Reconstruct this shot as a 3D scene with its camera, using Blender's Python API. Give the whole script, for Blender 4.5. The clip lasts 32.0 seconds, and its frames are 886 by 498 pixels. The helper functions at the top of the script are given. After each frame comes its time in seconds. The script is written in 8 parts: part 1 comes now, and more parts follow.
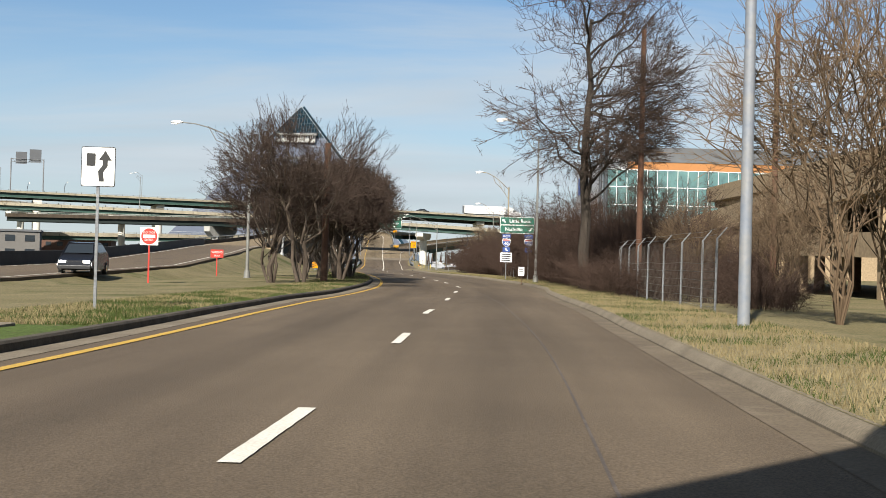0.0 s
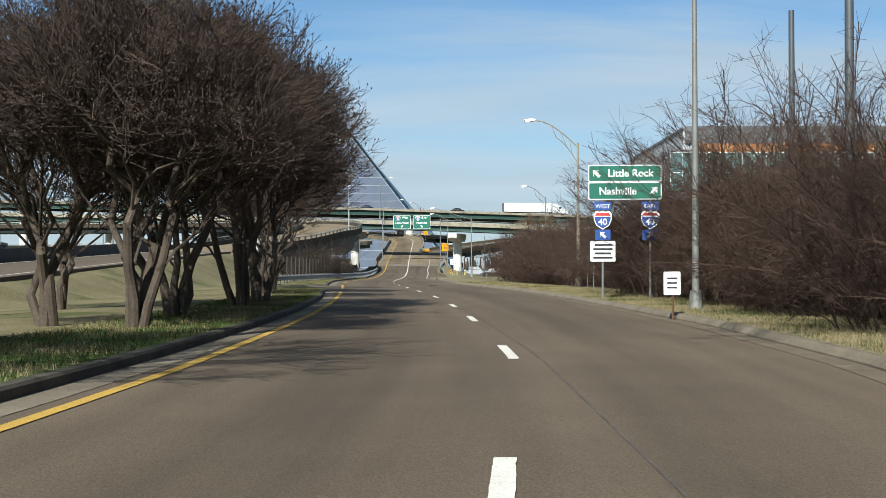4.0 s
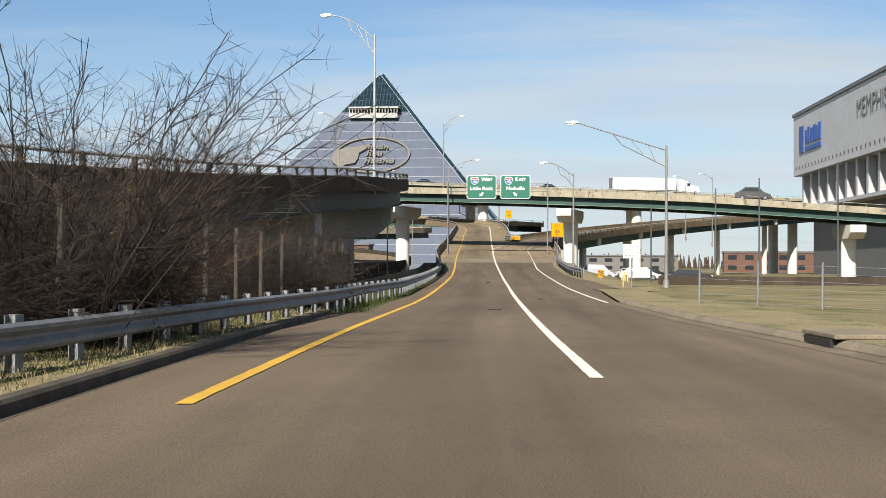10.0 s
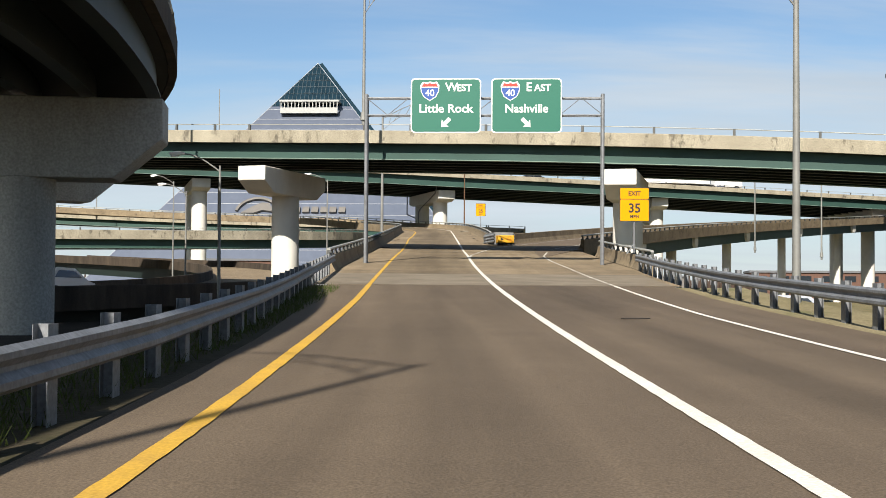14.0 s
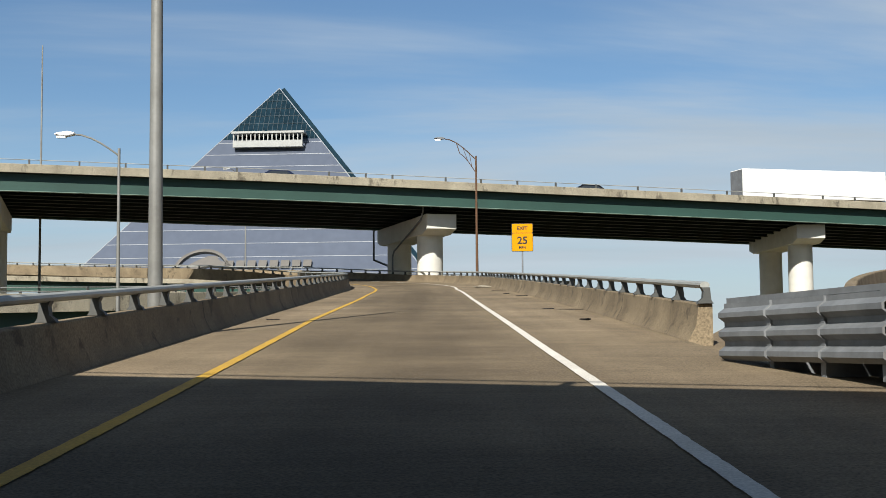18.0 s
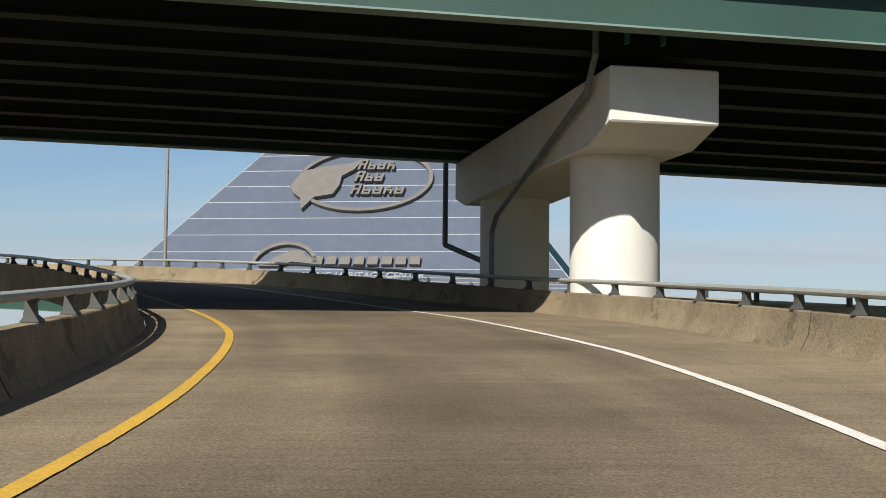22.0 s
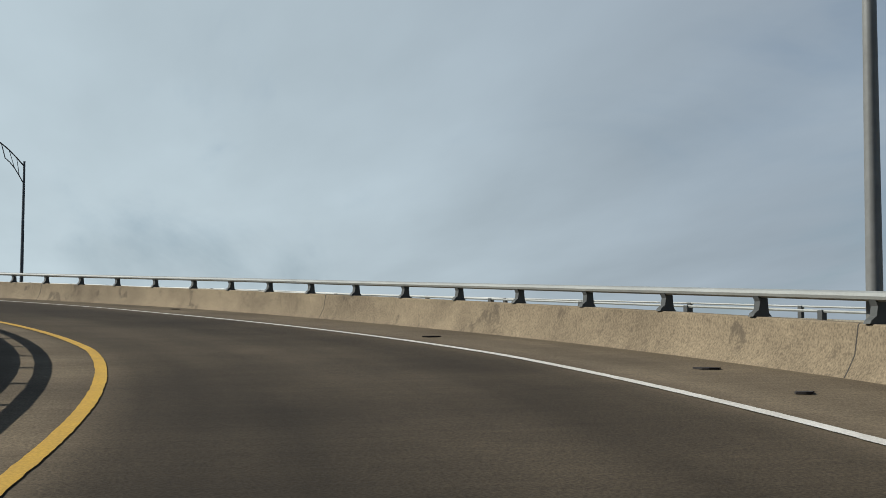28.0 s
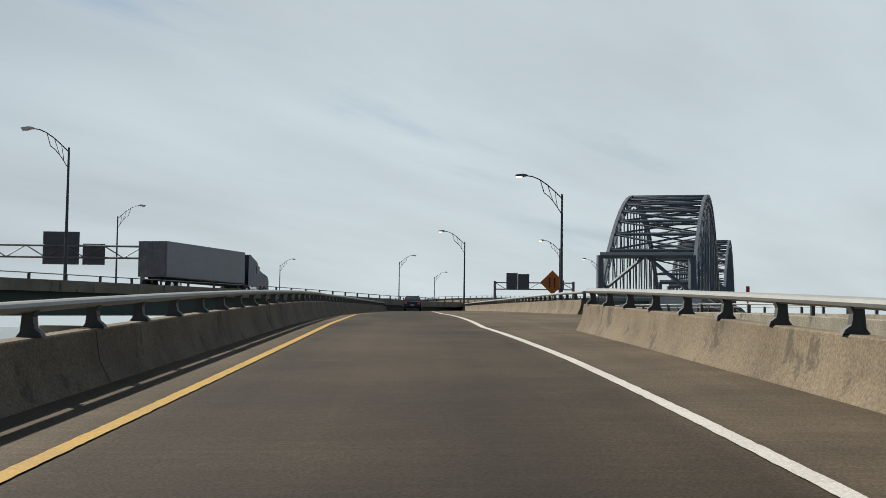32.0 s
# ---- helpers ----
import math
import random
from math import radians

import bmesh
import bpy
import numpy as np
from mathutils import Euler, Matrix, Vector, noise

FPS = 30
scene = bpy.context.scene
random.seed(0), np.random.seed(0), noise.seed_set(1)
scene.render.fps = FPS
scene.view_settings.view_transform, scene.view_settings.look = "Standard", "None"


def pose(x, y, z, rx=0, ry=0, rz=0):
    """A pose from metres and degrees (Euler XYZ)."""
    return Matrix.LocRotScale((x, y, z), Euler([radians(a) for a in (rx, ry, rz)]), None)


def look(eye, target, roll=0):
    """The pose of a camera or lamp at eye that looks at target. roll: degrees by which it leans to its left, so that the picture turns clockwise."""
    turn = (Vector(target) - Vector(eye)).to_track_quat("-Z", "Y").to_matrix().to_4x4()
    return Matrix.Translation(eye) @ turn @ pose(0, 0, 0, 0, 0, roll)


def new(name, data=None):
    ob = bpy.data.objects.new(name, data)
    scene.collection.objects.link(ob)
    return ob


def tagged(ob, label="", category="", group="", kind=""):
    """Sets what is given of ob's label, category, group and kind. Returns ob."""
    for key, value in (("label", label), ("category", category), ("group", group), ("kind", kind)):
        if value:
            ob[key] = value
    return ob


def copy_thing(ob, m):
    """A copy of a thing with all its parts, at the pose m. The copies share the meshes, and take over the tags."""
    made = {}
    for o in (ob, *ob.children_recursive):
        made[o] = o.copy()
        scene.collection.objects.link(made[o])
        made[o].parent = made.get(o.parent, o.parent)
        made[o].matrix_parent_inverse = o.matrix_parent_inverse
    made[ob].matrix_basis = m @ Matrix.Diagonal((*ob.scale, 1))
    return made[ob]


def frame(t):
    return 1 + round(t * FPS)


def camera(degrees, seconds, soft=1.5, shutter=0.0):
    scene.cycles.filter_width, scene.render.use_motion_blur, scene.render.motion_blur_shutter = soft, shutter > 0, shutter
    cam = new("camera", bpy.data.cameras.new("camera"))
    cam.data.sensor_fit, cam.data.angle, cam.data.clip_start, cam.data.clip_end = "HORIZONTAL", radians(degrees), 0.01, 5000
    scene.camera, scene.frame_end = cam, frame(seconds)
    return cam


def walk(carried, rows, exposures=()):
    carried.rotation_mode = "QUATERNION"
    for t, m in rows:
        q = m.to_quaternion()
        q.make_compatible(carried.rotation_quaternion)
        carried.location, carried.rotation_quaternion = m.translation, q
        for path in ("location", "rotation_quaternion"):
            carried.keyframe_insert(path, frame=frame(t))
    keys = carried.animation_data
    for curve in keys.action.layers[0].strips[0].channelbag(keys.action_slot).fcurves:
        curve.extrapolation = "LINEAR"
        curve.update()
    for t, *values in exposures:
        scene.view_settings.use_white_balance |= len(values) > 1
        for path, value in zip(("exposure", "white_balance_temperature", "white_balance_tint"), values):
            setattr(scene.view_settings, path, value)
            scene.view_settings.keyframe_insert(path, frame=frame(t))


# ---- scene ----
cam = camera(37.84, 32.0, 0.8)
PATH = [
    (0.0, pose(-0.000, 0.000, 1.250, 90.608, -1.491, -1.506)),
    (0.5, pose(0.250, 5.165, 1.244, 90.811, -1.381, -3.813)),
    (1.0, pose(0.630, 10.702, 1.236, 90.718, -0.852, -4.310)),
    (1.5, pose(1.038, 16.626, 1.227, 90.807, 0.129, -4.196)),
    (2.0, pose(1.401, 22.923, 1.217, 90.589, 0.636, -3.256)),
    (2.5, pose(1.685, 29.560, 1.207, 90.743, 0.752, -2.196)),
    (3.0, pose(1.854, 36.539, 1.200, 90.897, 0.708, -1.112)),
    (3.5, pose(1.906, 43.837, 1.196, 90.898, 0.445, -0.240)),
    (4.0, pose(1.870, 51.410, 1.194, 90.846, 0.105, 0.286)),
    (4.5, pose(1.784, 59.255, 1.194, 90.986, -0.144, 0.603)),
    (5.0, pose(1.657, 67.416, 1.195, 90.943, -0.181, 0.947)),
    (5.5, pose(1.471, 75.918, 1.197, 90.966, -0.190, 1.404)),
    (6.0, pose(1.193, 84.771, 1.201, 91.000, -0.229, 2.032)),
    (6.5, pose(0.784, 93.963, 1.208, 90.977, -0.226, 2.838)),
    (7.0, pose(0.206, 103.461, 1.221, 91.454, 0.052, 3.916)),
    (7.5, pose(-0.538, 113.196, 1.236, 91.416, -0.257, 4.574)),
    (8.0, pose(-1.383, 123.142, 1.247, 91.033, -0.787, 4.827)),
    (8.5, pose(-2.264, 133.296, 1.249, 90.682, -1.186, 4.812)),
    (9.0, pose(-3.115, 143.661, 1.244, 90.683, -0.832, 4.417)),
    (9.5, pose(-3.887, 154.244, 1.236, 91.081, -0.344, 3.760)),
    (10.0, pose(-4.542, 165.042, 1.225, 90.745, -0.192, 2.980)),
    (10.5, pose(-5.058, 176.045, 1.208, 90.924, -0.059, 2.115)),
    (11.0, pose(-5.447, 187.238, 1.185, 90.656, 0.045, 1.459)),
    (11.5, pose(-5.760, 198.592, 1.159, 90.472, 0.233, 1.237)),
    (12.0, pose(-6.042, 210.078, 1.143, 90.529, -0.243, 1.120)),
    (12.5, pose(-6.318, 221.668, 1.153, 90.867, -0.713, 1.084)),
    (13.0, pose(-6.594, 233.333, 1.206, 91.218, -1.105, 1.054)),
    (13.5, pose(-6.865, 245.047, 1.315, 91.962, -0.957, 1.042)),
    (14.0, pose(-7.126, 256.783, 1.488, 91.714, -0.384, 0.901)),
    (14.5, pose(-7.379, 268.517, 1.734, 92.052, -0.211, 0.779)),
    (15.0, pose(-7.668, 280.228, 2.064, 92.932, -0.101, 1.152)),
    (15.5, pose(-7.997, 291.902, 2.481, 93.208, -0.068, 1.320)),
    (16.0, pose(-8.319, 303.523, 2.978, 93.441, -0.051, 1.134)),
    (16.5, pose(-8.575, 315.079, 3.544, 94.209, 0.054, 0.674)),
    (17.0, pose(-8.749, 326.560, 4.160, 94.359, 0.389, 0.467)),
    (17.5, pose(-8.865, 337.960, 4.804, 93.986, 0.671, 0.393)),
    (18.0, pose(-8.980, 349.279, 5.461, 94.237, 0.529, 0.439)),
    (18.5, pose(-9.139, 360.511, 6.120, 93.734, 0.156, 0.546)),
    (19.0, pose(-9.336, 371.632, 6.778, 94.475, -0.069, 0.689)),
    (19.5, pose(-9.560, 382.622, 7.432, 94.244, -0.027, 0.886)),
    (20.0, pose(-9.799, 393.454, 8.077, 94.055, 0.037, 0.989)),
    (20.5, pose(-10.058, 404.082, 8.709, 94.151, -0.060, 1.100)),
    (21.0, pose(-10.358, 414.430, 9.324, 94.254, 0.263, 1.548)),
    (21.5, pose(-10.844, 424.459, 9.920, 94.381, -0.183, 3.304)),
    (22.0, pose(-11.718, 434.139, 10.491, 94.245, -0.635, 6.390)),
    (22.5, pose(-13.086, 443.423, 11.038, 93.710, -1.155, 9.948)),
    (23.0, pose(-15.052, 452.262, 11.564, 94.368, -1.166, 14.631)),
    (23.5, pose(-17.716, 460.599, 12.076, 94.029, -1.490, 20.216)),
    (24.0, pose(-21.106, 468.396, 12.634, 94.333, -1.907, 26.439)),
    (24.5, pose(-25.166, 475.628, 13.315, 93.936, -2.001, 31.966)),
    (25.0, pose(-29.813, 482.265, 13.964, 93.776, -1.866, 37.726)),
    (25.5, pose(-35.020, 488.238, 14.499, 93.791, -1.408, 44.202)),
    (26.0, pose(-40.750, 493.484, 14.911, 93.749, -0.930, 50.711)),
    (26.5, pose(-46.935, 497.970, 15.302, 93.648, -0.537, 57.249)),
    (27.0, pose(-53.498, 501.672, 15.676, 93.796, -0.247, 63.766)),
    (27.5, pose(-60.356, 504.570, 16.036, 93.532, -0.124, 70.249)),
    (28.0, pose(-67.422, 506.651, 16.387, 93.756, -0.217, 76.681)),
    (28.5, pose(-74.617, 507.895, 16.735, 93.700, -0.502, 83.277)),
    (29.0, pose(-81.869, 508.278, 17.081, 93.840, -0.897, 90.035)),
    (29.5, pose(-89.108, 507.811, 17.428, 93.669, -1.023, 96.514)),
    (30.0, pose(-96.275, 506.522, 17.776, 93.842, -0.619, 102.799)),
    (30.5, pose(-103.332, 504.450, 18.126, 93.815, -0.465, 108.685)),
    (31.0, pose(-110.270, 501.677, 18.477, 93.428, -0.359, 113.734)),
    (31.5, pose(-117.082, 498.292, 18.829, 93.258, -0.607, 118.247)),
    (32.0, pose(-123.784, 494.381, 19.182, 93.423, -0.787, 121.364)),
]
walk(cam, PATH, [(0, 0.93, 6750, 10), (3, 0.91, 6250, 5), (4.5, 0.83, 6100, 4.5), (8, 1.03, 6800, 11), (15, 1.03, 6750, 11), (17, 0.69, 6600, 9), (20, 0.83, 6450, 9), (22, 0.69, 6500, 10), (24, 0.96, 6300, 9), (25.5, 0.93, 6300, 9), (28, 0.19, 6250, 7.5), (30, 0.23, 6500, 9.5), (32, 0.27, 6600, 10)])

SUN_YAW, SUN_EL = 163.5, 37.2

# ---- world, sun ----
world = bpy.data.worlds.new("sky")
scene.world = world
world.use_nodes = True
wn, wl = world.node_tree.nodes, world.node_tree.links
wn.clear()
sky = wn.new("ShaderNodeTexSky")
sky.sky_type = 'NISHITA'
sky.sun_disc = False
sky.sun_elevation = radians(SUN_EL)
sky.sun_rotation = radians(-SUN_YAW)
sky.air_density, sky.dust_density, sky.ozone_density = 1.0, 0.0, 4.0
tc = wn.new("ShaderNodeTexCoord")
sep = wn.new("ShaderNodeSeparateXYZ")
wl.new(tc.outputs["Generated"], sep.inputs[0])
# cloud sheet: the direction is projected on a plane overhead
zc = wn.new("ShaderNodeMath"); zc.operation = 'MAXIMUM'; zc.inputs[1].default_value = 0.0
wl.new(sep.outputs[2], zc.inputs[0])
za = wn.new("ShaderNodeMath"); za.operation = 'ADD'; za.inputs[1].default_value = 0.12
wl.new(zc.outputs[0], za.inputs[0])
dv = wn.new("ShaderNodeVectorMath"); dv.operation = 'DIVIDE'
wl.new(tc.outputs["Generated"], dv.inputs[0])
wl.new(za.outputs[0], dv.inputs[1])
mp = wn.new("ShaderNodeMapping")
mp.inputs["Rotation"].default_value = (0, 0, radians(25))
mp.inputs["Scale"].default_value = (0.45, 1.3, 0.0)
wl.new(dv.outputs[0], mp.inputs[0])
cn = wn.new("ShaderNodeTexNoise")
cn.inputs["Scale"].default_value, cn.inputs["Detail"].default_value = 0.55, 7.0
cn.inputs["Roughness"].default_value, cn.inputs["Distortion"].default_value = 0.55, 0.6
wl.new(mp.outputs[0], cn.inputs[0])
# cover thickens towards the south-west, where the sun stands
sw = wn.new("ShaderNodeVectorMath"); sw.operation = 'DOT_PRODUCT'
sw.inputs[1].default_value = (-0.93, -0.36, 0.0)
wl.new(tc.outputs["Generated"], sw.inputs[0])
swr = wn.new("ShaderNodeMapRange")
for k, v in zip(("From Min", "From Max", "To Min", "To Max"), (0.55, 1.0, 0.0, 0.30)):
    swr.inputs[k].default_value = v
wl.new(sw.outputs["Value"], swr.inputs[0])
ne = wn.new("ShaderNodeVectorMath"); ne.operation = 'DOT_PRODUCT'
ne.inputs[1].default_value = (0.31, 0.93, 0.20)
wl.new(tc.outputs["Generated"], ne.inputs[0])
ner = wn.new("ShaderNodeMapRange"); ner.interpolation_type = 'SMOOTHSTEP'
for k, v in zip(("From Min", "From Max", "To Min", "To Max"), (0.968, 0.998, 0.0, 0.075)):
    ner.inputs[k].default_value = v
wl.new(ne.outputs["Value"], ner.inputs[0])
both = wn.new("ShaderNodeMath"); both.operation = 'ADD'
wl.new(swr.outputs[0], both.inputs[0]); wl.new(ner.outputs[0], both.inputs[1])
ad = wn.new("ShaderNodeMath"); ad.operation = 'ADD'
wl.new(cn.outputs[0], ad.inputs[0]); wl.new(both.outputs[0], ad.inputs[1])
cr = wn.new("ShaderNodeMapRange")
cr.interpolation_type = 'SMOOTHSTEP'
for k, v in zip(("From Min", "From Max", "To Min", "To Max"), (0.40, 0.70, 0.0, 0.92)):
    cr.inputs[k].default_value = v
wl.new(ad.outputs[0], cr.inputs[0])
mixc = wn.new("ShaderNodeMix"); mixc.data_type = 'RGBA'
wl.new(cr.outputs[0], mixc.inputs[0])
# the sheet is brighter towards the sun's side
cb = wn.new("ShaderNodeMapRange"); cb.interpolation_type = 'SMOOTHSTEP'
for k, v in zip(("From Min", "From Max", "To Min", "To Max"), (0.62, 1.02, 0.0, 1.0)):
    cb.inputs[k].default_value = v
wl.new(sw.outputs["Value"], cb.inputs[0])
cmix = wn.new("ShaderNodeMix"); cmix.data_type = 'RGBA'
wl.new(cb.outputs[0], cmix.inputs[0])
cmix.inputs[6].default_value, cmix.inputs[7].default_value = (6.3, 7.2, 8.1, 1), (10.4, 11.9, 12.5, 1)
# soft grey bellies in the sheet
cn2 = wn.new("ShaderNodeTexNoise")
cn2.inputs["Scale"].default_value, cn2.inputs["Detail"].default_value = 1.1, 5.0
wl.new(mp.outputs[0], cn2.inputs[0])
cr2 = wn.new("ShaderNodeMapRange")
for k, v in zip(("From Min", "From Max", "To Min", "To Max"), (0.3, 0.7, 0.86, 1.06)):
    cr2.inputs[k].default_value = v
wl.new(cn2.outputs[0], cr2.inputs[0])
csc = wn.new("ShaderNodeVectorMath"); csc.operation = 'SCALE'
wl.new(cmix.outputs[2], csc.inputs[0]); wl.new(cr2.outputs[0], csc.inputs["Scale"])
wl.new(csc.outputs[0], mixc.inputs[7])
# pale blue haze along the horizon
hz = wn.new("ShaderNodeMapRange"); hz.interpolation_type = 'SMOOTHSTEP'
for k, v in zip(("From Min", "From Max", "To Min", "To Max"), (0.0, 0.20, 0.72, 0.0)):
    hz.inputs[k].default_value = v
wl.new(sep.outputs[2], hz.inputs[0])
hmix = wn.new("ShaderNodeMix"); hmix.data_type = 'RGBA'
wl.new(hz.outputs[0], hmix.inputs[0])
stint = wn.new("ShaderNodeVectorMath"); stint.operation = 'MULTIPLY'
stint.inputs[1].default_value = (0.95, 1.04, 1.09)
wl.new(sky.outputs[0], stint.inputs[0])
wl.new(stint.outputs[0], hmix.inputs[6])
hmix.inputs[7].default_value = (5.3, 6.3, 7.5, 1)
wl.new(hmix.outputs[2], mixc.inputs[6])
bg = wn.new("ShaderNodeBackground")
bg.inputs[1].default_value = 0.05
wl.new(mixc.outputs[2], bg.inputs[0])
wo = wn.new("ShaderNodeOutputWorld")
wl.new(bg.outputs[0], wo.inputs[0])

sun = new("sun", bpy.data.lights.new("sun", 'SUN'))
sun.data.energy, sun.data.angle, sun.data.color = 5.0, radians(0.55), (1.0, 0.96, 0.89)
_sd = Vector((-math.sin(radians(SUN_YAW)) * math.cos(radians(SUN_EL)), math.cos(radians(SUN_YAW)) * math.cos(radians(SUN_EL)), math.sin(radians(SUN_EL))))
sun.matrix_world = look(_sd * 400, (0, 0, 0))


# ---- materials ----
def surface(name, base, dark=None, rough=0.8, metal=0.0, scale=2.0, fine=40.0, bump=0.15, stain=0.35, stretch=(1, 1, 1), vary=0.0, spec=0.4, spots=None, streaks=(), wear=0.0, grain=0.2):
    """A weathered surface: two scales of noise between a base and a darker tone, with a fine relief."""
    m = bpy.data.materials.new(name)
    m.use_nodes = True
    nt, L = m.node_tree.nodes, m.node_tree.links
    b = nt["Principled BSDF"]
    dark = dark or tuple(c * 0.6 for c in base)
    co = nt.new("ShaderNodeTexCoord")
    mpg = nt.new("ShaderNodeMapping")
    mpg.inputs["Scale"].default_value = stretch
    geo = nt.new("ShaderNodeNewGeometry")
    L.new(geo.outputs["Position"], mpg.inputs[0])
    n1 = nt.new("ShaderNodeTexNoise")
    n1.inputs["Scale"].default_value, n1.inputs["Detail"].default_value = 1.0 / scale, 6.0
    n1.inputs["Roughness"].default_value = 0.65
    n2 = nt.new("ShaderNodeTexNoise")
    n2.inputs["Scale"].default_value, n2.inputs["Detail"].default_value = fine, 3.0
    L.new(mpg.outputs[0], n1.inputs[0])
    L.new(geo.outputs["Position"], n2.inputs[0])
    r1 = nt.new("ShaderNodeMapRange")
    for k, v in zip(("From Min", "From Max", "To Min", "To Max"), (0.35, 0.68, 0.0, stain)):
        r1.inputs[k].default_value = v
    L.new(n1.outputs[0], r1.inputs[0])
    mx = nt.new("ShaderNodeMix"); mx.data_type = 'RGBA'
    mx.inputs[6].default_value, mx.inputs[7].default_value = (*base, 1), (*dark, 1)
    L.new(r1.outputs[0], mx.inputs[0])
    out = mx.outputs[2]
    r2 = nt.new("ShaderNodeMapRange")
    for k, v in zip(("From Min", "From Max", "To Min", "To Max"), ((0.3, 0.7, 1 - grain, 1 + grain) if bump > 0.05 else (0.3, 0.7, 0.95, 1.05))):
        r2.inputs[k].default_value = v
    L.new(n2.outputs[0], r2.inputs[0])
    mu = nt.new("ShaderNodeVectorMath"); mu.operation = 'SCALE'
    L.new(out, mu.inputs[0]); L.new(r2.outputs[0], mu.inputs["Scale"])
    out = mu.outputs[0]
    if vary:
        oi = nt.new("ShaderNodeObjectInfo")
        r3 = nt.new("ShaderNodeMapRange")
        r3.inputs["To Min"].default_value, r3.inputs["To Max"].default_value = 1 - vary, 1 + vary
        L.new(oi.outputs["Random"], r3.inputs[0])
        m2 = nt.new("ShaderNodeVectorMath"); m2.operation = 'SCALE'
        L.new(out, m2.inputs[0]); L.new(r3.outputs[0], m2.inputs["Scale"])
        out = m2.outputs[0]
    if spots:
        n3 = nt.new("ShaderNodeTexNoise")
        n3.inputs["Scale"].default_value, n3.inputs["Detail"].default_value = 1.0 / spots[1], 8.0
        n3.inputs["Roughness"].default_value = 0.7
        L.new(mpg.outputs[0], n3.inputs[0])
        r4 = nt.new("ShaderNodeMapRange")
        for k, v in zip(("From Min", "From Max", "To Min", "To Max"), (spots[2], spots[2] + 0.07, 0.0, spots[3])):
            r4.inputs[k].default_value = v
        L.new(n3.outputs[0], r4.inputs[0])
        m3 = nt.new("ShaderNodeMix"); m3.data_type = 'RGBA'
        L.new(r4.outputs[0], m3.inputs[0]); L.new(out, m3.inputs[6])
        m3.inputs[7].default_value = (*spots[0], 1)
        out = m3.outputs[2]
    for size, amount in streaks:
        ms = nt.new("ShaderNodeMapping")
        ms.inputs["Scale"].default_value = size
        la = nt.new("ShaderNodeAttribute")
        la.attribute_name = "lane"
        L.new(la.outputs["Vector"], ms.inputs[0])
        n4 = nt.new("ShaderNodeTexNoise")
        n4.inputs["Scale"].default_value, n4.inputs["Detail"].default_value = 1.0, 4.0
        L.new(ms.outputs[0], n4.inputs[0])
        r5 = nt.new("ShaderNodeMapRange")
        for k, v in zip(("From Min", "From Max", "To Min", "To Max"), (0.3, 0.7, 1 - amount, 1 + amount)):
            r5.inputs[k].default_value = v
        L.new(n4.outputs[0], r5.inputs[0])
        m5 = nt.new("ShaderNodeVectorMath"); m5.operation = 'SCALE'
        L.new(out, m5.inputs[0]); L.new(r5.outputs[0], m5.inputs["Scale"])
        out = m5.outputs[0]
    if wear:
        at = nt.new("ShaderNodeAttribute")
        at.attribute_name = "wear"
        m6 = nt.new("ShaderNodeMix"); m6.data_type = 'RGBA'
        m6.clamp_factor = True
        L.new(at.outputs["Fac"], m6.inputs[0]); L.new(out, m6.inputs[6])
        sc = nt.new("ShaderNodeVectorMath"); sc.operation = 'SCALE'
        sc.inputs["Scale"].default_value = 1 - wear
        L.new(out, sc.inputs[0]); L.new(sc.outputs[0], m6.inputs[7])
        out = m6.outputs[2]
    L.new(out, b.inputs["Base Color"])
    b.inputs["Roughness"].default_value, b.inputs["Metallic"].default_value = rough, metal
    b.inputs["Specular IOR Level"].default_value = spec
    if bump:
        bp = nt.new("ShaderNodeBump")
        bp.inputs["Strength"].default_value, bp.inputs["Distance"].default_value = bump, 0.02
        L.new(n2.outputs[0], bp.inputs["Height"])
        L.new(bp.outputs[0], b.inputs["Normal"])
    return m


def glossy(name, base, rough, metal=0.0, spec=0.5):
    m = bpy.data.materials.new(name)
    m.use_nodes = True
    b = m.node_tree.nodes["Principled BSDF"]
    b.inputs["Base Color"].default_value = (*base, 1)
    b.inputs["Roughness"].default_value, b.inputs["Metallic"].default_value = rough, metal
    b.inputs["Specular IOR Level"].default_value = spec
    return m


def glow(name, base, strength):
    m = glossy(name, base, 0.4)
    b = m.node_tree.nodes["Principled BSDF"]
    b.inputs["Emission Color"].default_value = (*base, 1)
    b.inputs["Emission Strength"].default_value = strength
    return m


ASPHALT = surface("asphalt", (0.111, 0.084, 0.057), (0.074, 0.055, 0.038), 0.9, scale=6.0, fine=55.0, bump=0.35, stain=0.75, stretch=(1.0, 0.14, 1), spec=0.2, spots=((0.053, 0.041, 0.03), 2.5, 0.62, 0.6), streaks=(((1.6, 0.05, 1), 0.14), ((0.5, 0.5, 1), 0.07), ((0.15, 0.06, 1), 0.12)), wear=0.34, grain=0.34)
DECKTOP = surface("deck_concrete", (0.198, 0.153, 0.099), (0.121, 0.094, 0.063), 0.9, scale=3.0, fine=40.0, bump=0.4, stain=0.8, spec=0.1, spots=((0.059, 0.05, 0.04), 1.8, 0.66, 0.5), streaks=(((0.5, 8.0, 1), 0.09), ((1.5, 0.05, 1), 0.13), ((0.4, 0.4, 1), 0.10), ((0.13, 0.10, 1), 0.16)), wear=0.80, grain=0.36)

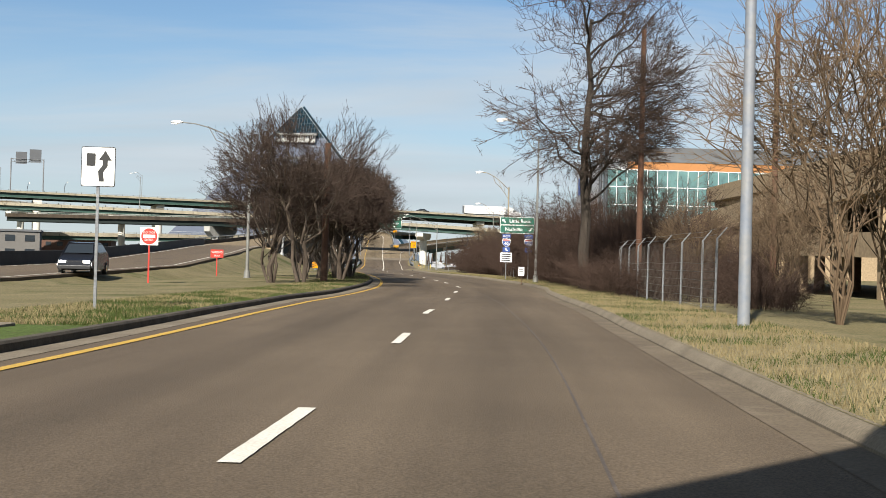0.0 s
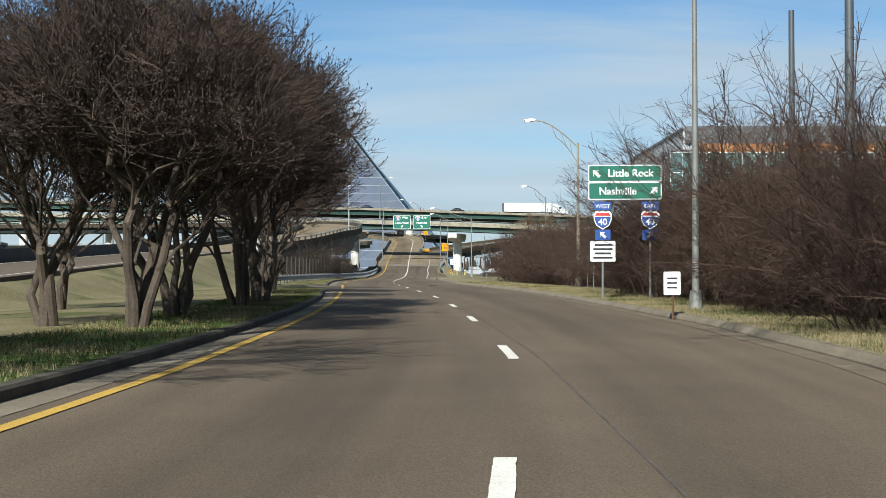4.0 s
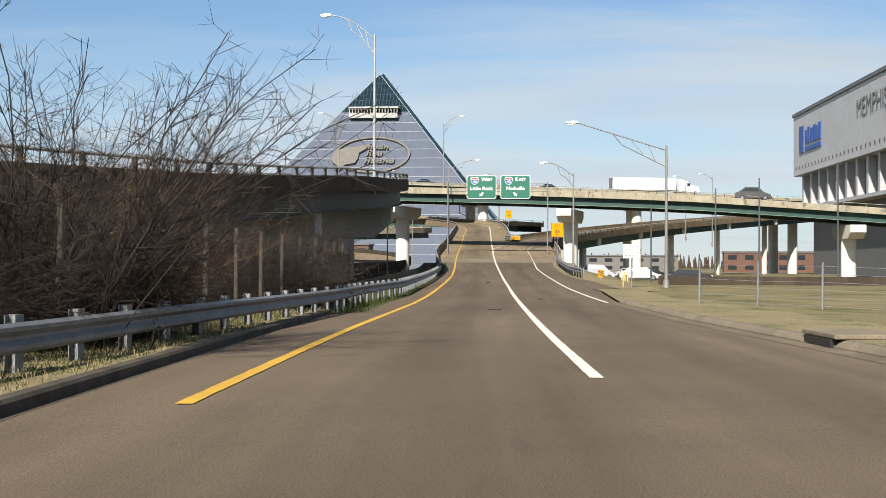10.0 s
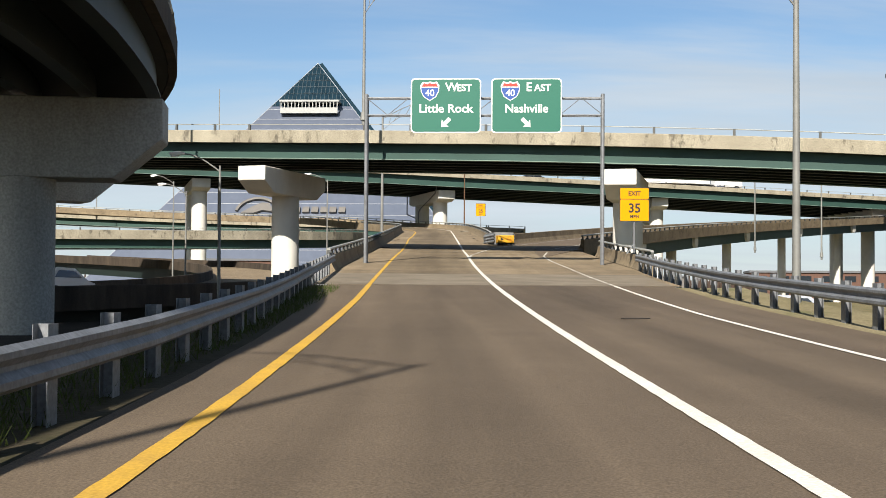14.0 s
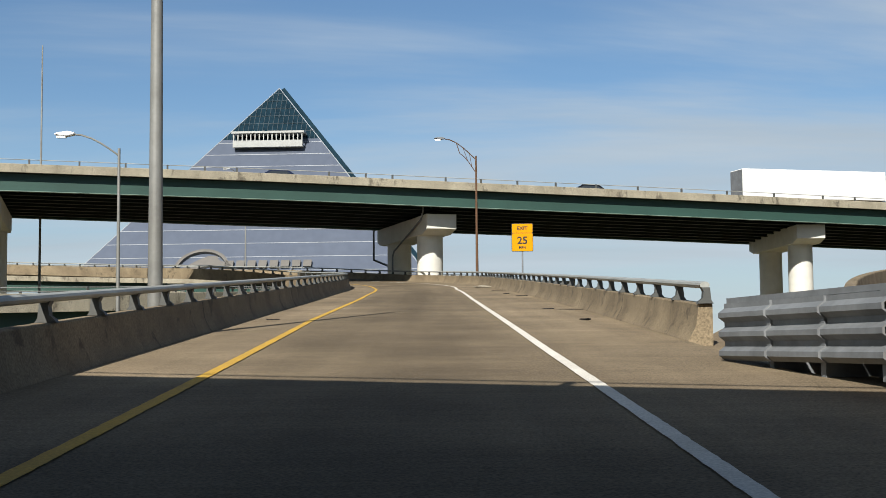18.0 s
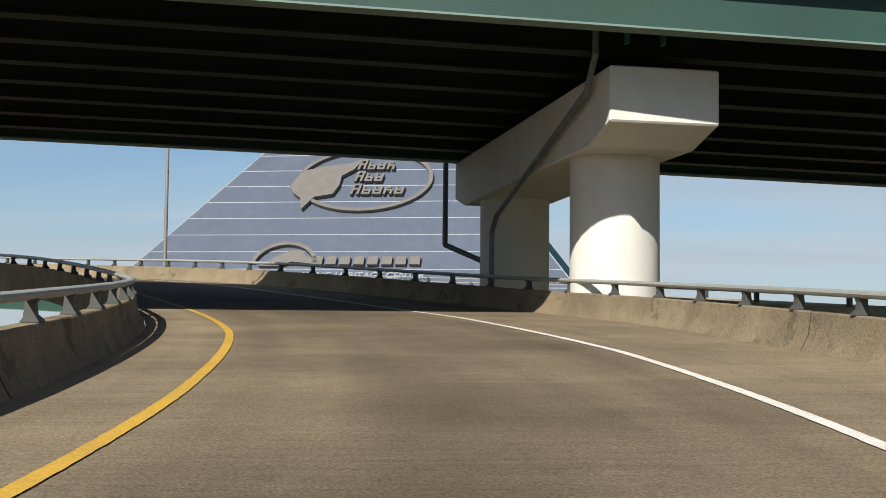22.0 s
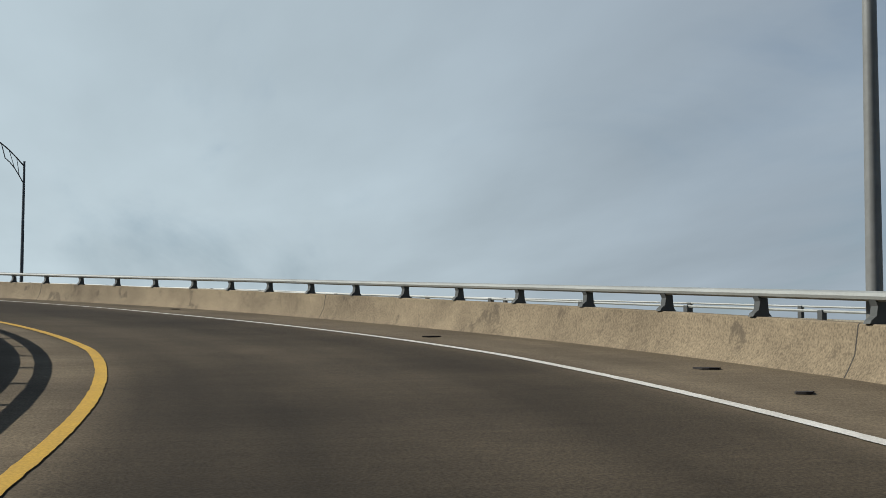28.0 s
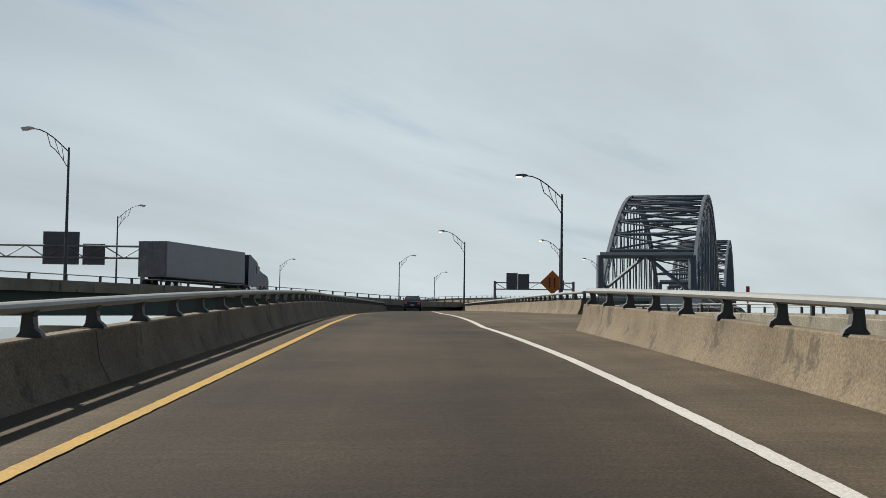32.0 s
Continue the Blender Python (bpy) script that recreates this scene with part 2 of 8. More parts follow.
SHOULDER = surface("shoulder_concrete", (0.158, 0.132, 0.098), (0.098, 0.08, 0.058), 0.92, scale=2.2, fine=35.0, bump=0.3, stain=0.7, spec=0.2)
GUTTER = surface("gutter_concrete", (0.178, 0.149, 0.109), (0.099, 0.081, 0.058), 0.92, scale=1.5, fine=30.0, stain=0.8, spec=0.2)
GUTTERPAN = surface("gutter_pan_concrete", (0.135, 0.107, 0.074), (0.089, 0.069, 0.049), 0.92, scale=1.5, fine=30.0, stain=0.9, spec=0.2, spots=((0.172, 0.142, 0.102), 0.9, 0.56, 0.6))
BANK = surface("mottled_bank_grass", (0.165, 0.138, 0.078), (0.092, 0.082, 0.038), 0.95, scale=5.0, fine=14.0, bump=0.9, stain=0.85, spec=0.1, spots=((0.050, 0.062, 0.019), 7.0, 0.55, 0.8), grain=0.35)
SOIL = surface("dark_weedy_soil", (0.056, 0.045, 0.029), (0.03, 0.03, 0.015), 0.95, scale=0.7, fine=18.0, bump=0.6, stain=0.9, spec=0.1, spots=((0.106, 0.083, 0.053), 0.6, 0.6, 0.6))
KERB = surface("kerb_concrete", (0.08, 0.068, 0.052), (0.035, 0.03, 0.024), 0.92, scale=0.8, fine=30.0, stain=0.9, spec=0.2)
CONCRETE = surface("barrier_concrete", (0.214, 0.167, 0.106), (0.116, 0.089, 0.057), 0.9, scale=1.6, fine=30.0, bump=0.12, stain=0.9, stretch=(0.8, 0.8, 0.9), spec=0.2, spots=((0.066, 0.052, 0.036), 0.7, 0.565, 0.7), grain=0.34)
PARAPET = surface("parapet_concrete", (0.285, 0.258, 0.195), (0.175, 0.153, 0.112), 0.92, scale=1.5, fine=18.0, stain=0.9, stretch=(0.7, 0.7, 0.35), spec=0.2, spots=((0.060, 0.052, 0.040), 0.7, 0.56, 0.75), grain=0.3)
PIER = surface("white_painted_concrete", (0.576, 0.56, 0.504), (0.448, 0.424, 0.368), 0.85, scale=2.5, fine=1.2, bump=0.02, stain=0.5, stretch=(1, 1, 0.4), spec=0.25)
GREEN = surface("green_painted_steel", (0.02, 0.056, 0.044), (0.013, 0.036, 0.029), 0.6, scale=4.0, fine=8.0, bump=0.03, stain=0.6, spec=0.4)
# the green steel again, with the shade under a deck put into its colour
GREENDARK = surface("shade_dark_green_steel", (0.008, 0.0155, 0.0135), (0.005, 0.009, 0.008), 0.6, scale=4.0, fine=8.0, bump=0.03, stain=0.6, spec=0.3)
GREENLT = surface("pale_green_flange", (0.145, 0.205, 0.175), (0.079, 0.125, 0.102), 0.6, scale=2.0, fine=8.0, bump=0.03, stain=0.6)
# near-black colour carries the shade of the soffit
UNDERSIDE = surface("shade_black_underside", (0.009, 0.0095, 0.009), (0.005, 0.0055, 0.005), 0.95, scale=3.0, fine=10.0)
GALV = surface("galvanised_steel", (0.20, 0.21, 0.22), (0.12, 0.122, 0.125), 0.6, 0.45, scale=0.6, fine=20.0, bump=0.06, stain=0.8)
RAILPAINT = surface("painted_rail_steel", (0.29, 0.295, 0.27), (0.19, 0.19, 0.172), 0.5, 0.1, scale=1.2, fine=20.0, bump=0.05, stain=0.6)
RAILPOST = surface("dark_rail_post", (0.076, 0.078, 0.073), (0.046, 0.046, 0.044), 0.6, 0.3, scale=0.5, fine=20.0, bump=0.05)
POLEGREY = surface("weathered_pole_steel", (0.198, 0.198, 0.185), (0.125, 0.122, 0.109), 0.6, 0.3, scale=0.8, fine=14.0, bump=0.05, stain=0.7)
POLEDARK = surface("dark_pole_steel", (0.082, 0.09, 0.097), (0.052, 0.056, 0.06), 0.5, 0.4, scale=0.8, fine=14.0, bump=0.03)
RUST = surface("rusted_pole_steel", (0.109, 0.056, 0.028), (0.066, 0.036, 0.02), 0.8, 0.2, scale=0.7, fine=20.0, bump=0.08, stain=0.7)
WOODPOLE = surface("brown_timber_pole", (0.095, 0.046, 0.027), (0.055, 0.028, 0.018), 0.9, scale=0.5, fine=18.0, stretch=(3, 3, 0.2), stain=0.8)
GRASS = surface("winter_grass", (0.2, 0.166, 0.098), (0.118, 0.104, 0.052), 0.95, scale=3.0, fine=14.0, bump=0.9, stain=0.75, spec=0.1, spots=((0.060, 0.074, 0.024), 4.5, 0.56, 0.7), grain=0.35)
LAWN = surface("green_median_grass", (0.07, 0.098, 0.026), (0.042, 0.062, 0.016), 0.95, scale=1.6, fine=14.0, bump=0.9, stain=0.8, spec=0.1, spots=((0.14, 0.115, 0.065), 1.6, 0.57, 0.7), grain=0.35)
DIRT = surface("bare_earth", (0.145, 0.115, 0.076), (0.079, 0.063, 0.04), 0.95, scale=1.5, fine=18.0, bump=0.5, stain=0.8, spec=0.15)
BARK = surface("grey_brown_bark", (0.055, 0.045, 0.036), (0.028, 0.022, 0.018), 0.95, scale=0.35, fine=22.0, bump=0.5, stain=0.9, stretch=(1, 1, 0.3), spec=0.15)
# white pier concrete with the flyover's shade mixed into a greyer colour
GREYPIER = surface("shade_grey_pier_concrete", (0.38, 0.375, 0.345), (0.26, 0.255, 0.235), 0.9, scale=2.0, fine=12.0, bump=0.08, stain=0.8, stretch=(1, 1, 0.3), spec=0.2)
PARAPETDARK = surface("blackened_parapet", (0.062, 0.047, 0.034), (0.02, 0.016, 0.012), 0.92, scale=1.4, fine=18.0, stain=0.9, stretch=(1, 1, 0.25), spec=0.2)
BARKPALE = surface("smooth_pale_bark", (0.085, 0.066, 0.05), (0.042, 0.031, 0.024), 0.9, scale=0.3, fine=18.0, bump=0.3, stain=0.9, stretch=(1, 1, 0.3), spec=0.2)
TWIG = surface("brown_twigs", (0.052, 0.036, 0.028), (0.032, 0.022, 0.017), 0.95, scale=0.8, fine=10.0, bump=0.0, spec=0.15, vary=0.25)
SHRUB = surface("reddish_shrub_stems", (0.05, 0.032, 0.024), (0.032, 0.02, 0.015), 0.95, scale=0.8, fine=10.0, bump=0.0, spec=0.15, vary=0.25)
STRAW = surface("tan_shrub_stems", (0.115, 0.08, 0.05), (0.066, 0.045, 0.029), 0.95, scale=0.8, fine=10.0, bump=0.0, spec=0.15, vary=0.2)
SEEDS = surface("dry_seed_heads", (0.035, 0.026, 0.02), (0.02, 0.015, 0.012), 0.95, scale=0.5, fine=10.0, bump=0.0, spec=0.1)
YELLOW = surface("yellow_road_paint", (0.459, 0.274, 0.033), (0.266, 0.163, 0.044), 0.8, scale=0.9, fine=40.0, bump=0.1, stain=0.5, spec=0.25, spots=((0.126, 0.096, 0.059), 0.5, 0.62, 0.6))
WHITEWORN = surface("worn_white_paint", (0.50, 0.47, 0.41), (0.32, 0.29, 0.24), 0.85, scale=0.5, fine=40.0, bump=0.1, stain=0.7, spec=0.2, spots=((0.15, 0.125, 0.09), 0.3, 0.49, 0.9))
WHITE = surface("white_road_paint", (0.577, 0.546, 0.484), (0.39, 0.359, 0.304), 0.8, scale=0.9, fine=40.0, bump=0.1, stain=0.5, spec=0.25, spots=((0.133, 0.101, 0.078), 0.5, 0.64, 0.6))
YELLOWWORN = surface("worn_yellow_paint", (0.42, 0.262, 0.05), (0.29, 0.19, 0.055), 0.85, scale=0.25, fine=40.0, bump=0.1, stain=0.5, spec=0.2, spots=((0.11, 0.085, 0.058), 0.12, 0.60, 0.6))
SIGNGREEN = glossy("sign_green", (0., 0.095, 0.059), 0.5)
SIGNWHITE = glossy("sign_white", (0.64, 0.64, 0.624), 0.5)
SIGNYELLOW = glossy("sign_yellow", (0.56, 0.235, 0.002), 0.8, 0.0, 0.12)
SIGNORANGE = glossy("sign_orange", (0.525, 0.133, 0.01), 0.5)
SIGNRED = glossy("sign_red", (0.364, 0.025, 0.014), 0.5)
SIGNBLUE = glossy("sign_blue", (0.01, 0.052, 0.224), 0.5)
SIGNBLACK = glossy("sign_black", (0.012, 0.012, 0.012), 0.5)
SIGNBACK = surface("bare_sign_back", (0.106, 0.112, 0.119), (0.079, 0.079, 0.086), 0.55, 0.4, scale=1.0, fine=10.0, bump=0.0)
GLASSDARK = glossy("dark_glass", (0.02, 0.025, 0.03), 0.08)
RUBBER = glossy("tyre_rubber", (0.015, 0.015, 0.015), 0.8)
CHROME = glossy("bright_metal", (0.6, 0.6, 0.62), 0.25, 1.0)
LAMPGLOW = glow("lit_lamp_lens", (1.0, 0.86, 0.62), 3.0)
HEADLIGHT = glow("lit_headlight", (1.0, 0.97, 0.9), 3.0)
TAIL = glow("tail_light", (0.5, 0.01, 0.01), 0.4)


# ---- mesh helpers ----
def link(name, bm_or_data, material, parent=None, label="", smooth=False, angle=None):
    """One mesh object from a bmesh or (vertices, faces)."""
    me = bpy.data.meshes.new(name)
    if isinstance(bm_or_data, tuple):
        me.from_pydata(bm_or_data[0], [], bm_or_data[1])
    else:
        bm_or_data.to_mesh(me)
        bm_or_data.free()
    me.materials.append(material)
    if smooth:
        me.shade_smooth()
        me.set_sharp_from_angle(angle=radians(angle or 35))
    ob = new(name, me)
    if parent is not None:
        ob.parent = parent
    if label:
        ob["label"] = label
    return ob


def part(name, bm, material, parent, label="", smooth=False):
    return link(name, bm, material, parent, label, smooth)


def structure(ob, label, category):
    return tagged(ob, label, category, kind="structure")


def thing(name, at, yaw, label, category, group=""):
    e = new(name)
    e.empty_display_size = 0.2
    e.matrix_world = pose(at[0], at[1], at[2], 0, 0, yaw)
    return tagged(e, label, category, group)


def box(bm, x0, x1, y0, y1, z0, z1, bevel=0.0):
    r = bmesh.ops.create_cube(bm, size=1.0, matrix=Matrix.Translation(((x0 + x1) / 2, (y0 + y1) / 2, (z0 + z1) / 2)) @ Matrix.Diagonal((x1 - x0, y1 - y0, z1 - z0, 1)))
    if bevel:
        es = list({e for v in r["verts"] for e in v.link_edges})
        bmesh.ops.bevel(bm, geom=es, offset=bevel, segments=2, affect='EDGES', profile=0.6)
    return bm


def boxes(*dims, bevel=0.0):
    bm = bmesh.new()
    for d in dims:
        box(bm, *d, bevel=bevel)
    return bm


def tube(bm, p0, p1, r0, r1=None, n=10, cap=True):
    p0, p1 = Vector(p0), Vector(p1)
    r1 = r0 if r1 is None else r1
    d = p1 - p0
    m = Matrix.Translation((p0 + p1) / 2) @ d.to_track_quat('Z', 'Y').to_matrix().to_4x4()
    bmesh.ops.create_cone(bm, cap_ends=cap, segments=n, radius1=r0, radius2=r1, depth=d.length, matrix=m)
    return bm


def tubes(*runs, n=8):
    bm = bmesh.new()
    for a, b, r in runs:
        tube(bm, a, b, r, r, n)
    return bm


def prism(bm, pts, y0, y1):
    """A flat outline in x, z, given a thickness along y."""
    a = [bm.verts.new((x, y0, z)) for x, z in pts]
    b = [bm.verts.new((x, y1, z)) for x, z in pts]
    n = len(pts)
    bm.faces.new(a)
    bm.faces.new(list(reversed(b)))
    for i in range(n):
        bm.faces.new((a[i], b[i], b[(i + 1) % n], a[(i + 1) % n]))
    bmesh.ops.recalc_face_normals(bm, faces=bm.faces[:])
    return bm


def sweep(path, profile, closed=True, caps=True):
    """Vertices and faces of a profile of (right, up) pairs carried along a path of (point, right vector)."""
    vs, fs, n = [], [], len(profile)
    for p, r in path:
        for du, dz in profile:
            vs.append((p[0] + r[0] * du, p[1] + r[1] * du, p[2] + dz + r[2] * du))
    k = n if closed else n - 1
    for i in range(len(path) - 1):
        for j in range(k):
            a, b = i * n + j, i * n + (j + 1) % n
            fs.append((a, b, b + n, a + n))
    if closed and caps:
        fs.append(tuple(range(n)))
        e = (len(path) - 1) * n
        fs.append(tuple(range(e + n - 1, e - 1, -1)))
    return vs, fs


def lined(points):
    """A path for sweep() along points, with level right vectors."""
    out = []
    pts = [Vector(p) for p in points]
    for i, p in enumerate(pts):
        d = pts[min(i + 1, len(pts) - 1)] - pts[max(i - 1, 0)]
        out.append((p, Vector((d.y, -d.x, 0)).normalized()))
    return out


def bend(table, s):
    """Piecewise linear look-up in a table of (s, value) pairs, smoothed at the joints."""
    if s <= table[0][0]:
        return table[0][1]
    for (a, x), (b, y) in zip(table, table[1:]):
        if s <= b:
            return x + (y - x) * (s - a) / (b - a)
    return table[-1][1]


# ---- the road's axis ----
AXIS = [
        (-0.0, 0.0, 0.0), (1.25, 20.36, -0.03), (1.88, 40.75, -0.05), (1.75, 61.15, -0.06), (1.29, 81.54, -0.05), (0.3, 101.92, -0.03), (-1.31, 122.25, 0.0),
        (-3.03, 142.58, -0.01), (-4.41, 162.93, -0.02), (-5.31, 183.31, -0.06), (-5.89, 203.7, -0.1), (-6.38, 224.1, -0.09), (-6.85, 244.49, 0.06), (-7.3, 264.89, 0.41),
        (-7.81, 285.28, 0.99), (-8.37, 305.67, 1.83), (-8.74, 326.07, 2.88), (-8.95, 346.47, 4.05), (-9.25, 366.87, 5.25), (-9.66, 387.26, 6.46), (-10.16, 407.66, 7.67),
        (-11.17, 428.03, 8.88), (-14.15, 448.18, 10.07), (-20.7, 467.45, 11.31), (-31.77, 484.51, 12.92), (-46.97, 497.99, 14.05), (-65.59, 506.11, 15.05), (-85.79, 508.03, 16.02),
        (-105.6, 503.55, 16.99), (-123.78, 494.38, 17.93),
]
STEP = 588.05 / 29
ROAD_END = 800.0


def axis(s):
    """The road's axis at s metres: place, right vector, up the bank."""
    if s < 0:
        return Vector((0.0613 * s, s, 0)), Vector((1, -0.0613, 0)).normalized()
    if s > 588:
        e = s - 588.0
        a = radians(120.0 + min(e, 60) * 0.035)
        z = 17.93 + (0.0455 * e - 0.00026 * e * e if e < 60 else 1.794 + 0.0142 * (e - 60) - (0.00001 * (e - 60) ** 2 if e < 400 else 0))
        return Vector((-123.78 - math.sin(a) * e, 494.38 + math.cos(a) * e, z)), Vector((math.cos(a), math.sin(a), 0.02))
    i = min(int(s / STEP), 28)
    f = s / STEP - i
    p = [Vector(AXIS[min(max(k, 0), 29)]) for k in (i - 1, i, i + 1, i + 2)]
    if i == 0:
        p[0] = Vector((-1.24, -20.24, 0))
    if i == 28:
        p[3] = Vector((-141.3, 484.2, 18.85))
    q = 0.5 * (2 * p[1] + (p[2] - p[0]) * f + (2 * p[0] - 5 * p[1] + 4 * p[2] - p[3]) * f * f + (3 * p[1] - p[0] - 3 * p[2] + p[3]) * f ** 3)
    d = 0.5 * ((p[2] - p[0]) + 2 * (2 * p[0] - 5 * p[1] + 4 * p[2] - p[3]) * f + 3 * (3 * p[1] - p[0] - 3 * p[2] + p[3]) * f * f)
    bank = 0.02 * min(max((s - 425) / 40, 0), 1)
    r = Vector((d.y, -d.x, 0)).normalized()
    return q, Vector((r.x, r.y, bank))


def spot(s, u, up=0.0):
    p, r = axis(s)
    return p + r * u + Vector((0, 0, up))


def heading(s):
    r = axis(s)[1]
    return math.degrees(math.atan2(r.y, r.x))


def steps(a, b, d):
    n = max(2, int(math.ceil((b - a) / d)) + 1)
    return [a + (b - a) * i / (n - 1) for i in range(n)]


def along(a, b, ufun, d=2.0, up=0.0):
    """A path for sweep() that keeps u = ufun(s) from the road's axis."""
    out = []
    for s in steps(a, b, d):
        p, r = axis(s)
        out.append((p + r * ufun(s) + Vector((0, 0, up)), r))
    return out


def ribbon(a, b, u0, u1, up, d=2.0, across=2):
    vs, fs = [], []
    ss = steps(a, b, d)
    for s in ss:
        p, r = axis(s)
        for k in range(across):
            u = u0(s) + (u1(s) - u0(s)) * k / (across - 1)
            q = p + r * u
            vs.append((q.x, q.y, q.z + up))
    for i in range(len(ss) - 1):
        for k in range(across - 1):
            a0 = i * across + k
            fs.append((a0, a0 + 1, a0 + across + 1, a0 + across))
    return vs, fs


def worn(ob, ss, across, amount):
    """Stores how worn and oiled the surface is, row by row, as a point attribute."""
    at = ob.data.attributes.new("wear", 'FLOAT', 'POINT')
    for i, s in enumerate(ss):
        for k in range(across):
            at.data[i * across + k].value = amount(s, k / (across - 1))
    # metres across and along, to lay streaks by
    la = ob.data.attributes.new("lane", 'FLOAT_VECTOR', 'POINT')
    co = [v.co for v in ob.data.vertices]
    for i, s in enumerate(ss):
        row = co[i * across]
        for k in range(across):
            la.data[i * across + k].vector = ((co[i * across + k] - row).length, s, 0)
    return ob


def table(*pairs):
    return lambda s: bend(pairs, s)


U_YEL = table((-60, -5.3), (14, -5.25), (30, -5.2), (39, -4.92), (52, -3.93), (61, -3.39), (67, -3.16), (85, -2.95), (103, -2.9), (130, -2.62), (156, -2.65), (165, -2.6), (194, -2.2), (209, -1.88), (218, -1.83), (240, -1.85), (265, -1.78), (290, -1.95), (333, -2.4), (345, -2.45), (379, -2.9), (407, -2.75), (430, -2.45), (440, -2.1), (457, -1.45), (475, -1.25), (497, -1.32), (508, -1.55), (537, -1.95), (550, -1.85), (569, -2.4), (600, -2.9), (625, -3.3), (800, -3.3))
U_WHITE = table((-60, -1.7), (8, -1.58), (21, -1.4), (33, -1.25), (46, -0.5), (58, 0.35), (69, 1.14), (105, 1.25), (154, 1.35), (182, 1.66), (206, 1.85), (240, 2.12), (275, 2.13), (305, 2.15), (333, 2.0), (345, 1.8), (367, 1.72), (399, 1.76), (422, 2.1), (431, 2.9), (441, 3.55), (451, 4.3), (463, 4.75), (477, 4.2), (490, 4.0), (502, 3.8), (520, 3.9), (538, 3.9), (547, 3.8), (565, 3.0), (572, 2.9), (595, 2.1), (607, 1.6), (621, 0.9), (700, 0.5))
U_LKERB = table((-60, -6.1), (10, -6.1), (30, -6.05), (41, -5.7), (50, -4.75), (63, -4.05), (70, -3.78), (84, -3.5), (103, -3.47), (112, -3.55), (158, -3.7), (165, -3.75), (200, -3.6))
U_RKERB = table((-60, 2.75), (11, 2.7), (18, 2.78), (27, 3.0), (36, 3.4), (47, 3.8), (59, 4.6), (67, 5.5), (78, 6.0), (94, 6.15), (115, 6.4), (140, 6.1), (150, 6.0), (163, 6.45), (175, 6.4), (184, 6.0), (196, 5.55), (211, 5.5), (230, 6.6))
U_LBAR = table((296, -3.9), (316, -4.3), (338, -4.38), (384, -4.55), (405, -4.5), (414, -4.4), (437, -3.6), (451, -3.25), (462, -2.95), (500, -3.0), (513, -3.2), (540, -3.4), (575, -3.6), (600, -4.05), (625, -4.4), (800, -4.5))
U_RBAR = table((360, 4.3), (367, 4.25), (384, 4.5), (417, 4.6), (433, 5.4), (449, 7.1), (460, 8.1), (470, 7.8), (486, 6.5), (497, 6.25), (511, 6.25), (530, 6.3), (543, 6.3), (570, 5.35), (591, 3.95), (600, 3.6), (605, 3.35), (614, 3.05), (622, 2.9), (800, 2.6))
U_EXIT = table((205, 5.3), (211, 5.1), (230, 5.3), (254, 5.6), (283, 5.7), (300, 6.2), (316, 6.45), (326, 6.45), (334, 6.6), (342, 7.4), (350, 8.9))
U_LRAIL = table((137, -7.2), (150, -6.0), (160, -5.25), (200, -3.45), (208, -3.5), (215, -3.3), (222, -2.95), (235, -3.0), (245, -2.9), (268, -2.75), (278, -3.05), (292, -3.65), (313, -4.35))
U_RGUARD = table((252, 8.6), (260, 7.9), (268, 7.6), (290, 8.0), (313, 9.3))

# ---- ground ----
def near_u(x, y):
    """Distance right of the road's axis for the part that lies on the ground, and its height there."""
    s = min(max(y, -60), 320)
    p, r = axis(s)
    return x - p.x, p.z, s


EMB = [(20, -24.0, -0.05), (60, -22.0, 0.0), (95, -20.5, 0.5), (140, -22.5, 1.7), (170, -24.5, 2.5), (186, -25.0, 2.9)]


def emb(y):
    """The left ramp's centre and height at y."""
    return bend([(a, b) for a, b, c in EMB], y), bend([(a, c) for a, b, c in EMB], y)


def ground_z(x, y):
    if y < -60 or y > 420 or x < -90 or x > 110:
        return -0.5 if x > -230 else -9.0
    u, z, s = near_u(x, y)
    z0 = min(z, 0.2)
    if u < 0:
        e = -U_LKERB(s) if s < 200 else -U_YEL(s) + 1.3
        t = -u - e
    else:
        e = U_RKERB(s) if s < 235 else U_RGUARD(s) - 0.6
        t = u - e
    if t < 1.3 and s < 297:
        g = z - 0.35
    else:
        top = z + 0.13 if (s < 211 if u > 0 else s < 200) else z - 0.06
        low = -0.25
        fall = min(max((t - 1.2) / 14.0, 0), 1)
        fall = fall * fall * (3 - 2 * fall)
        if s > 228:
            fall = min(max((t - 0.8) / 7.0, 0), 1)
        g = top + (low - top) * fall
    if s > 297:
        g = -0.6
    # embankment that carries the left ramp up to its abutment
    if 15 < y < 205:
        cx, h = emb(min(y, 186))
        d = abs(x - cx) - 4.6
        if y > 186:
            d = max(d, 0) + (y - 186) * 1.6
        w = max(h * 1.9, 0.1) + 0.6
        k = min(max(1 - d / w, 0), 1) if d > 0 else 1
        if k > 0:
            g = max(g, (h - 0.10) * k + (1 - k) * g) if d > 0 else h - 0.10
    g += 0.05 * noise.noise(Vector((x * 0.35, y * 0.35, 0))) * (1 if t > 0.4 else 0)
    return g


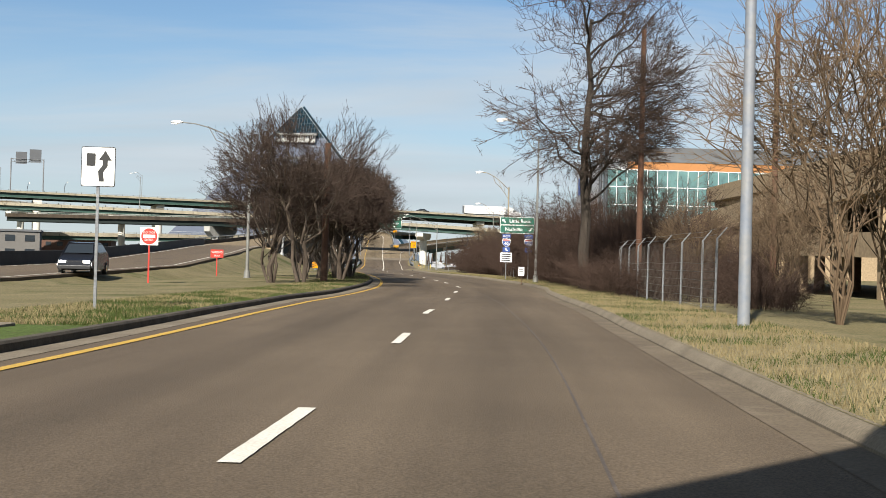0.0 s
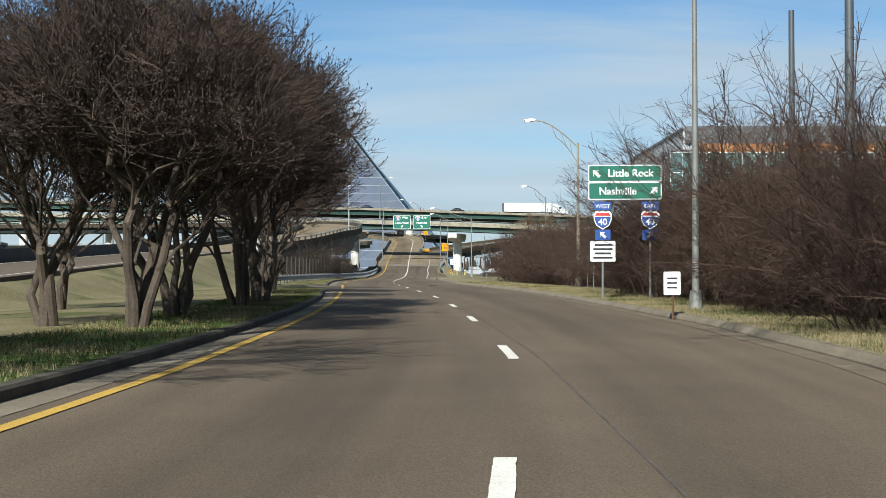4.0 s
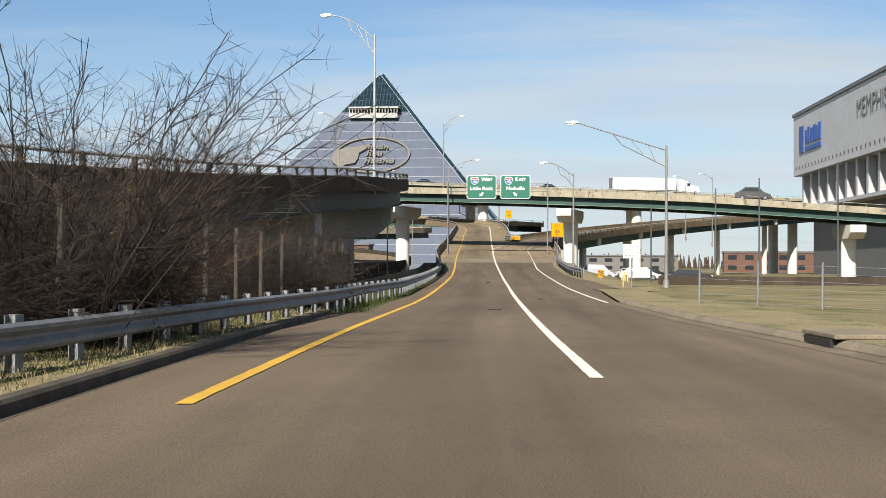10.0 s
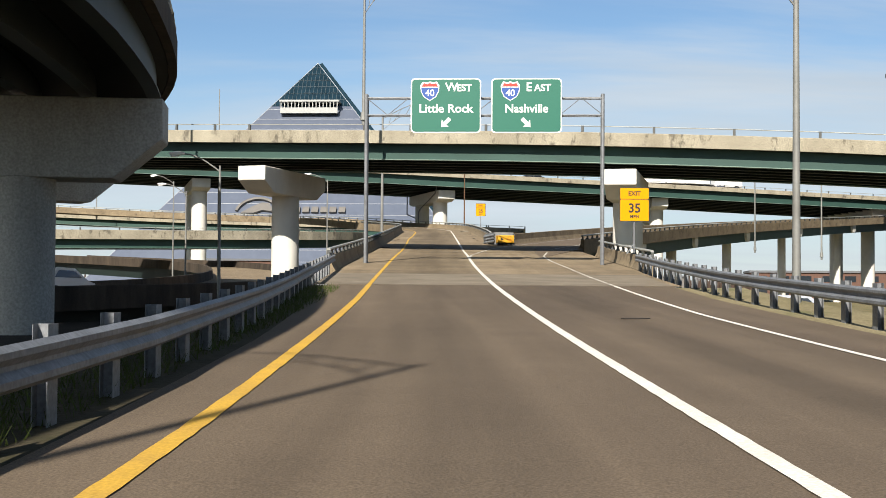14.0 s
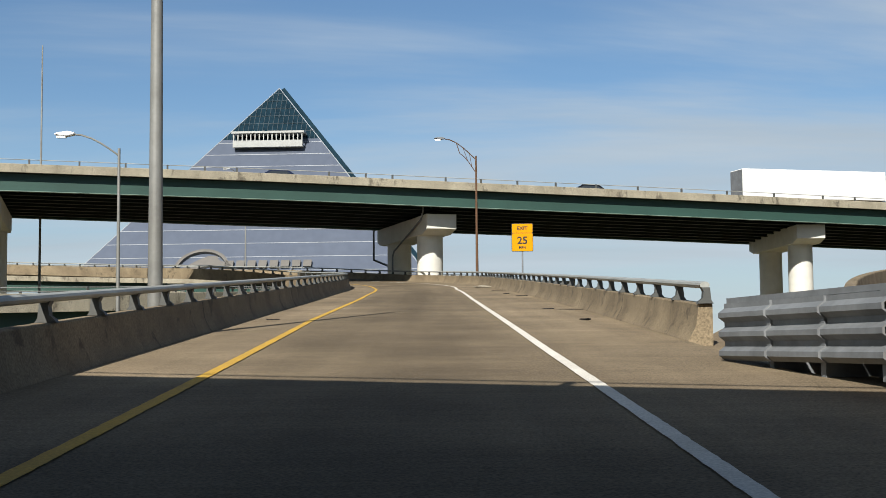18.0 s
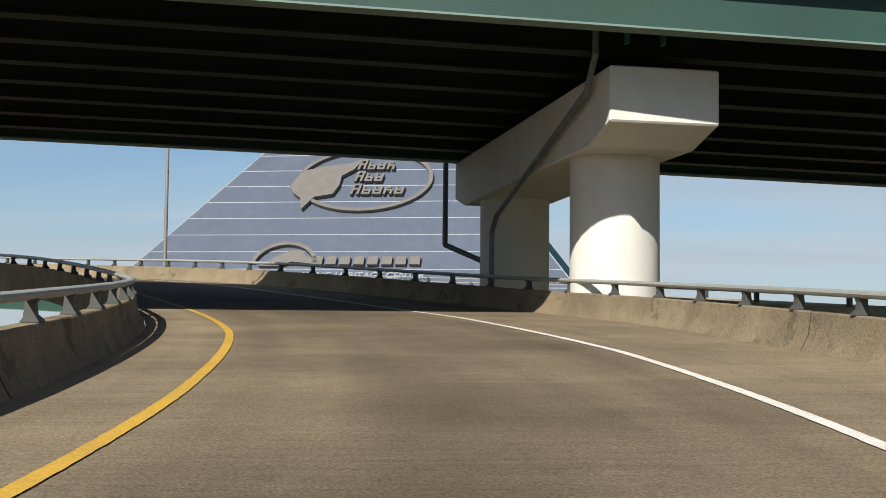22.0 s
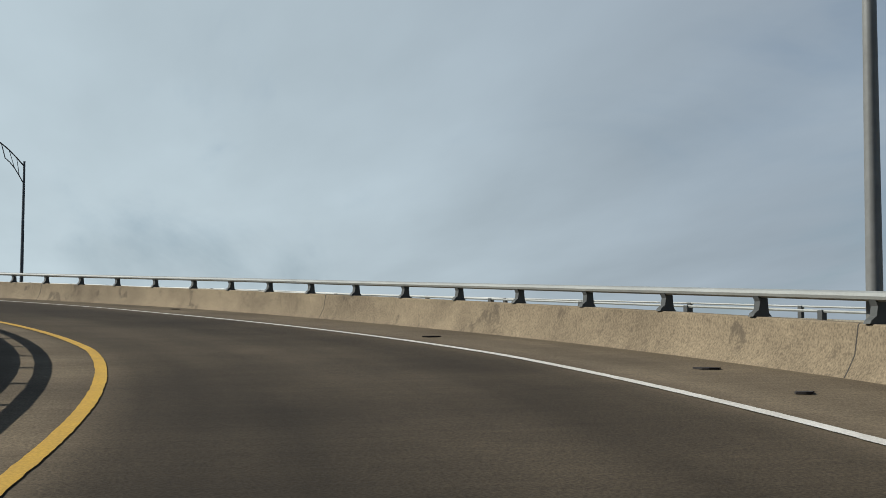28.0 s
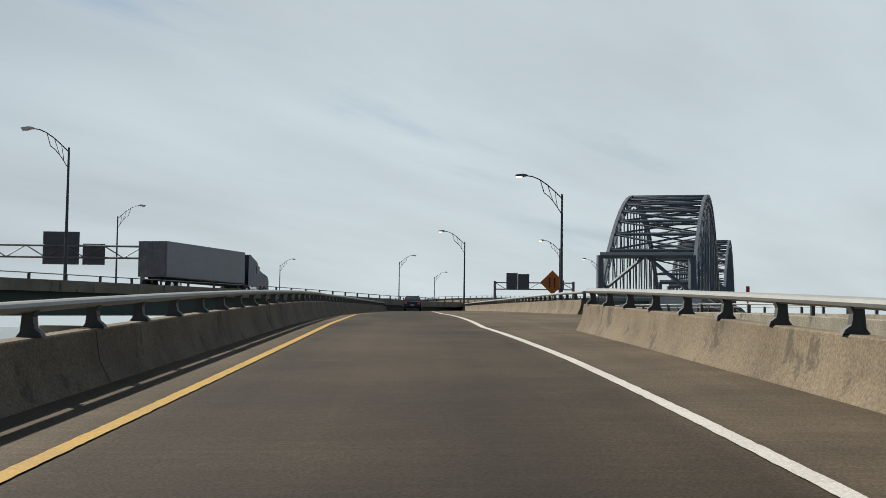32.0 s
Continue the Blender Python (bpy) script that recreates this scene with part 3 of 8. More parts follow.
def build_ground():
    xs = [-4000, -2000, -900, -500, -330, -240, -225, -160, -120] + [-90 + i * 1.25 for i in range(int(200 / 1.25) + 1)] + [140, 220, 400, 900, 2000, 4000]
    ys = [-3000, -1200, -500, -200, -100] + [-60 + i * 2.0 for i in range(241)] + [440, 480, 560, 700, 900, 1400, 2500, 4500]
    vs = [(x, y, ground_z(x, y)) for y in ys for x in xs]
    n = len(xs)
    fs = [(j * n + i, j * n + i + 1, (j + 1) * n + i + 1, (j + 1) * n + i) for j in range(len(ys) - 1) for i in range(n - 1)]
    structure(link("ground", (vs, fs), BANK, smooth=True, angle=60), "patchy winter grass, straw coloured with green tufts", "ground")


build_ground()


def verge(name, a, b, edge, side, width, label, material=GRASS, up=0.145, fall=0.0, ease=0.0):
    vs, fs, n = [], [], 6
    ss = steps(a, b, 1.2)
    for s in ss:
        p, r = axis(s)
        for k in range(n):
            f = k / (n - 1)
            q = p + r * (edge(s) + side * (0.15 + (width - 0.15) * f))
            z = p.z + up * (min(1.0, 0.05 + (s - a) / ease) if ease else 1.0) - fall * f + (0.03 * noise.noise(Vector((q.x * 0.9, q.y * 0.9, 3))) if 0 < k else 0)
            if k == n - 1:
                z = ground_z(q.x, q.y) - 0.02
            vs.append((q.x, q.y, z))
    for i in range(len(ss) - 1):
        for k in range(n - 1):
            a0 = i * n + k
            fs.append((a0, a0 + 1, a0 + n + 1, a0 + n))
    return structure(link(name, (vs, fs), material, smooth=True, angle=60), label, "grass verge")


verge("verge_left", -60, 117, U_LKERB, -1, 3.2, "mown grass median with green tufts behind the kerb", LAWN)
verge("verge_driveway", 117, 138, lambda s: -3.45, -1, 3.4, "bare earth entrance between the kerbs", DIRT, 0.0)
verge("verge_left_far", 138, 199, U_LKERB, -1, 3.0, "dry grass strip below the guard rail", ease=2.5)
U_SHLD = table((198, 1.35), (206, 1.3), (217, 0.78), (275, 0.8), (290, 1.2), (299, 1.4))
verge("verge_left_end", 199, 298, lambda s: U_YEL(s) - U_SHLD(s) + 0.15, -1, 2.6, "dark weedy soil edge below the guard rail", SOIL, -0.01)
verge("verge_right", -60, 211, U_RKERB, 1, 3.4, "pale dry grass verge with bare patches")
verge("verge_right_end", 211, 298, lambda s: (U_RKERB(s) if s < 235 else U_RGUARD(s) - 0.5), 1, 3.0, "sparse grass edge below the guard rail", GRASS, -0.01)
structure(link("water", ([(-4400, -3400, -6), (-245, -3400, -6), (-245, 4800, -6), (-4400, 4800, -6)], [(0, 1, 2, 3)]), surface("river_water", (0.09, 0.1, 0.09), (0.06, 0.07, 0.065), 0.15, scale=60, fine=0.3, bump=0.2)), "wide brown river under the arch bridge", "river")

# ---- road ----


def edge_l(s):
    return U_LKERB(s) if s < 198 else U_YEL(s) - U_SHLD(s)


def edge_r(s):
    return U_RKERB(s) if s < 235 else U_RGUARD(s) - 0.35


def tracks(s, u):
    """Wear over the lanes: oil down the middle of each lane, paler under the wheels and at the edges."""
    w = 0.0
    for a, b in ((U_YEL(s), U_WHITE(s)), (U_WHITE(s), U_EXIT(s) if s > 205 else U_RKERB(s) - 0.8)):
        if a < u < b:
            f = (u - a) / max(b - a, 0.5)
            w = 0.35 + 0.45 * math.exp(-((f - 0.5) / 0.13) ** 2) - 0.22 * (math.exp(-((f - 0.24) / 0.09) ** 2) + math.exp(-((f - 0.76) / 0.09) ** 2))
            w *= min(1, 6 * f, 6 * (1 - f))
    return max(w, 0) * (0.8 + 0.35 * noise.noise(Vector((s * 0.04, u * 0.3, 1))))


road = structure(worn(link("road", ribbon(-60, 298.5, edge_l, edge_r, 0.0, 2.0, 44), ASPHALT), steps(-60, 298.5, 2.0), 44, lambda s, f: tracks(s, edge_l(s) + (edge_r(s) - edge_l(s)) * f)), "worn brown-grey asphalt carriageway with two lanes", "road")


def frayed(ufun, off, amount):
    """A marking's edge, worn uneven."""
    return lambda s: ufun(s) + off + amount * (0.35 * noise.noise(Vector((s * 1.7, off * 30, 0))) + noise.noise(Vector((s * 5.3, off * 30, 3))))


def strip(name, a, b, u0, u1, up, material, parent, label="", d=2.0):
    return link(name, ribbon(a, b, u0, u1, up, d), material, parent, label)


def kerb(name, a, b, ufun, side, label, material=KERB, worn_face=False):
    prof = [(0, -0.12), (0, 0.03), (0.05 * side, 0.09), (0.11 * side, 0.13), (0.19 * side, 0.15), (0.23 * side, -0.12)] if worn_face else [(0, -0.12), (0, 0.11), (0.03 * side, 0.145), (0.16 * side, 0.15), (0.17 * side, -0.12)]
    return structure(link(name, sweep(along(a, b, ufun, 1.5), prof), material, smooth=True), label, "kerb")


kerb("kerb_left", -60, 117, U_LKERB, -1, "dark weathered concrete kerb along the grass median")
kerb("kerb_left_far", 137.2, 155.3, U_LKERB, -1, "broken weathered concrete kerb below the guard rail")
kerb("kerb_left_end", 156.9, 199, U_LKERB, -1, "weathered concrete kerb beyond the broken gap")
for s0, u0 in ((138.0, -3.6), (117.0, -3.55)):
    a, b = spot(s0, u0), spot(s0, u0 - 4.5)
    structure(link("kerb_return", sweep(lined([b, a]), [(-0.09, -0.4), (-0.09, 0.14), (0.09, 0.14), (0.09, -0.4)]), KERB), "weathered kerb return beside the entrance", "kerb")
kerb("kerb_right", -60, 211, U_RKERB, 1, "pale concrete kerb beside the verge", GUTTER, True)
strip("gutter_right", -60, 211, lambda s: U_RKERB(s) - 0.42, lambda s: U_RKERB(s) - 0.002, 0.006, GUTTERPAN, road, "dusty concrete gutter")
strip("gutter_left", -60, 117, lambda s: U_LKERB(s) + 0.002, lambda s: U_LKERB(s) + 0.45, 0.006, GUTTER, road, "pale concrete gutter")
strip("gutter_left", 138, 199, lambda s: U_LKERB(s) + 0.01, lambda s: U_LKERB(s) + (0.55 if s < 158 else max(0.06, 0.55 - (s - 158) * 0.03)), 0.006, SHOULDER, road, "dusty concrete gutter")
strip("edge_line", -60, 117, lambda s: U_YEL(s) - 0.08, lambda s: U_YEL(s) + 0.08, 0.010, YELLOWWORN, road, "yellow edge line")
strip("edge_line", 126, 131.5, lambda s: U_YEL(s) - 0.08, lambda s: U_YEL(s) + 0.08, 0.010, YELLOWWORN, road, "yellow edge line")
strip("edge_line", 132.6, 143.5, lambda s: U_YEL(s) - 0.09, lambda s: U_YEL(s) + 0.09, 0.010, YELLOWWORN, road, "yellow edge line")
strip("edge_line", 155.5, 165, lambda s: U_YEL(s) - 0.09, lambda s: U_YEL(s) + 0.09, 0.010, YELLOWWORN, road, "yellow edge line")
strip("edge_line", 176, 298.5, frayed(U_YEL, -0.085, 0.012), frayed(U_YEL, 0.085, 0.012), 0.010, YELLOW, road, "yellow edge line", 0.3)
for k in range(-4, 14):
    a = 7.8 + 12.19 * k - (1.5 if k > 6 else 0.0)
    strip("lane_dash", a, a + 3.05, frayed(U_WHITE, -0.075, 0.008), frayed(U_WHITE, 0.075, 0.008), 0.010, WHITE, road, "", 0.15)
strip("lane_line", 179, 298.5, frayed(U_WHITE, -0.08, 0.01), frayed(U_WHITE, 0.08, 0.01), 0.010, WHITE, road, "solid white line", 0.3)
strip("exit_line", 211, 298.5, lambda s: U_EXIT(s) - 0.06, lambda s: U_EXIT(s) + 0.06, 0.010, WHITE, road, "white edge line")
# faint paving seam along the lane
strip("paving_seam", -20, 112, lambda s: 0.62 + 0.25 * math.sin(s * 0.05) + (U_WHITE(s) + 1.6) * 0.35, lambda s: 0.645 + 0.25 * math.sin(s * 0.05) + (U_WHITE(s) + 1.6) * 0.35, 0.004, surface("tar_seam", (0.066, 0.053, 0.044), None, 0.85, scale=0.6, spots=((0.092, 0.073, 0.059), 0.8, 0.5, 0.9)), road, "dark tar seam")

# ---- the elevated ramp: deck, barriers and rails ----
EX_R = 350.0      # radius of the diverging ramp


def exit_axis(q, off=0.0):
    """The diverging ramp: a right-hand arc that leaves the main deck at the gore."""
    h0 = radians(9.0)
    h = h0 + q / EX_R
    x = -8.35 + EX_R * (math.cos(h0) - math.cos(h)) + off * math.cos(h)
    y = 323.8 + EX_R * (math.sin(h) - math.sin(h0)) - off * math.sin(h)
    z = axis(322.0 + min(q, 44))[0].z - 0.03 + 0.062 * max(q - 44, 0)
    return Vector((x, y, z)), Vector((math.cos(h), -math.sin(h), 0))




def deck_l(s):
    return U_LBAR(s) + 0.02


def deck_r(s):
    if s > 618.5:
        return bend([(618.5, 3.0), (622, 6.3), (700, 5.9), (800, 4.8)], s)
    return (U_RBAR(s) - 0.02) if s > 361 else (U_RGUARD(s) if s < 313 else bend([(313, 9.4), (336, 9.9), (348, 10.0), (357, 9.2), (361, 6.2)], s))


def deck_wear(s, u):
    """The driving lane is darker than the shoulders, more so on the loop and the bridge approach."""
    a, b = U_YEL(s), U_WHITE(s)
    w = 0.0
    if a - 0.3 < u < b + 0.3:
        f = (u - a) / (b - a)
        edge = min(1, max(0, (u - a + 0.3) / 0.8), max(0, (b + 0.3 - u) / 0.8))
        w = edge * (0.45 + 0.25 * math.exp(-((f - 0.5) / 0.16) ** 2))
    base = bend([(300, 0.0), (430, 0.0), (470, 0.05), (500, 0.3), (540, 0.7), (570, 1.0), (800, 1.0)], s)
    lane = bend([(300, 0.75), (420, 0.75), (450, 0.8), (475, 0.95), (500, 1.0), (560, 1.0)], s)
    return min(1.05, base * 0.58 + w * lane * (1 + 0.45 * base)) * (0.9 + 0.3 * noise.noise(Vector((s * 0.05, u * 0.4, 2))))


deck = structure(worn(link("ramp_deck", ribbon(298.5, ROAD_END, deck_l, deck_r, 0.0, 2.0, 40), DECKTOP), steps(298.5, ROAD_END, 2.0), 40, lambda s, f: deck_wear(s, deck_l(s) + (deck_r(s) - deck_l(s)) * f)), "elevated ramp deck of worn grooved concrete", "road")
strip("edge_line", 298.5, 660, frayed(U_YEL, -0.075, 0.013), frayed(U_YEL, 0.075, 0.013), 0.011, YELLOW, deck, "worn yellow edge line", 0.16)
strip("lane_line", 298.5, 700, frayed(U_WHITE, -0.075, 0.013), frayed(U_WHITE, 0.075, 0.013), 0.011, WHITE, deck, "worn solid white line", 0.16)
strip("exit_line", 298.5, 350, lambda s: U_EXIT(s) - 0.06, lambda s: U_EXIT(s) + 0.06, 0.011, WHITEWORN, deck, "white edge line")
U_GORE = table((331, 2.05), (335, 2.19), (337.2, 2.41), (340, 2.71), (345.5, 3.36), (349, 3.85), (352.3, 4.47), (357.5, 5.55), (365, 7.7))
strip("gore_line", 331, 361, frayed(U_GORE, -0.07, 0.08), frayed(U_GORE, 0.07, 0.08), 0.012, WHITEWORN, deck, "faded white gore line", 0.25)
exdeck = structure(link("exit_ramp_deck", sweep([exit_axis(q) for q in steps(8, 190, 3)], [(-4.7, -0.02), (4.2, -0.02), (4.2, -0.45), (-4.7, -0.45)]), ASPHALT), "diverging ramp deck of grey asphalt", "road")
for o, nm in ((-2.7, "exit_left_line"), (2.3, "exit_right_line")):
    link(nm, sweep([exit_axis(q, o) for q in steps(28 if o > 0 else 38, 186, 3)], [(-0.06, 0.008), (0.06, 0.008)], False), WHITEWORN, exdeck, "white edge line")

part("gore_slab", sweep([exit_axis(q) for q in steps(30, 60, 3)], [(-7.2, -0.03), (-4.72, -0.03), (-4.72, -0.45), (-7.2, -0.45)]), DECKTOP, exdeck, "dusty gore pavement")
for o in (-4.0, -1.5, 1.0, 3.5):
    part("girder", sweep([exit_axis(q, o) for q in steps(48, 190, 4)], [(-0.14, -0.46), (0.14, -0.46), (0.14, -1.75), (-0.14, -1.75)]), GREEN, exdeck, "dark steel girder")

BARRIER = [(0.0, 0.0), (0.05, 0.08), (0.14, 0.26), (0.19, 0.60), (0.21, 0.62), (0.42, 0.62), (0.42, -0.5), (0.0, -0.5)]


JOINTGREY = surface("joint_grime", (0.04, 0.033, 0.025), (0.02, 0.017, 0.013), 0.9, scale=0.4, fine=20.0)


def railing(name, path_of, a, b, side, every, label, first=0.0, outside=True):
    """A concrete safety barrier whose foot lies on path_of(s), with a pipe rail on cast posts."""
    prof = [(x * side, z) for x, z in BARRIER]
    ob = structure(link(name, sweep([path_of(s) for s in steps(a, b, 2.0)], prof), CONCRETE, smooth=True, angle=25), label, "safety barrier")
    rp = []
    for s in steps(a, b, 2.0):
        p, r = path_of(s)
        rp.append((p + r * (0.30 * side) + Vector((0, 0, 0.93)), r))
    circ = [(0.085 * math.cos(k * math.tau / 10), 0.062 * math.sin(k * math.tau / 10)) for k in range(10)]
    part("rail", sweep(rp, circ), RAILPAINT, ob, "oval steel pipe rail", True)
    me = None
    for i, s in enumerate(steps(a + first, b - 0.6, every)):
        p, r = path_of(s)
        if me is None:
            bm = bmesh.new()
            pts = [(-0.13, 0.0), (0.14, 0.0), (0.12, 0.04), (0.055, 0.09), (0.04, 0.20), (0.07, 0.27), (-0.07, 0.27), (-0.075, 0.2), (-0.09, 0.05)]
            prism(bm, pts, -0.075, 0.075)
            po = part("rail_post", bm, RAILPOST, ob, "cast rail post")
            me = po.data
        else:
            po = new("rail_post", me)
            po.parent = ob
        q = p + r * (0.30 * side) + Vector((0, 0, 0.62))
        po.matrix_basis = Matrix.Translation(q) @ Matrix.Rotation(math.atan2(r.y * -side, r.x * -side), 4, 'Z')
    # formed joints across the barrier's face
    jm = None
    for s in steps(a + 9.1, b - 3, 18.3):
        p, r = path_of(s)
        if jm is None:
            bm = bmesh.new()
            out = [(-0.004, 0.0), (0.046, 0.08), (0.136, 0.26), (0.186, 0.60), (0.208, 0.624), (0.40, 0.624), (0.40, 0.60), (0.20, 0.6), (0.15, 0.26), (0.06, 0.08), (0.01, 0.0)]
            prism(bm, out, -0.014, 0.014)
            jo = part("joint", bm, JOINTGREY, ob, "dark formed joint")
            jm = jo.data
        else:
            jo = new("joint", jm)
            jo.parent = ob
        jo.matrix_basis = Matrix.Translation(p) @ Matrix.Rotation(math.atan2(r.y * side, r.x * side), 4, 'Z')
    return ob


def on_axis(ufun):
    def f(s):
        p, r = axis(s)
        return p + r * ufun(s), Vector((r.x, r.y, 0))
    return f


railing("barrier_left", on_axis(U_LBAR), 312, ROAD_END, -1, 2.45, "weathered concrete barrier with a grey pipe rail")
railing("barrier_right_far", on_axis(lambda s: bend([(640, 6.1), (700, 5.6), (800, 4.5)], s)), 642, ROAD_END, 1, 2.45, "far stretch of concrete barrier with a pipe rail beyond the crest")
railing("barrier_right", on_axis(U_RBAR), 369.0, 618.5, 1, 2.45, "sunlit tan concrete barrier with a pale pipe rail")
OUTER = [spot(s, bend([(470, 20), (500, 15), (530, 13.5), (600, 12.5), (800, 13)], s) + 4.2, -0.75) for s in range(468, 800, 8)]
structure(link("barrier_exit_left", sweep([exit_axis(q, -4.3) for q in steps(44, 188, 3)], [(-x, z * 1.4 - 0.02) for x, z in BARRIER]), CONCRETE), "plain concrete wall along the diverging ramp", "barrier")
railing("barrier_exit_right", lambda q: exit_axis(q, 3.85), 30, 188, 1, 2.45, "concrete barrier with a pipe rail on the ramp's outer side")
railing("barrier_exit_start", on_axis(lambda s: bend([(312, 9.4), (320, 9.7), (336, 9.95)], s)), 312, 336, 1, 2.45, "short concrete barrier with a pipe rail beside the sign")


# ---- viaducts ----
def line(p, q, n):
    return [tuple(Vector(p).lerp(Vector(q), i / (n - 1))) for i in range(n)]


def viaduct(name, pts, half, label, girders=5, depth=1.5, par=0.85, rail=0.4, slab=0.25, drop=0.0, top=DECKTOP, dn=4.0, side=PARAPET, bank=None, steel=None, pipe_r=0.035):
    """A girder bridge along pts (the middle of its deck): slab, parapets, thin rails and I-girders."""
    dense = []
    for i in range(len(pts) - 1):
        p = [Vector(pts[min(max(k, 0), len(pts) - 1)]) for k in (i - 1, i, i + 1, i + 2)]
        L = (p[2] - p[1]).length
        m = max(1, int(L / dn))
        for j in range(m):
            f = j / m
            dense.append(0.5 * (2 * p[1] + (p[2] - p[0]) * f + (2 * p[0] - 5 * p[1] + 4 * p[2] - p[3]) * f * f + (3 * p[1] - p[0] - 3 * p[2] + p[3]) * f ** 3))
    dense.append(Vector(pts[-1]))
    path = lined(dense)
    if bank:
        path = [(p, Vector((r.x, r.y, bank(p.x)))) for p, r in path]
    ob = structure(link(name, sweep(path, [(-half, 0), (half, 0), (half, -slab), (-half, -slab)]), top), label, "bridge")
    for sd in (-1, 1):
        prof = [(sd * (half - 0.28), 0.003), (sd * (half - 0.18), par), (sd * half, par), (sd * (half + 0.03), par - 0.04), (sd * (half + 0.03), -slab - 0.12), (sd * (half - 0.28), -slab - 0.12)]
        part("parapet", sweep(path, prof), side, ob, "stained concrete parapet")
        if rail:
            c = [(sd * (half - 0.1) + pipe_r * math.cos(k * math.tau / 6), par + rail + pipe_r * math.sin(k * math.tau / 6)) for k in range(6)]
            part("rail", sweep(path, c), RAILPAINT, ob, "thin steel rail")
            acc, last, nxt = 0.0, path[0][0], 0.0
            me = None
            for p, r in path:
                acc += (p - last).length
                last = p
                if acc >= nxt:
                    if me is None:
                        po = part("rail_post", boxes((-0.045 - pipe_r * 0.5, 0.045 + pipe_r * 0.5, -0.06 - pipe_r * 0.5, 0.06 + pipe_r * 0.5, 0, rail + 0.02)), RAILPOST, ob)
                        me = po.data
                    else:
                        po = new("rail_post", me)
                        po.parent = ob
                    po.matrix_basis = Matrix.Translation(p + r * (sd * (half - 0.1)) + Vector((0, 0, par))) @ Matrix.Rotation(math.atan2(r.y, r.x), 4, 'Z')
                    nxt += dn
    z0 = -slab - 0.12
    for k in range(girders):
        u = -half + 0.75 + (2 * half - 1.5) * k / (girders - 1)
        web = [(u - 0.03, z0), (u + 0.03, z0), (u + 0.03, z0 - depth + 0.05), (u - 0.03, z0 - depth + 0.05)]
        # inner girders get the shade-darkened green, outer ones the plain paint
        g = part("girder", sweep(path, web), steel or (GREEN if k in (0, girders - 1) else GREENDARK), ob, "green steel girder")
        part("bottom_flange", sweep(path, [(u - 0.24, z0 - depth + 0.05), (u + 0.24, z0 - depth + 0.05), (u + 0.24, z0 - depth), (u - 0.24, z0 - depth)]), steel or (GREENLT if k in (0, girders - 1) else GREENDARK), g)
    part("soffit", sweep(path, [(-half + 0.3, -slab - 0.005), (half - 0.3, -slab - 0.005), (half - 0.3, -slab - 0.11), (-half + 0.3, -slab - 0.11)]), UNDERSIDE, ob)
    return ob, path


def pier(at, yaw, top, ground, cols, length, label, off=0.0, width=2.0, cap=1.75, r=0.95, ends=0.55, mat=PIER):
    """A pier: a cap beam of the given length along local y with sloped ends, on round columns at the given offsets."""
    e = thing("bridge_pier", (at[0], at[1], ground), yaw, label, "bridge pier", "piers under the viaducts")
    h = top - ground
    y0, y1 = off - length / 2, off + length / 2
    bm = bmesh.new()
    sl = min(1.6, length * 0.25)
    out = [(y0, h), (y1, h), (y1, h - cap * ends), (y1 - sl, h - cap), (y0 + sl, h - cap), (y0, h - cap * ends)]
    a = [bm.verts.new((-width / 2, y, z)) for y, z in out]
    b = [bm.verts.new((width / 2, y, z)) for y, z in out]
    bm.faces.new(a); bm.faces.new(list(reversed(b)))
    for i in range(6):
        bm.faces.new((a[i], b[i], b[(i + 1) % 6], a[(i + 1) % 6]))
    bmesh.ops.recalc_face_normals(bm, faces=bm.faces[:])
    bmesh.ops.bevel(bm, geom=bm.edges[:], offset=0.04, segments=1, affect='EDGES')
    part("cap_beam", bm, mat, e, "concrete cap beam")
    for y in cols:
        bm = bmesh.new()
        tube(bm, (0, y, -0.5), (0, y, h - cap + 0.02), r, r, 28)
        part("column", bm, mat, e, "round concrete column", True)
    return e


# first overpass, falling to the right
OV1 = [(-330, 455, 17.6), (-230, 422, 17.1), (-130, 386, 15.7), (-70, 364.3, 13.9), (-20.5, 348.4, 12.15), (-9.2, 345.0, 11.75), (1.5, 341.7, 11.3), (20, 338.5, 10.4), (38, 337.3, 9.1), (90, 339.5, 5.8), (150, 346, 4.0)]
viaduct("overpass_near", [(x + 0.3, y + 2.6, z - 0.38) for x, y, z in OV1], 5.95, "girder overpass with a stained parapet and green steel girders", 6, 1.05, 0.48, 0.40)
# second overpass, higher and wider
OV2 = [(-1000, 196, 31), (-830, 249, 31), (-700, 287, 31), (-560, 325, 30), (-450, 350, 27.2), (-360, 371, 24.9), (-280, 392, 22.3), (-207, 414, 21.7), (-150, 431.5, 21.05), (-100, 448, 21.0), (-30, 469.2, 20.25), (-12.0, 474.0, 19.85), (24, 483.6, 18.98), (80, 499, 17.5), (160, 520, 16.0)]
viaduct("overpass_far", [(x, y - 1.15 * min(max((x + 150) / 80, 0), 1), z - 0.58 * min(max((x + 150) / 80, 0), 1)) for x, y, z in OV2], 10.1, "wide high overpass with green plate girders and a stained parapet", 9, 1.48, 0.34, 0.36, 0.25, bank=lambda x: 0.028 * min(max((x + 100) / 70, 0), 1))
viaduct("outer_ramp", OUTER, 4.2, "parallel ramp deck just below with a pale pipe rail", 4, 1.3, 0.7, 0.36)
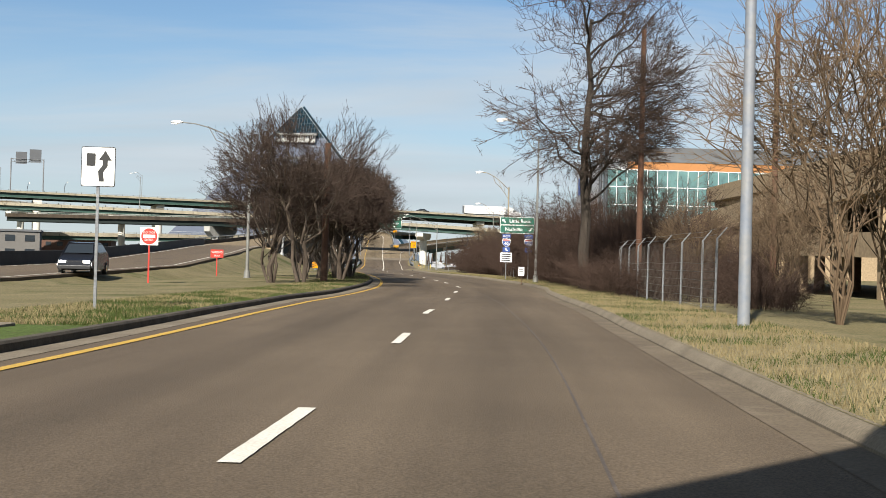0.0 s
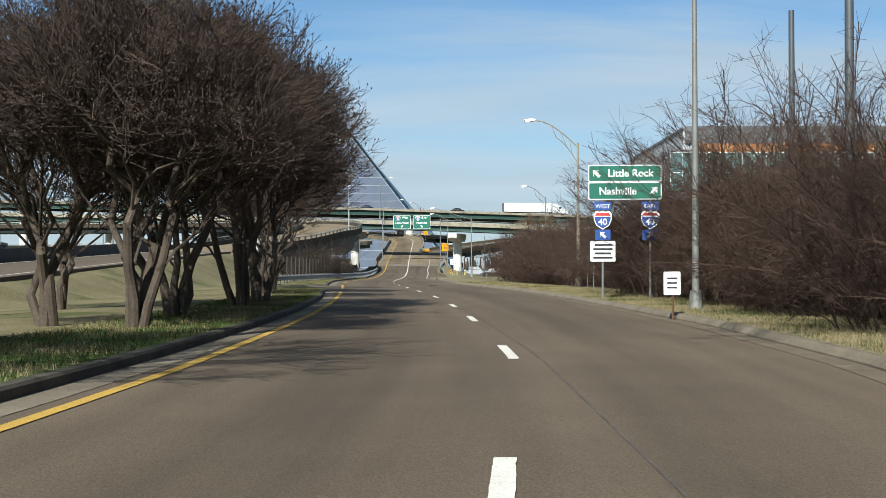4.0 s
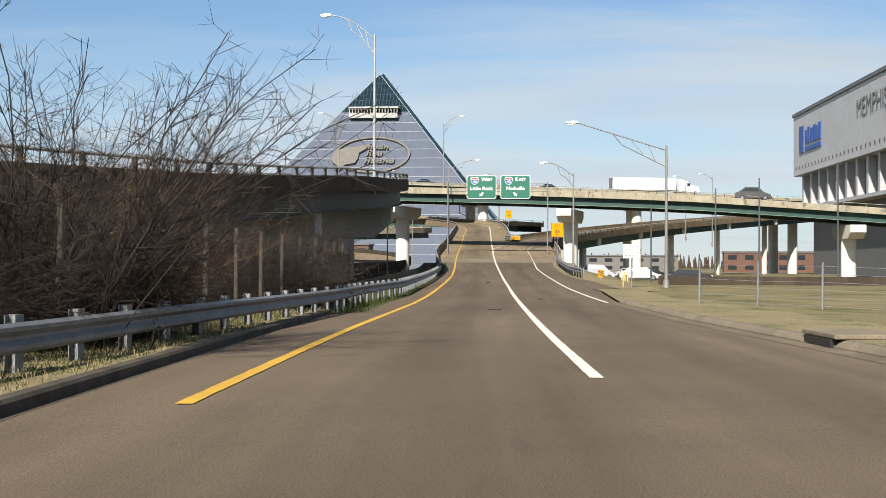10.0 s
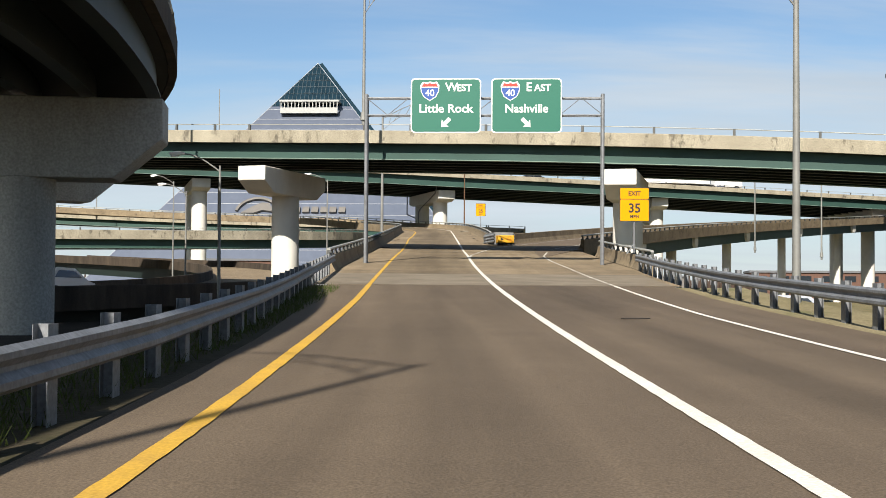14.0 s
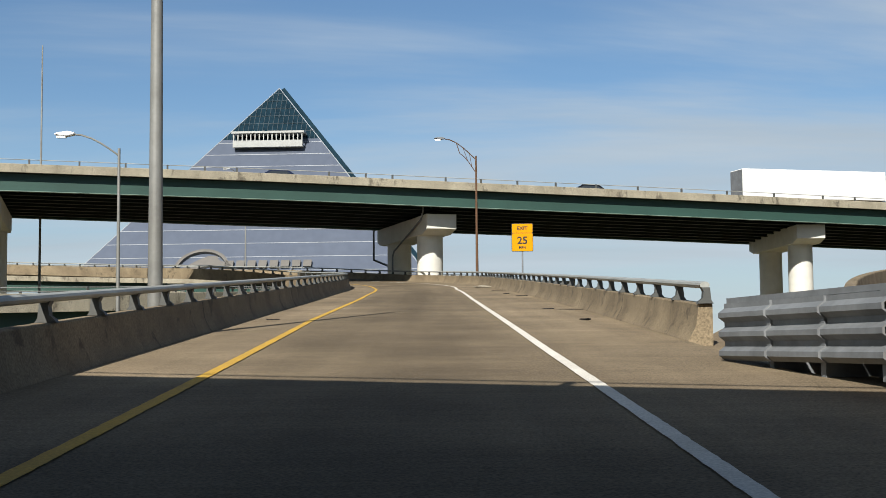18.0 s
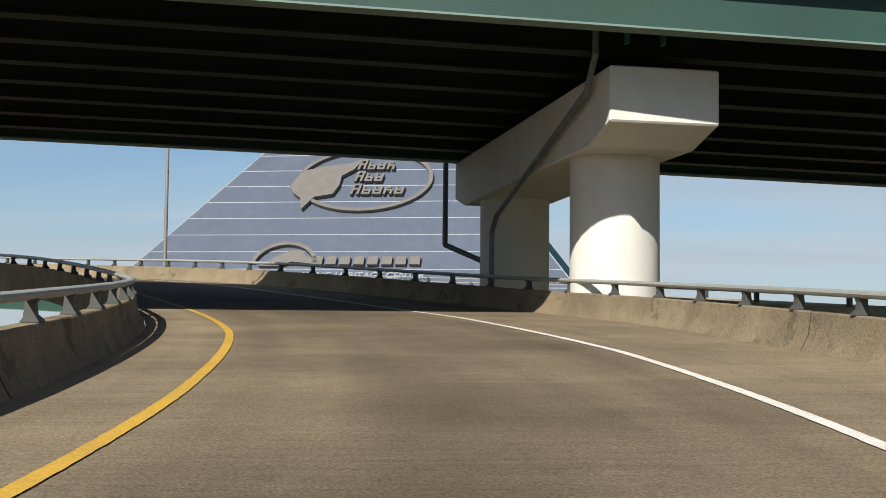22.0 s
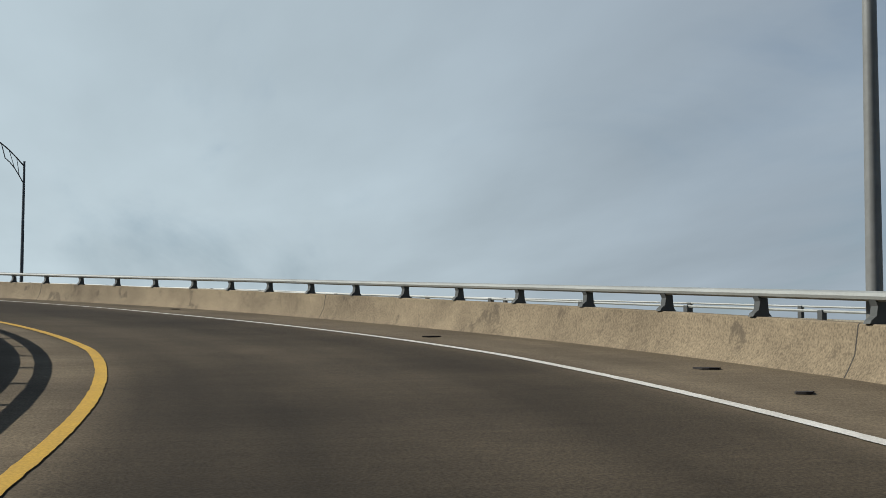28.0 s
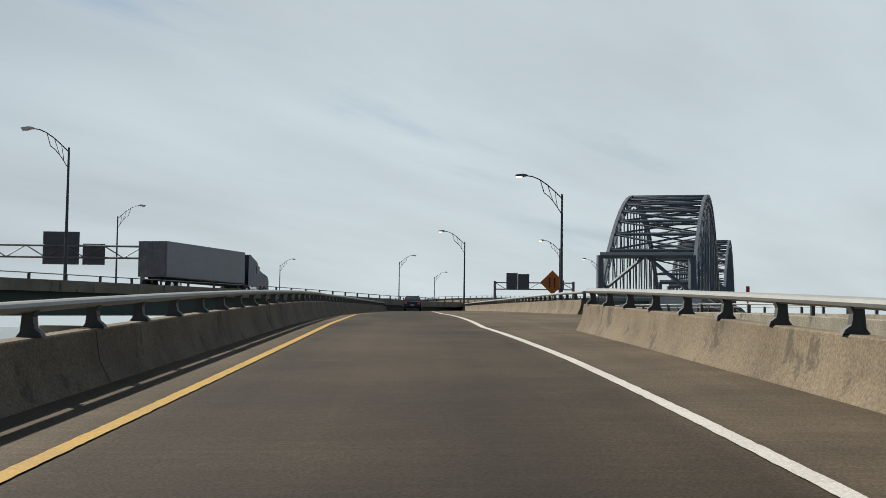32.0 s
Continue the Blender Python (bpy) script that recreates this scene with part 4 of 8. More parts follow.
# left flyover that comes up from the embankment
FLY = [(-25.8, 186.9, 2.9), (-21.6, 216.1, 4.3), (-19.1, 243.1, 6.1), (-18.1, 258.6, 6.95), (-18.5, 274.0, 8.0), (-20.2, 288.4, 8.9), (-24.0, 307.2, 9.9), (-30.6, 326.1, 10.7), (-37, 331.6, 10.4), (-49, 342.7, 10.8), (-66, 351.7, 11.0), (-110, 363.8, 11.2)]
# all flyover girders use the shade-darkened green
viaduct("flyover_left", FLY, 5.3, "curved flyover with shade-darkened girders and a pipe rail", 5, 1.15, 0.55, 0.42, dn=3.0, side=PARAPETDARK, steel=GREENDARK, pipe_r=0.07)
# overpass never in view, assumed behind the start to cast the shadow there
viaduct("unseen_overpass", line((-39.4, -49.9, 7.3), (34.6, 29.5, 7.3), 7), 4.4, "unseen plain overpass added behind the start to cast a shadow", 4, 0.9, 0.8, 0.0, dn=8.0)
# low road on the left, passing under the overpasses
LOW = [(-120, 246.2, 0.5), (-70, 269.3, 0.3), (-42, 291.4, 0.45), (-28, 317.6, 0.75), (-24, 346.7, 1.3), (-27, 381.9, 2.4), (-40, 422.1, 3.9), (-70, 457.3, 5.5)]
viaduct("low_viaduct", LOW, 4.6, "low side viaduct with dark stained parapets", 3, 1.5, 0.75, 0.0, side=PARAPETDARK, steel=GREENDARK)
# sheet over the grass whose blackish colour paints the shade below the viaducts
structure(link("low_ground", boxes((-95, -11.6, 238, 352, -1.2, -0.17)), surface("shade_black_ground", (0.022, 0.019, 0.015), (0.012, 0.011, 0.009), 0.95, scale=2.0, fine=12.0, bump=0.4, stain=0.8, spec=0.1, spots=((0.05, 0.045, 0.03), 1.5, 0.6, 0.6))), "added ground sheet coloured dark as shade below the side viaduct", "ground")
INNER = [(-150, 394.0, 6.4), (-95, 404.0, 6.9), (-60, 415.1, 7.4), (-38, 427.1, 7.9), (-27, 442.2, 8.6), (-27.5, 457.3, 9.3), (-37, 470.3, 10.0)]
viaduct("inner_ramp", INNER, 4.2, "neighbouring ramp with a tan parapet and green girders", 4, 1.1, 0.75, 0.35)

for x, y, z, yaw in ((-20.0, 348.3, 9.9, -16), (3.6, 341.0, 9.12, -12), (40, 337.2, 6.9, -2), (-52, 358.6, 11.2, -17), (-82, 368.6, 12.4, -19), (-114, 380.2, 13.2, -20), (-150, 393.2, 13.8, -19), (-190, 407.6, 14.4, -19), (-228, 421, 14.8, -18)):
    pier((x, y + 0.6), yaw, z - 0.25, -0.6, (0.3,), 10.8, "white concrete hammerhead pier under the near overpass", width=2.0, r=0.98)
for x, y, z, yaw in ((-12.6, 473.8, 17.25, 18), (25.6, 483.4, 16.8, 2), (64, 494.5, 16.0, 15), (-50, 463.3, 18.1, 16), (-88, 452, 18.6, 17), (-126, 439, 18.6, 18), (-164, 427, 18.6, 18), (-205, 414.5, 18.8, 18), (-250, 401, 19, 18), (-300, 386.5, 19, 16)):
    pier((x, y), yaw, z, -0.8, (-5.1, 5.4), 17.6, "tall white two-column pier under the far overpass", width=2.8, r=1.2, ends=0.78)
for x, y, z, yaw, cols in ((-22.6, 300, 7.75, 98, (-0.6,)), (-19.4, 269.2, 6.15, 92, (0.1, )), (-31.5, 327, 8.8, 122, (0, 4.0)), (-50, 343, 9.2, 146, (-2, 2)), (-20.9, 239.4, 4.33, 88, (-0.5, 3.6))):
    pier((x, y), yaw, z, -0.6, cols, 10.6, "white concrete hammerhead pier under the flyover, toned grey as in shade", width=2.1, cap=2.7, r=1.08, ends=0.5, mat=GREYPIER)
# unseen piers, added to carry the assumed overpass
for x, y in ((23.3, 16.0), (-12.7, -22.7), (-32.7, -44.2)):
    pier((x, y), -43, 5.9, -0.6, (-2, 2), 7.0, "unseen plain pier added under the overpass behind the start", width=1.2, cap=1.0, r=0.5)
for q in (62, 88, 114, 140, 166):
    p, r = exit_axis(q)
    pier((p.x + r.x, p.y + r.y), math.degrees(math.atan2(r.y, r.x)), p.z - 0.5, -0.6, (0,), 1.6, "concrete pier under the diverging ramp", width=6.0, cap=1.2, r=0.6)

# ---- pyramid ----
PYR, PH, PA, PT = Vector((-68.0, 790.0, -2.0)), 96.3, 77.1, math.degrees(-0.048)
pyr = thing("pyramid", PYR, PT, "huge steel and glass pyramid with horizontal seams and raised signs", "pyramid")
STEEL = surface("blue_grey_cladding", (0.112, 0.13, 0.169), (0.09, 0.107, 0.144), 0.35, 0.35, scale=9.0, fine=0.4, bump=0.0, stain=0.6, stretch=(1, 1, 0.35), spots=((0.216, 0.238, 0.274), 6.0, 0.66, 0.35))
TOPGLASS = surface("dark_teal_glass", (0.016, 0.042, 0.06), (0.008, 0.02, 0.028), 0.12, 0.4, scale=3.0, fine=0.6, bump=0.0, stain=0.8)
SEAM = surface("pale_seam_steel", (0.34, 0.36, 0.385), (0.25, 0.265, 0.285), 0.4, 0.3, scale=6.0, fine=1.0, bump=0.0)
SIGNSTEEL = surface("raised_sign_steel", (0.135, 0.125, 0.112), (0.075, 0.07, 0.064), 0.6, 0.2, scale=2.0, fine=2.0, bump=0.0)


def on_face(x, z, out=0.0):
    """A point on the pyramid's front face, x across and z up, moved out of the face."""
    k = 1 - z / PH
    n = Vector((0, -PH, PA)).normalized()
    return Vector((x, -PA * k, z)) + n * out


GL = 76.0
k1 = 1 - GL / PH
part("wall", ([(-PA, -PA, 0), (PA, -PA, 0), (PA, PA, 0), (-PA, PA, 0), (-PA * k1, -PA * k1, GL), (PA * k1, -PA * k1, GL), (PA * k1, PA * k1, GL), (-PA * k1, PA * k1, GL)],
              [(0, 1, 5, 4), (1, 2, 6, 5), (2, 3, 7, 6), (3, 0, 4, 7)]), STEEL, pyr, "blue-grey steel cladding")
part("glass_top", ([(-PA * k1, -PA * k1, GL), (PA * k1, -PA * k1, GL), (PA * k1, PA * k1, GL), (-PA * k1, PA * k1, GL), (0, 0, PH)], [(0, 1, 4), (1, 2, 4), (2, 3, 4), (3, 0, 4)]), TOPGLASS, pyr, "dark teal glass cap")
for i in range(17):
    z = 3.5 + i * 4.45
    a, b = on_face(-PA * (1 - z / PH) + 0.2, z, 0.05), on_face(PA * (1 - z / PH) - 0.2, z, 0.05)
    bm = bmesh.new()
    box(bm, a.x, b.x, a.y - 0.1, a.y + 0.1, z - 0.085, z + 0.085)
    part("seam", bm, SEAM, pyr, "pale horizontal seam")
for sx in (-1, 1):
    bm = bmesh.new()
    tube(bm, (sx * PA, -PA, 0), (0, 0, PH), 0.16, 0.16, 6)
    part("arris", bm, SEAM, pyr, "pale steel arris")
bm = bmesh.new()
tube(bm, (PA + 0.9, -PA + 0.9, 0), (1.3, 0.4, PH - 0.6), 1.0, 1.0, 4)
part("glazed_edge", bm, TOPGLASS, pyr, "teal glazed strip along the outer edge")

# ---- plants ----
class Twigs:
    """Gathers tapered three- or five-sided sticks into one mesh."""
    def __init__(self):
        self.v, self.f = [], []

    def stick(self, a, b, ra, rb, n=3):
        d = (b - a)
        if d.length < 1e-4:
            return
        d.normalize()
        x = d.orthogonal().normalized()
        y = d.cross(x)
        o = len(self.v)
        for p, r in ((a, ra), (b, rb)):
            for k in range(n):
                t = k * math.tau / n
                q = p + (x * math.cos(t) + y * math.sin(t)) * r
                self.v.append((q.x, q.y, q.z))
        for k in range(n):
            k2 = (k + 1) % n
            self.f.append((o + k, o + k2, o + n + k2, o + n + k))

    def run(self, pts, r0, r1, n):
        """One bent, tapering piece through the points."""
        o, last = len(self.v), len(pts) - 1
        x = None
        for i, p in enumerate(pts):
            d = (pts[min(i + 1, last)] - pts[max(i - 1, 0)]).normalized()
            x = d.orthogonal().normalized() if x is None else (x - d * x.dot(d)).normalized()
            y = d.cross(x)
            r = r0 + (r1 - r0) * i / last
            for k in range(n):
                t = k * math.tau / n
                q = p + (x * math.cos(t) + y * math.sin(t)) * r
                self.v.append((q.x, q.y, q.z))
        for i in range(last):
            for k in range(n):
                a, b = o + i * n + k, o + i * n + (k + 1) % n
                self.f.append((a, b, b + n, a + n))

    def data(self):
        return self.v, self.f


def wander(rng, d, amount):
    v = Vector((rng.gauss(0, 1), rng.gauss(0, 1), rng.gauss(0, 1)))
    return (d + v * amount).normalized()


def make_crown(name, seed, stems, height, reach, fork, counts, label, bark=BARKPALE, twigmat=TWIG, seeds=True, girth=0.085, fine=0.0072, crown="dense haze of bare twigs", lean=1.0):
    """A tree of several leaning stems whose limbs fan out to fill a ragged dome with fine twigs."""
    rng = random.Random(seed)
    wood, twig, pods = Twigs(), Twigs(), Twigs()
    mid = height * 0.55

    def within(lo, hi, low=-0.35):
        a, u, k = rng.uniform(0, math.tau), rng.uniform(low if lean > 0.5 else -0.85, 1.0), rng.uniform(lo, hi)
        c = math.sqrt(1 - u * u)
        rz = (height - mid) if u > 0 else (mid - fork * 1.05)
        return Vector((reach * c * math.cos(a) * k, reach * c * math.sin(a) * k, mid + rz * u * k))

    def near(p, lo, hi, tries):
        return min((within(lo, hi) for _ in range(tries)), key=lambda q: (q - p).length + max(0, p.z - q.z) * 0.8)

    def grow(tw, p, q, r0, r1, n, lift, sides, root=False):
        c = p.lerp(q, 0.45) + Vector((0, 0, lift))
        pts = [p]
        for i in range(1, n + 1):
            f = i / n
            w = (0.012 if root and lean < 0.5 else 0.05) * (q - p).length if i < n else 0.0
            pts.append(p * (1 - f) ** 2 + c * (2 * f * (1 - f)) + q * f * f + Vector((rng.uniform(-w, w), rng.uniform(-w, w), rng.uniform(-w, w))))
        if root:
            pts[0] = pts[0] - Vector((0, 0, 0.25))
        tw.run(pts, r0, r1, sides)
        return pts

    def pick(pts, lo):
        f = (lo + (1 - lo) * rng.random()) * (len(pts) - 1)
        i = min(int(f), len(pts) - 2)
        return pts[i].lerp(pts[i + 1], f - i)

    e = thing(name, (0, 0, 0), 0, label, "tree")
    for k in range(stems):
        bole = Twigs()
        a = k * math.tau / stems + rng.uniform(-0.5, 0.5)
        out = Vector((math.cos(a), math.sin(a), 0))
        g = girth * rng.uniform(0.8, 1.2)
        foot = out * girth * 1.5
        tip = out * reach * rng.uniform(0.25, 0.42) * lean + Vector((0, 0, mid + (height - mid) * rng.uniform(0.2, 0.5)))
        stem = grow(bole, foot + Vector((0, 0, 0.1)), tip, g * 1.3, g * 0.34, 8, fork * 0.3, 9, True)
        for _ in range(counts[0]):
            p = pick(stem, max(0.18, fork * 0.75 / tip.z))
            limb_pts = grow(wood, p, near(p + out * reach * 0.3 + Vector((0, 0, 0.6)), 0.5, 0.8, 5), g * (0.42 if g < 0.15 else 0.3), 0.018, 5, 0.25, 5)
            for _ in range(counts[1]):
                p2 = pick(limb_pts, 0.3)
                q2 = near(p2, 0.7, 1.0, 7)
                if (q2 - p2).length > reach * 0.5:
                    q2 = p2.lerp(q2, reach * 0.5 / (q2 - p2).length)
                br = grow(twig, p2, q2, 0.016, fine * 1.2, 4, 0.12, 4)
                for _ in range(counts[2]):
                    p3 = pick(br, 0.25)
                    d = (p3 - Vector((0, 0, mid - 1.5))).normalized()
                    d = (d + Vector((rng.gauss(0, 0.55), rng.gauss(0, 0.55), 0.3 + rng.gauss(0, 0.4)))).normalized()
                    q3 = p3 + d * rng.uniform(0.35, 0.85)
                    twig.stick(p3, q3, fine * 1.15, fine * 0.8, 3)
                    for _ in range(counts[3]):
                        p4 = p3.lerp(q3, rng.uniform(0.25, 1.0))
                        q4 = p4 + wander(rng, d, 0.5) * rng.uniform(0.15, 0.42)
                        twig.stick(p4, q4, fine * 0.8, fine * 0.55, 3)
                        if seeds and rng.random() < 0.22:
                            pods.stick(q4, q4 + Vector((0.008, 0.004, 0.045)), 0.024, 0.012, 4)
        part("trunk", bole.data(), bark, e, "", True)
    part("branchwork", wood.data(), bark, e, "bare forking limbs", True)["kind"] = "stuff"
    part("crown", twig.data(), twigmat, e, crown)
    if seeds:
        part("seed_spray", pods.data(), SEEDS, e, "small dry seed heads")["kind"] = "stuff"
    return e


def make_shrub(name, seed, stems, height, width, label, mat, arch=0.5, twigs=5, least=0.006):
    rng = random.Random(seed)
    st, t = Twigs(), Twigs()
    for k in range(stems):
        a, rr = rng.uniform(0, math.tau), width * 0.5 * math.sqrt(rng.random())
        p = Vector((math.cos(a) * rr, math.sin(a) * rr, -0.1))
        d = Vector((math.cos(a) * 0.35 * rng.random(), math.sin(a) * 0.35 * rng.random(), 1)).normalized()
        L = height * rng.uniform(0.45, 1.05)
        n = 6
        r = rng.uniform(1.2, 2.6) * least
        for i in range(n):
            d = wander(rng, d, 0.16)
            d = (d + Vector((math.cos(a) * arch * 0.15, math.sin(a) * arch * 0.15, -0.05 * arch))).normalized()
            q = p + d * (L / n)
            st.stick(p, q, r, r * 0.85, 3)
            for _ in range(twigs if i > 0 else 1):
                o = p.lerp(q, rng.random())
                dd = wander(rng, d, 0.8)
                o2 = o + dd * rng.uniform(0.25, 0.8) * height * 0.16
                t.stick(o, o2, r * 0.6, r * 0.4, 3)
                for _ in range(2):
                    t.stick(o.lerp(o2, 0.6), o.lerp(o2, 0.6) + wander(rng, dd, 0.7) * rng.uniform(0.15, 0.5), r * 0.45, r * 0.3, 3)
            p, r = q, r * 0.85
    e = thing(name, (0, 0, 0), 0, label, "shrub")
    for nm, tw, lb in (("branchwork", st, "bare upright stems"), ("brushwood", t, "tangle of thin bare twigs")):
        part(nm, tw.data(), mat, e, lb)["kind"] = "stuff"
    return e


def scatter(proto, places, group=""):
    """Copies of a plant at (x, y, turn, scale); the first one moves the plant itself."""
    for i, (x, y, turn, sc) in enumerate(places):
        z = ground_z(x, y)
        u, zz, s = near_u(x, y)
        if s < 211 and 0 < u - U_RKERB(s) < 3.4 or s < 117 and 0 < U_LKERB(s) - u < 3.2:
            z = max(z, zz + 0.12)
        m = Matrix.Translation((x, y, z - 0.03)) @ Matrix.Rotation(radians(turn), 4, 'Z') @ Matrix.Diagonal((sc, sc, sc, 1))
        ob = proto if i == 0 else copy_thing(proto, m)
        ob.matrix_basis = m
        if group:
            ob["group"] = group


G = "bare trees along the median"
T1 = make_crown("crape_myrtle", 3, 4, 7.5, 4.2, 1.5, (8, 10, 9, 5), "multi-stemmed bare tree with a brown domed crown on the median")
T2 = make_crown("crape_myrtle", 8, 3, 7.3, 4.3, 1.7, (9, 10, 9, 5), "bare vase-shaped tree with pale bark on the median")
T3 = make_crown("crape_myrtle", 15, 4, 9.3, 4.8, 1.6, (7, 9, 7, 4), "taller bare tree with an open crown on the median")
T4 = make_crown("crape_myrtle", 44, 3, 8.9, 4.6, 1.6, (8, 10, 8, 4), "bare spreading tree with a dark trunk at the median's end", BARK)
scatter(T1, [(-4.0, 75.6, 0, 0.92), (-4.5, 81.5, 100, 1.0), (-4.1, 88.4, 200, 1.06), (-5.6, 104.0, 290, 0.95)], G)
scatter(T2, [(-6.2, 77.3, 20, 0.95), (-5.8, 83.4, 140, 1.05), (-4.2, 92.6, 250, 1.05), (-9.8, 90.0, 80, 0.9)], G)
scatter(T3, [(-5.2, 62.7, 60, 1.0), (-6.85, 64.6, 190, 0.8)], G)
scatter(T4, [(-6.6, 112.6, 10, 1.0), (-8.0, 123.4, 130, 1.0), (-7.4, 116.2, 220, 0.9)], G)
BIG = make_crown("oak_tree", 21, 1, 19.5, 6.8, 4.0, (30, 15, 9, 4), "large bare broad-leaved tree above the shrubs by the verge", BARK, TWIG, False, 0.22, 0.0095, lean=0.15)
scatter(BIG, [(8.6, 65.4, 0, 1.0), (16.0, 84.0, 220, 0.45)], "large bare trees beyond the fence")
S1 = make_shrub("shrub", 31, 90, 4.6, 3.4, "thick tangle of reddish brown bare shrubs", SHRUB, 0.6, 5, 0.0085)
S2 = make_shrub("shrub", 32, 80, 3.6, 3.6, "low brown bramble thicket along the fence", SHRUB, 1.0, 6, 0.008)
S3 = make_crown("tall_shrub", 33, 15, 9.6, 4.4, 0.7, (4, 4, 5, 2), "tall tan shrub with many arching bare stems", STRAW, STRAW, False, 0.026, 0.0068, "open sprays of thin tan twigs")
S3["category"] = "shrub"
rs = random.Random(5)
G2 = "shrubs along the right-hand verge"
p1, p2 = [], []
for k in range(26):
    s = 46 + k * 2.35
    u = 9.2 + rs.uniform(-0.5, 1.8) + (1.0 if s > 78 else 0)
    (p1 if k % 3 else p2).append((axis(s)[0].x + u - 1.4 + (1.4 if s > 60 else 0), s, rs.uniform(0, 360), rs.uniform(0.85, 1.25)))
for k in range(16):
    s = 50 + k * 3.4
    p1.append((axis(s)[0].x + 12.6 + rs.uniform(-0.8, 2.0), s, rs.uniform(0, 360), rs.uniform(0.8, 1.1)))
for k in range(24):
    s = 112 + k * 2.3
    p2.append((axis(s)[0].x + 14.4 + rs.uniform(-0.8, 3.5) - (1.8 if s > 140 else 0), s, rs.uniform(0, 360), rs.uniform(1.0, 1.4)))
    p1.append((axis(s)[0].x + 17.6 + rs.uniform(-1, 4), s, rs.uniform(0, 360), rs.uniform(1.0, 1.35)))
p1 += [(11.5, 70, 20, 1.05), (13.5, 75, 120, 1.15), (13.0, 81, 200, 1.15), (15.5, 86, 60, 1.2), (16.5, 68, 300, 1.0), (19, 76, 10, 1.15), (21, 84, 10, 1.2)]
p1 += [(axis(s)[0].x + u, s, s * 37 % 360, k) for s, u, k in ((84, 12.2, 1.6), (89, 11.6, 1.5), (93, 12.6, 1.7), (97, 11.4, 1.45), (101, 12.4, 1.6), (105, 11.8, 1.5), (109, 13.0, 1.6), (113, 14.0, 1.5), (95, 15.5, 1.9), (104, 15.8, 1.9), (87, 15.5, 1.9))]
p1 += [(axis(s)[0].x + 13.0 + 2.2 * abs(math.sin(s * 1.3)), s, s * 41 % 360, 1.0 + 0.3 * abs(math.sin(s * 0.9))) for s in (147, 149.5, 152, 154, 156, 158.5, 161, 163, 165.5, 168, 170.5)]
open_to = lambda q: q[1] > 112 or ((q[0] - 1.4) / (q[1] - 22.9) < 0.335 and not (q[1] > 37.5 and (q[0] - 1.85) / (q[1] - 36.5) > 0.34 and q[1] < 66))
front = [(9.7 + 0.5 * math.sin(k * 2.1), 48.5 + k * 1.9, k * 67 % 360, 0.52 + 0.2 * math.sin(k * 1.7) ** 2) for k in range(11)]
p1, p2 = [q for q in p1 if open_to(q)], [q for q in p2 if open_to(q)]
scatter(S1, p1, G2)
scatter(S2, p2 + front + [(11.6, 41.5, 20, 0.55), (12.6, 45.0, 150, 0.62), (11.4, 47.5, 260, 0.55), (13.2, 50.0, 80, 0.68)], G2)
scatter(S3, [(10.3, 30.6, 0, 1.0), (12.9, 34.0, 70, 1.05), (15.2, 29.5, 300, 1.05), (13.4, 46.0, 40, 0.55), (15.8, 53.0, 160, 0.62), (12.6, 57.0, 250, 0.5)], "tall tan shrubs by the grey pole")
T5 = make_crown("small_tree", 52, 5, 6.6, 2.7, 1.2, (5, 6, 7, 3), "small bare tan tree rising out of the thicket", BARK, STRAW, False, 0.05, 0.0075)
scatter(T5, [(9.8, 168.0, 0, 1.0), (13.5, 163.0, 100, 0.9)], "small trees in the thicket")
VINE = surface("dark_vine_stems", (0.033, 0.026, 0.022), (0.018, 0.015, 0.013), 0.95, scale=0.8, fine=10.0, bump=0.0, spec=0.1, vary=0.25)
S4 = make_shrub("shrub", 35, 120, 3.5, 2.8, "grey-brown vine tangle on the old fence", VINE, 0.9, 6, 0.008)
p4 = [(-15.6 + rs.uniform(-1.3, 1.0) - 0.02 * k, 194 + k * 2.0, rs.uniform(0, 360), rs.uniform(0.75, 1.05)) for k in range(9)]
for s, k in ((168.5, 0.55), (172.0, 0.66), (175.0, 0.68), (179.0, 0.6), (181.5, 0.8), (183.3, 0.85), (185.0, 0.72), (187.5, 0.5), (190.5, 0.45), (197.0, 0.66), (199.0, 0.78), (201.0, 0.84), (202.8, 0.78), (204.5, 0.66)):
    q = spot(s, U_LRAIL(s) - 2.1)
    p4.append((q.x, q.y, s * 53 % 360, k))
scatter(S4, p4, "vines along the guard rail")
S6 = make_shrub("tall_shrub", 37, 70, 5.6, 3.2, "tall leafless brown shrub grown through the old fence", VINE, 0.5, 5, 0.0085)
scatter(S6, [(-11.0, 182.6, 10, 0.95), (-11.6, 184.6, 130, 0.95), (-11.9, 199.5, 40, 0.5), (-11.9, 202.0, 200, 0.5), (-11.6, 171.0, 300, 0.5)], "tall shrubs at the old fence")
S5 = make_shrub("shrub", 36, 40, 4.2, 1.6, "straw-coloured upright shrub beside the guard rail", STRAW, 0.5, 5, 0.007)
scatter(S5, [(-11.0, 184.6, 0, 0.95), (-11.5, 186.6, 120, 0.9)])


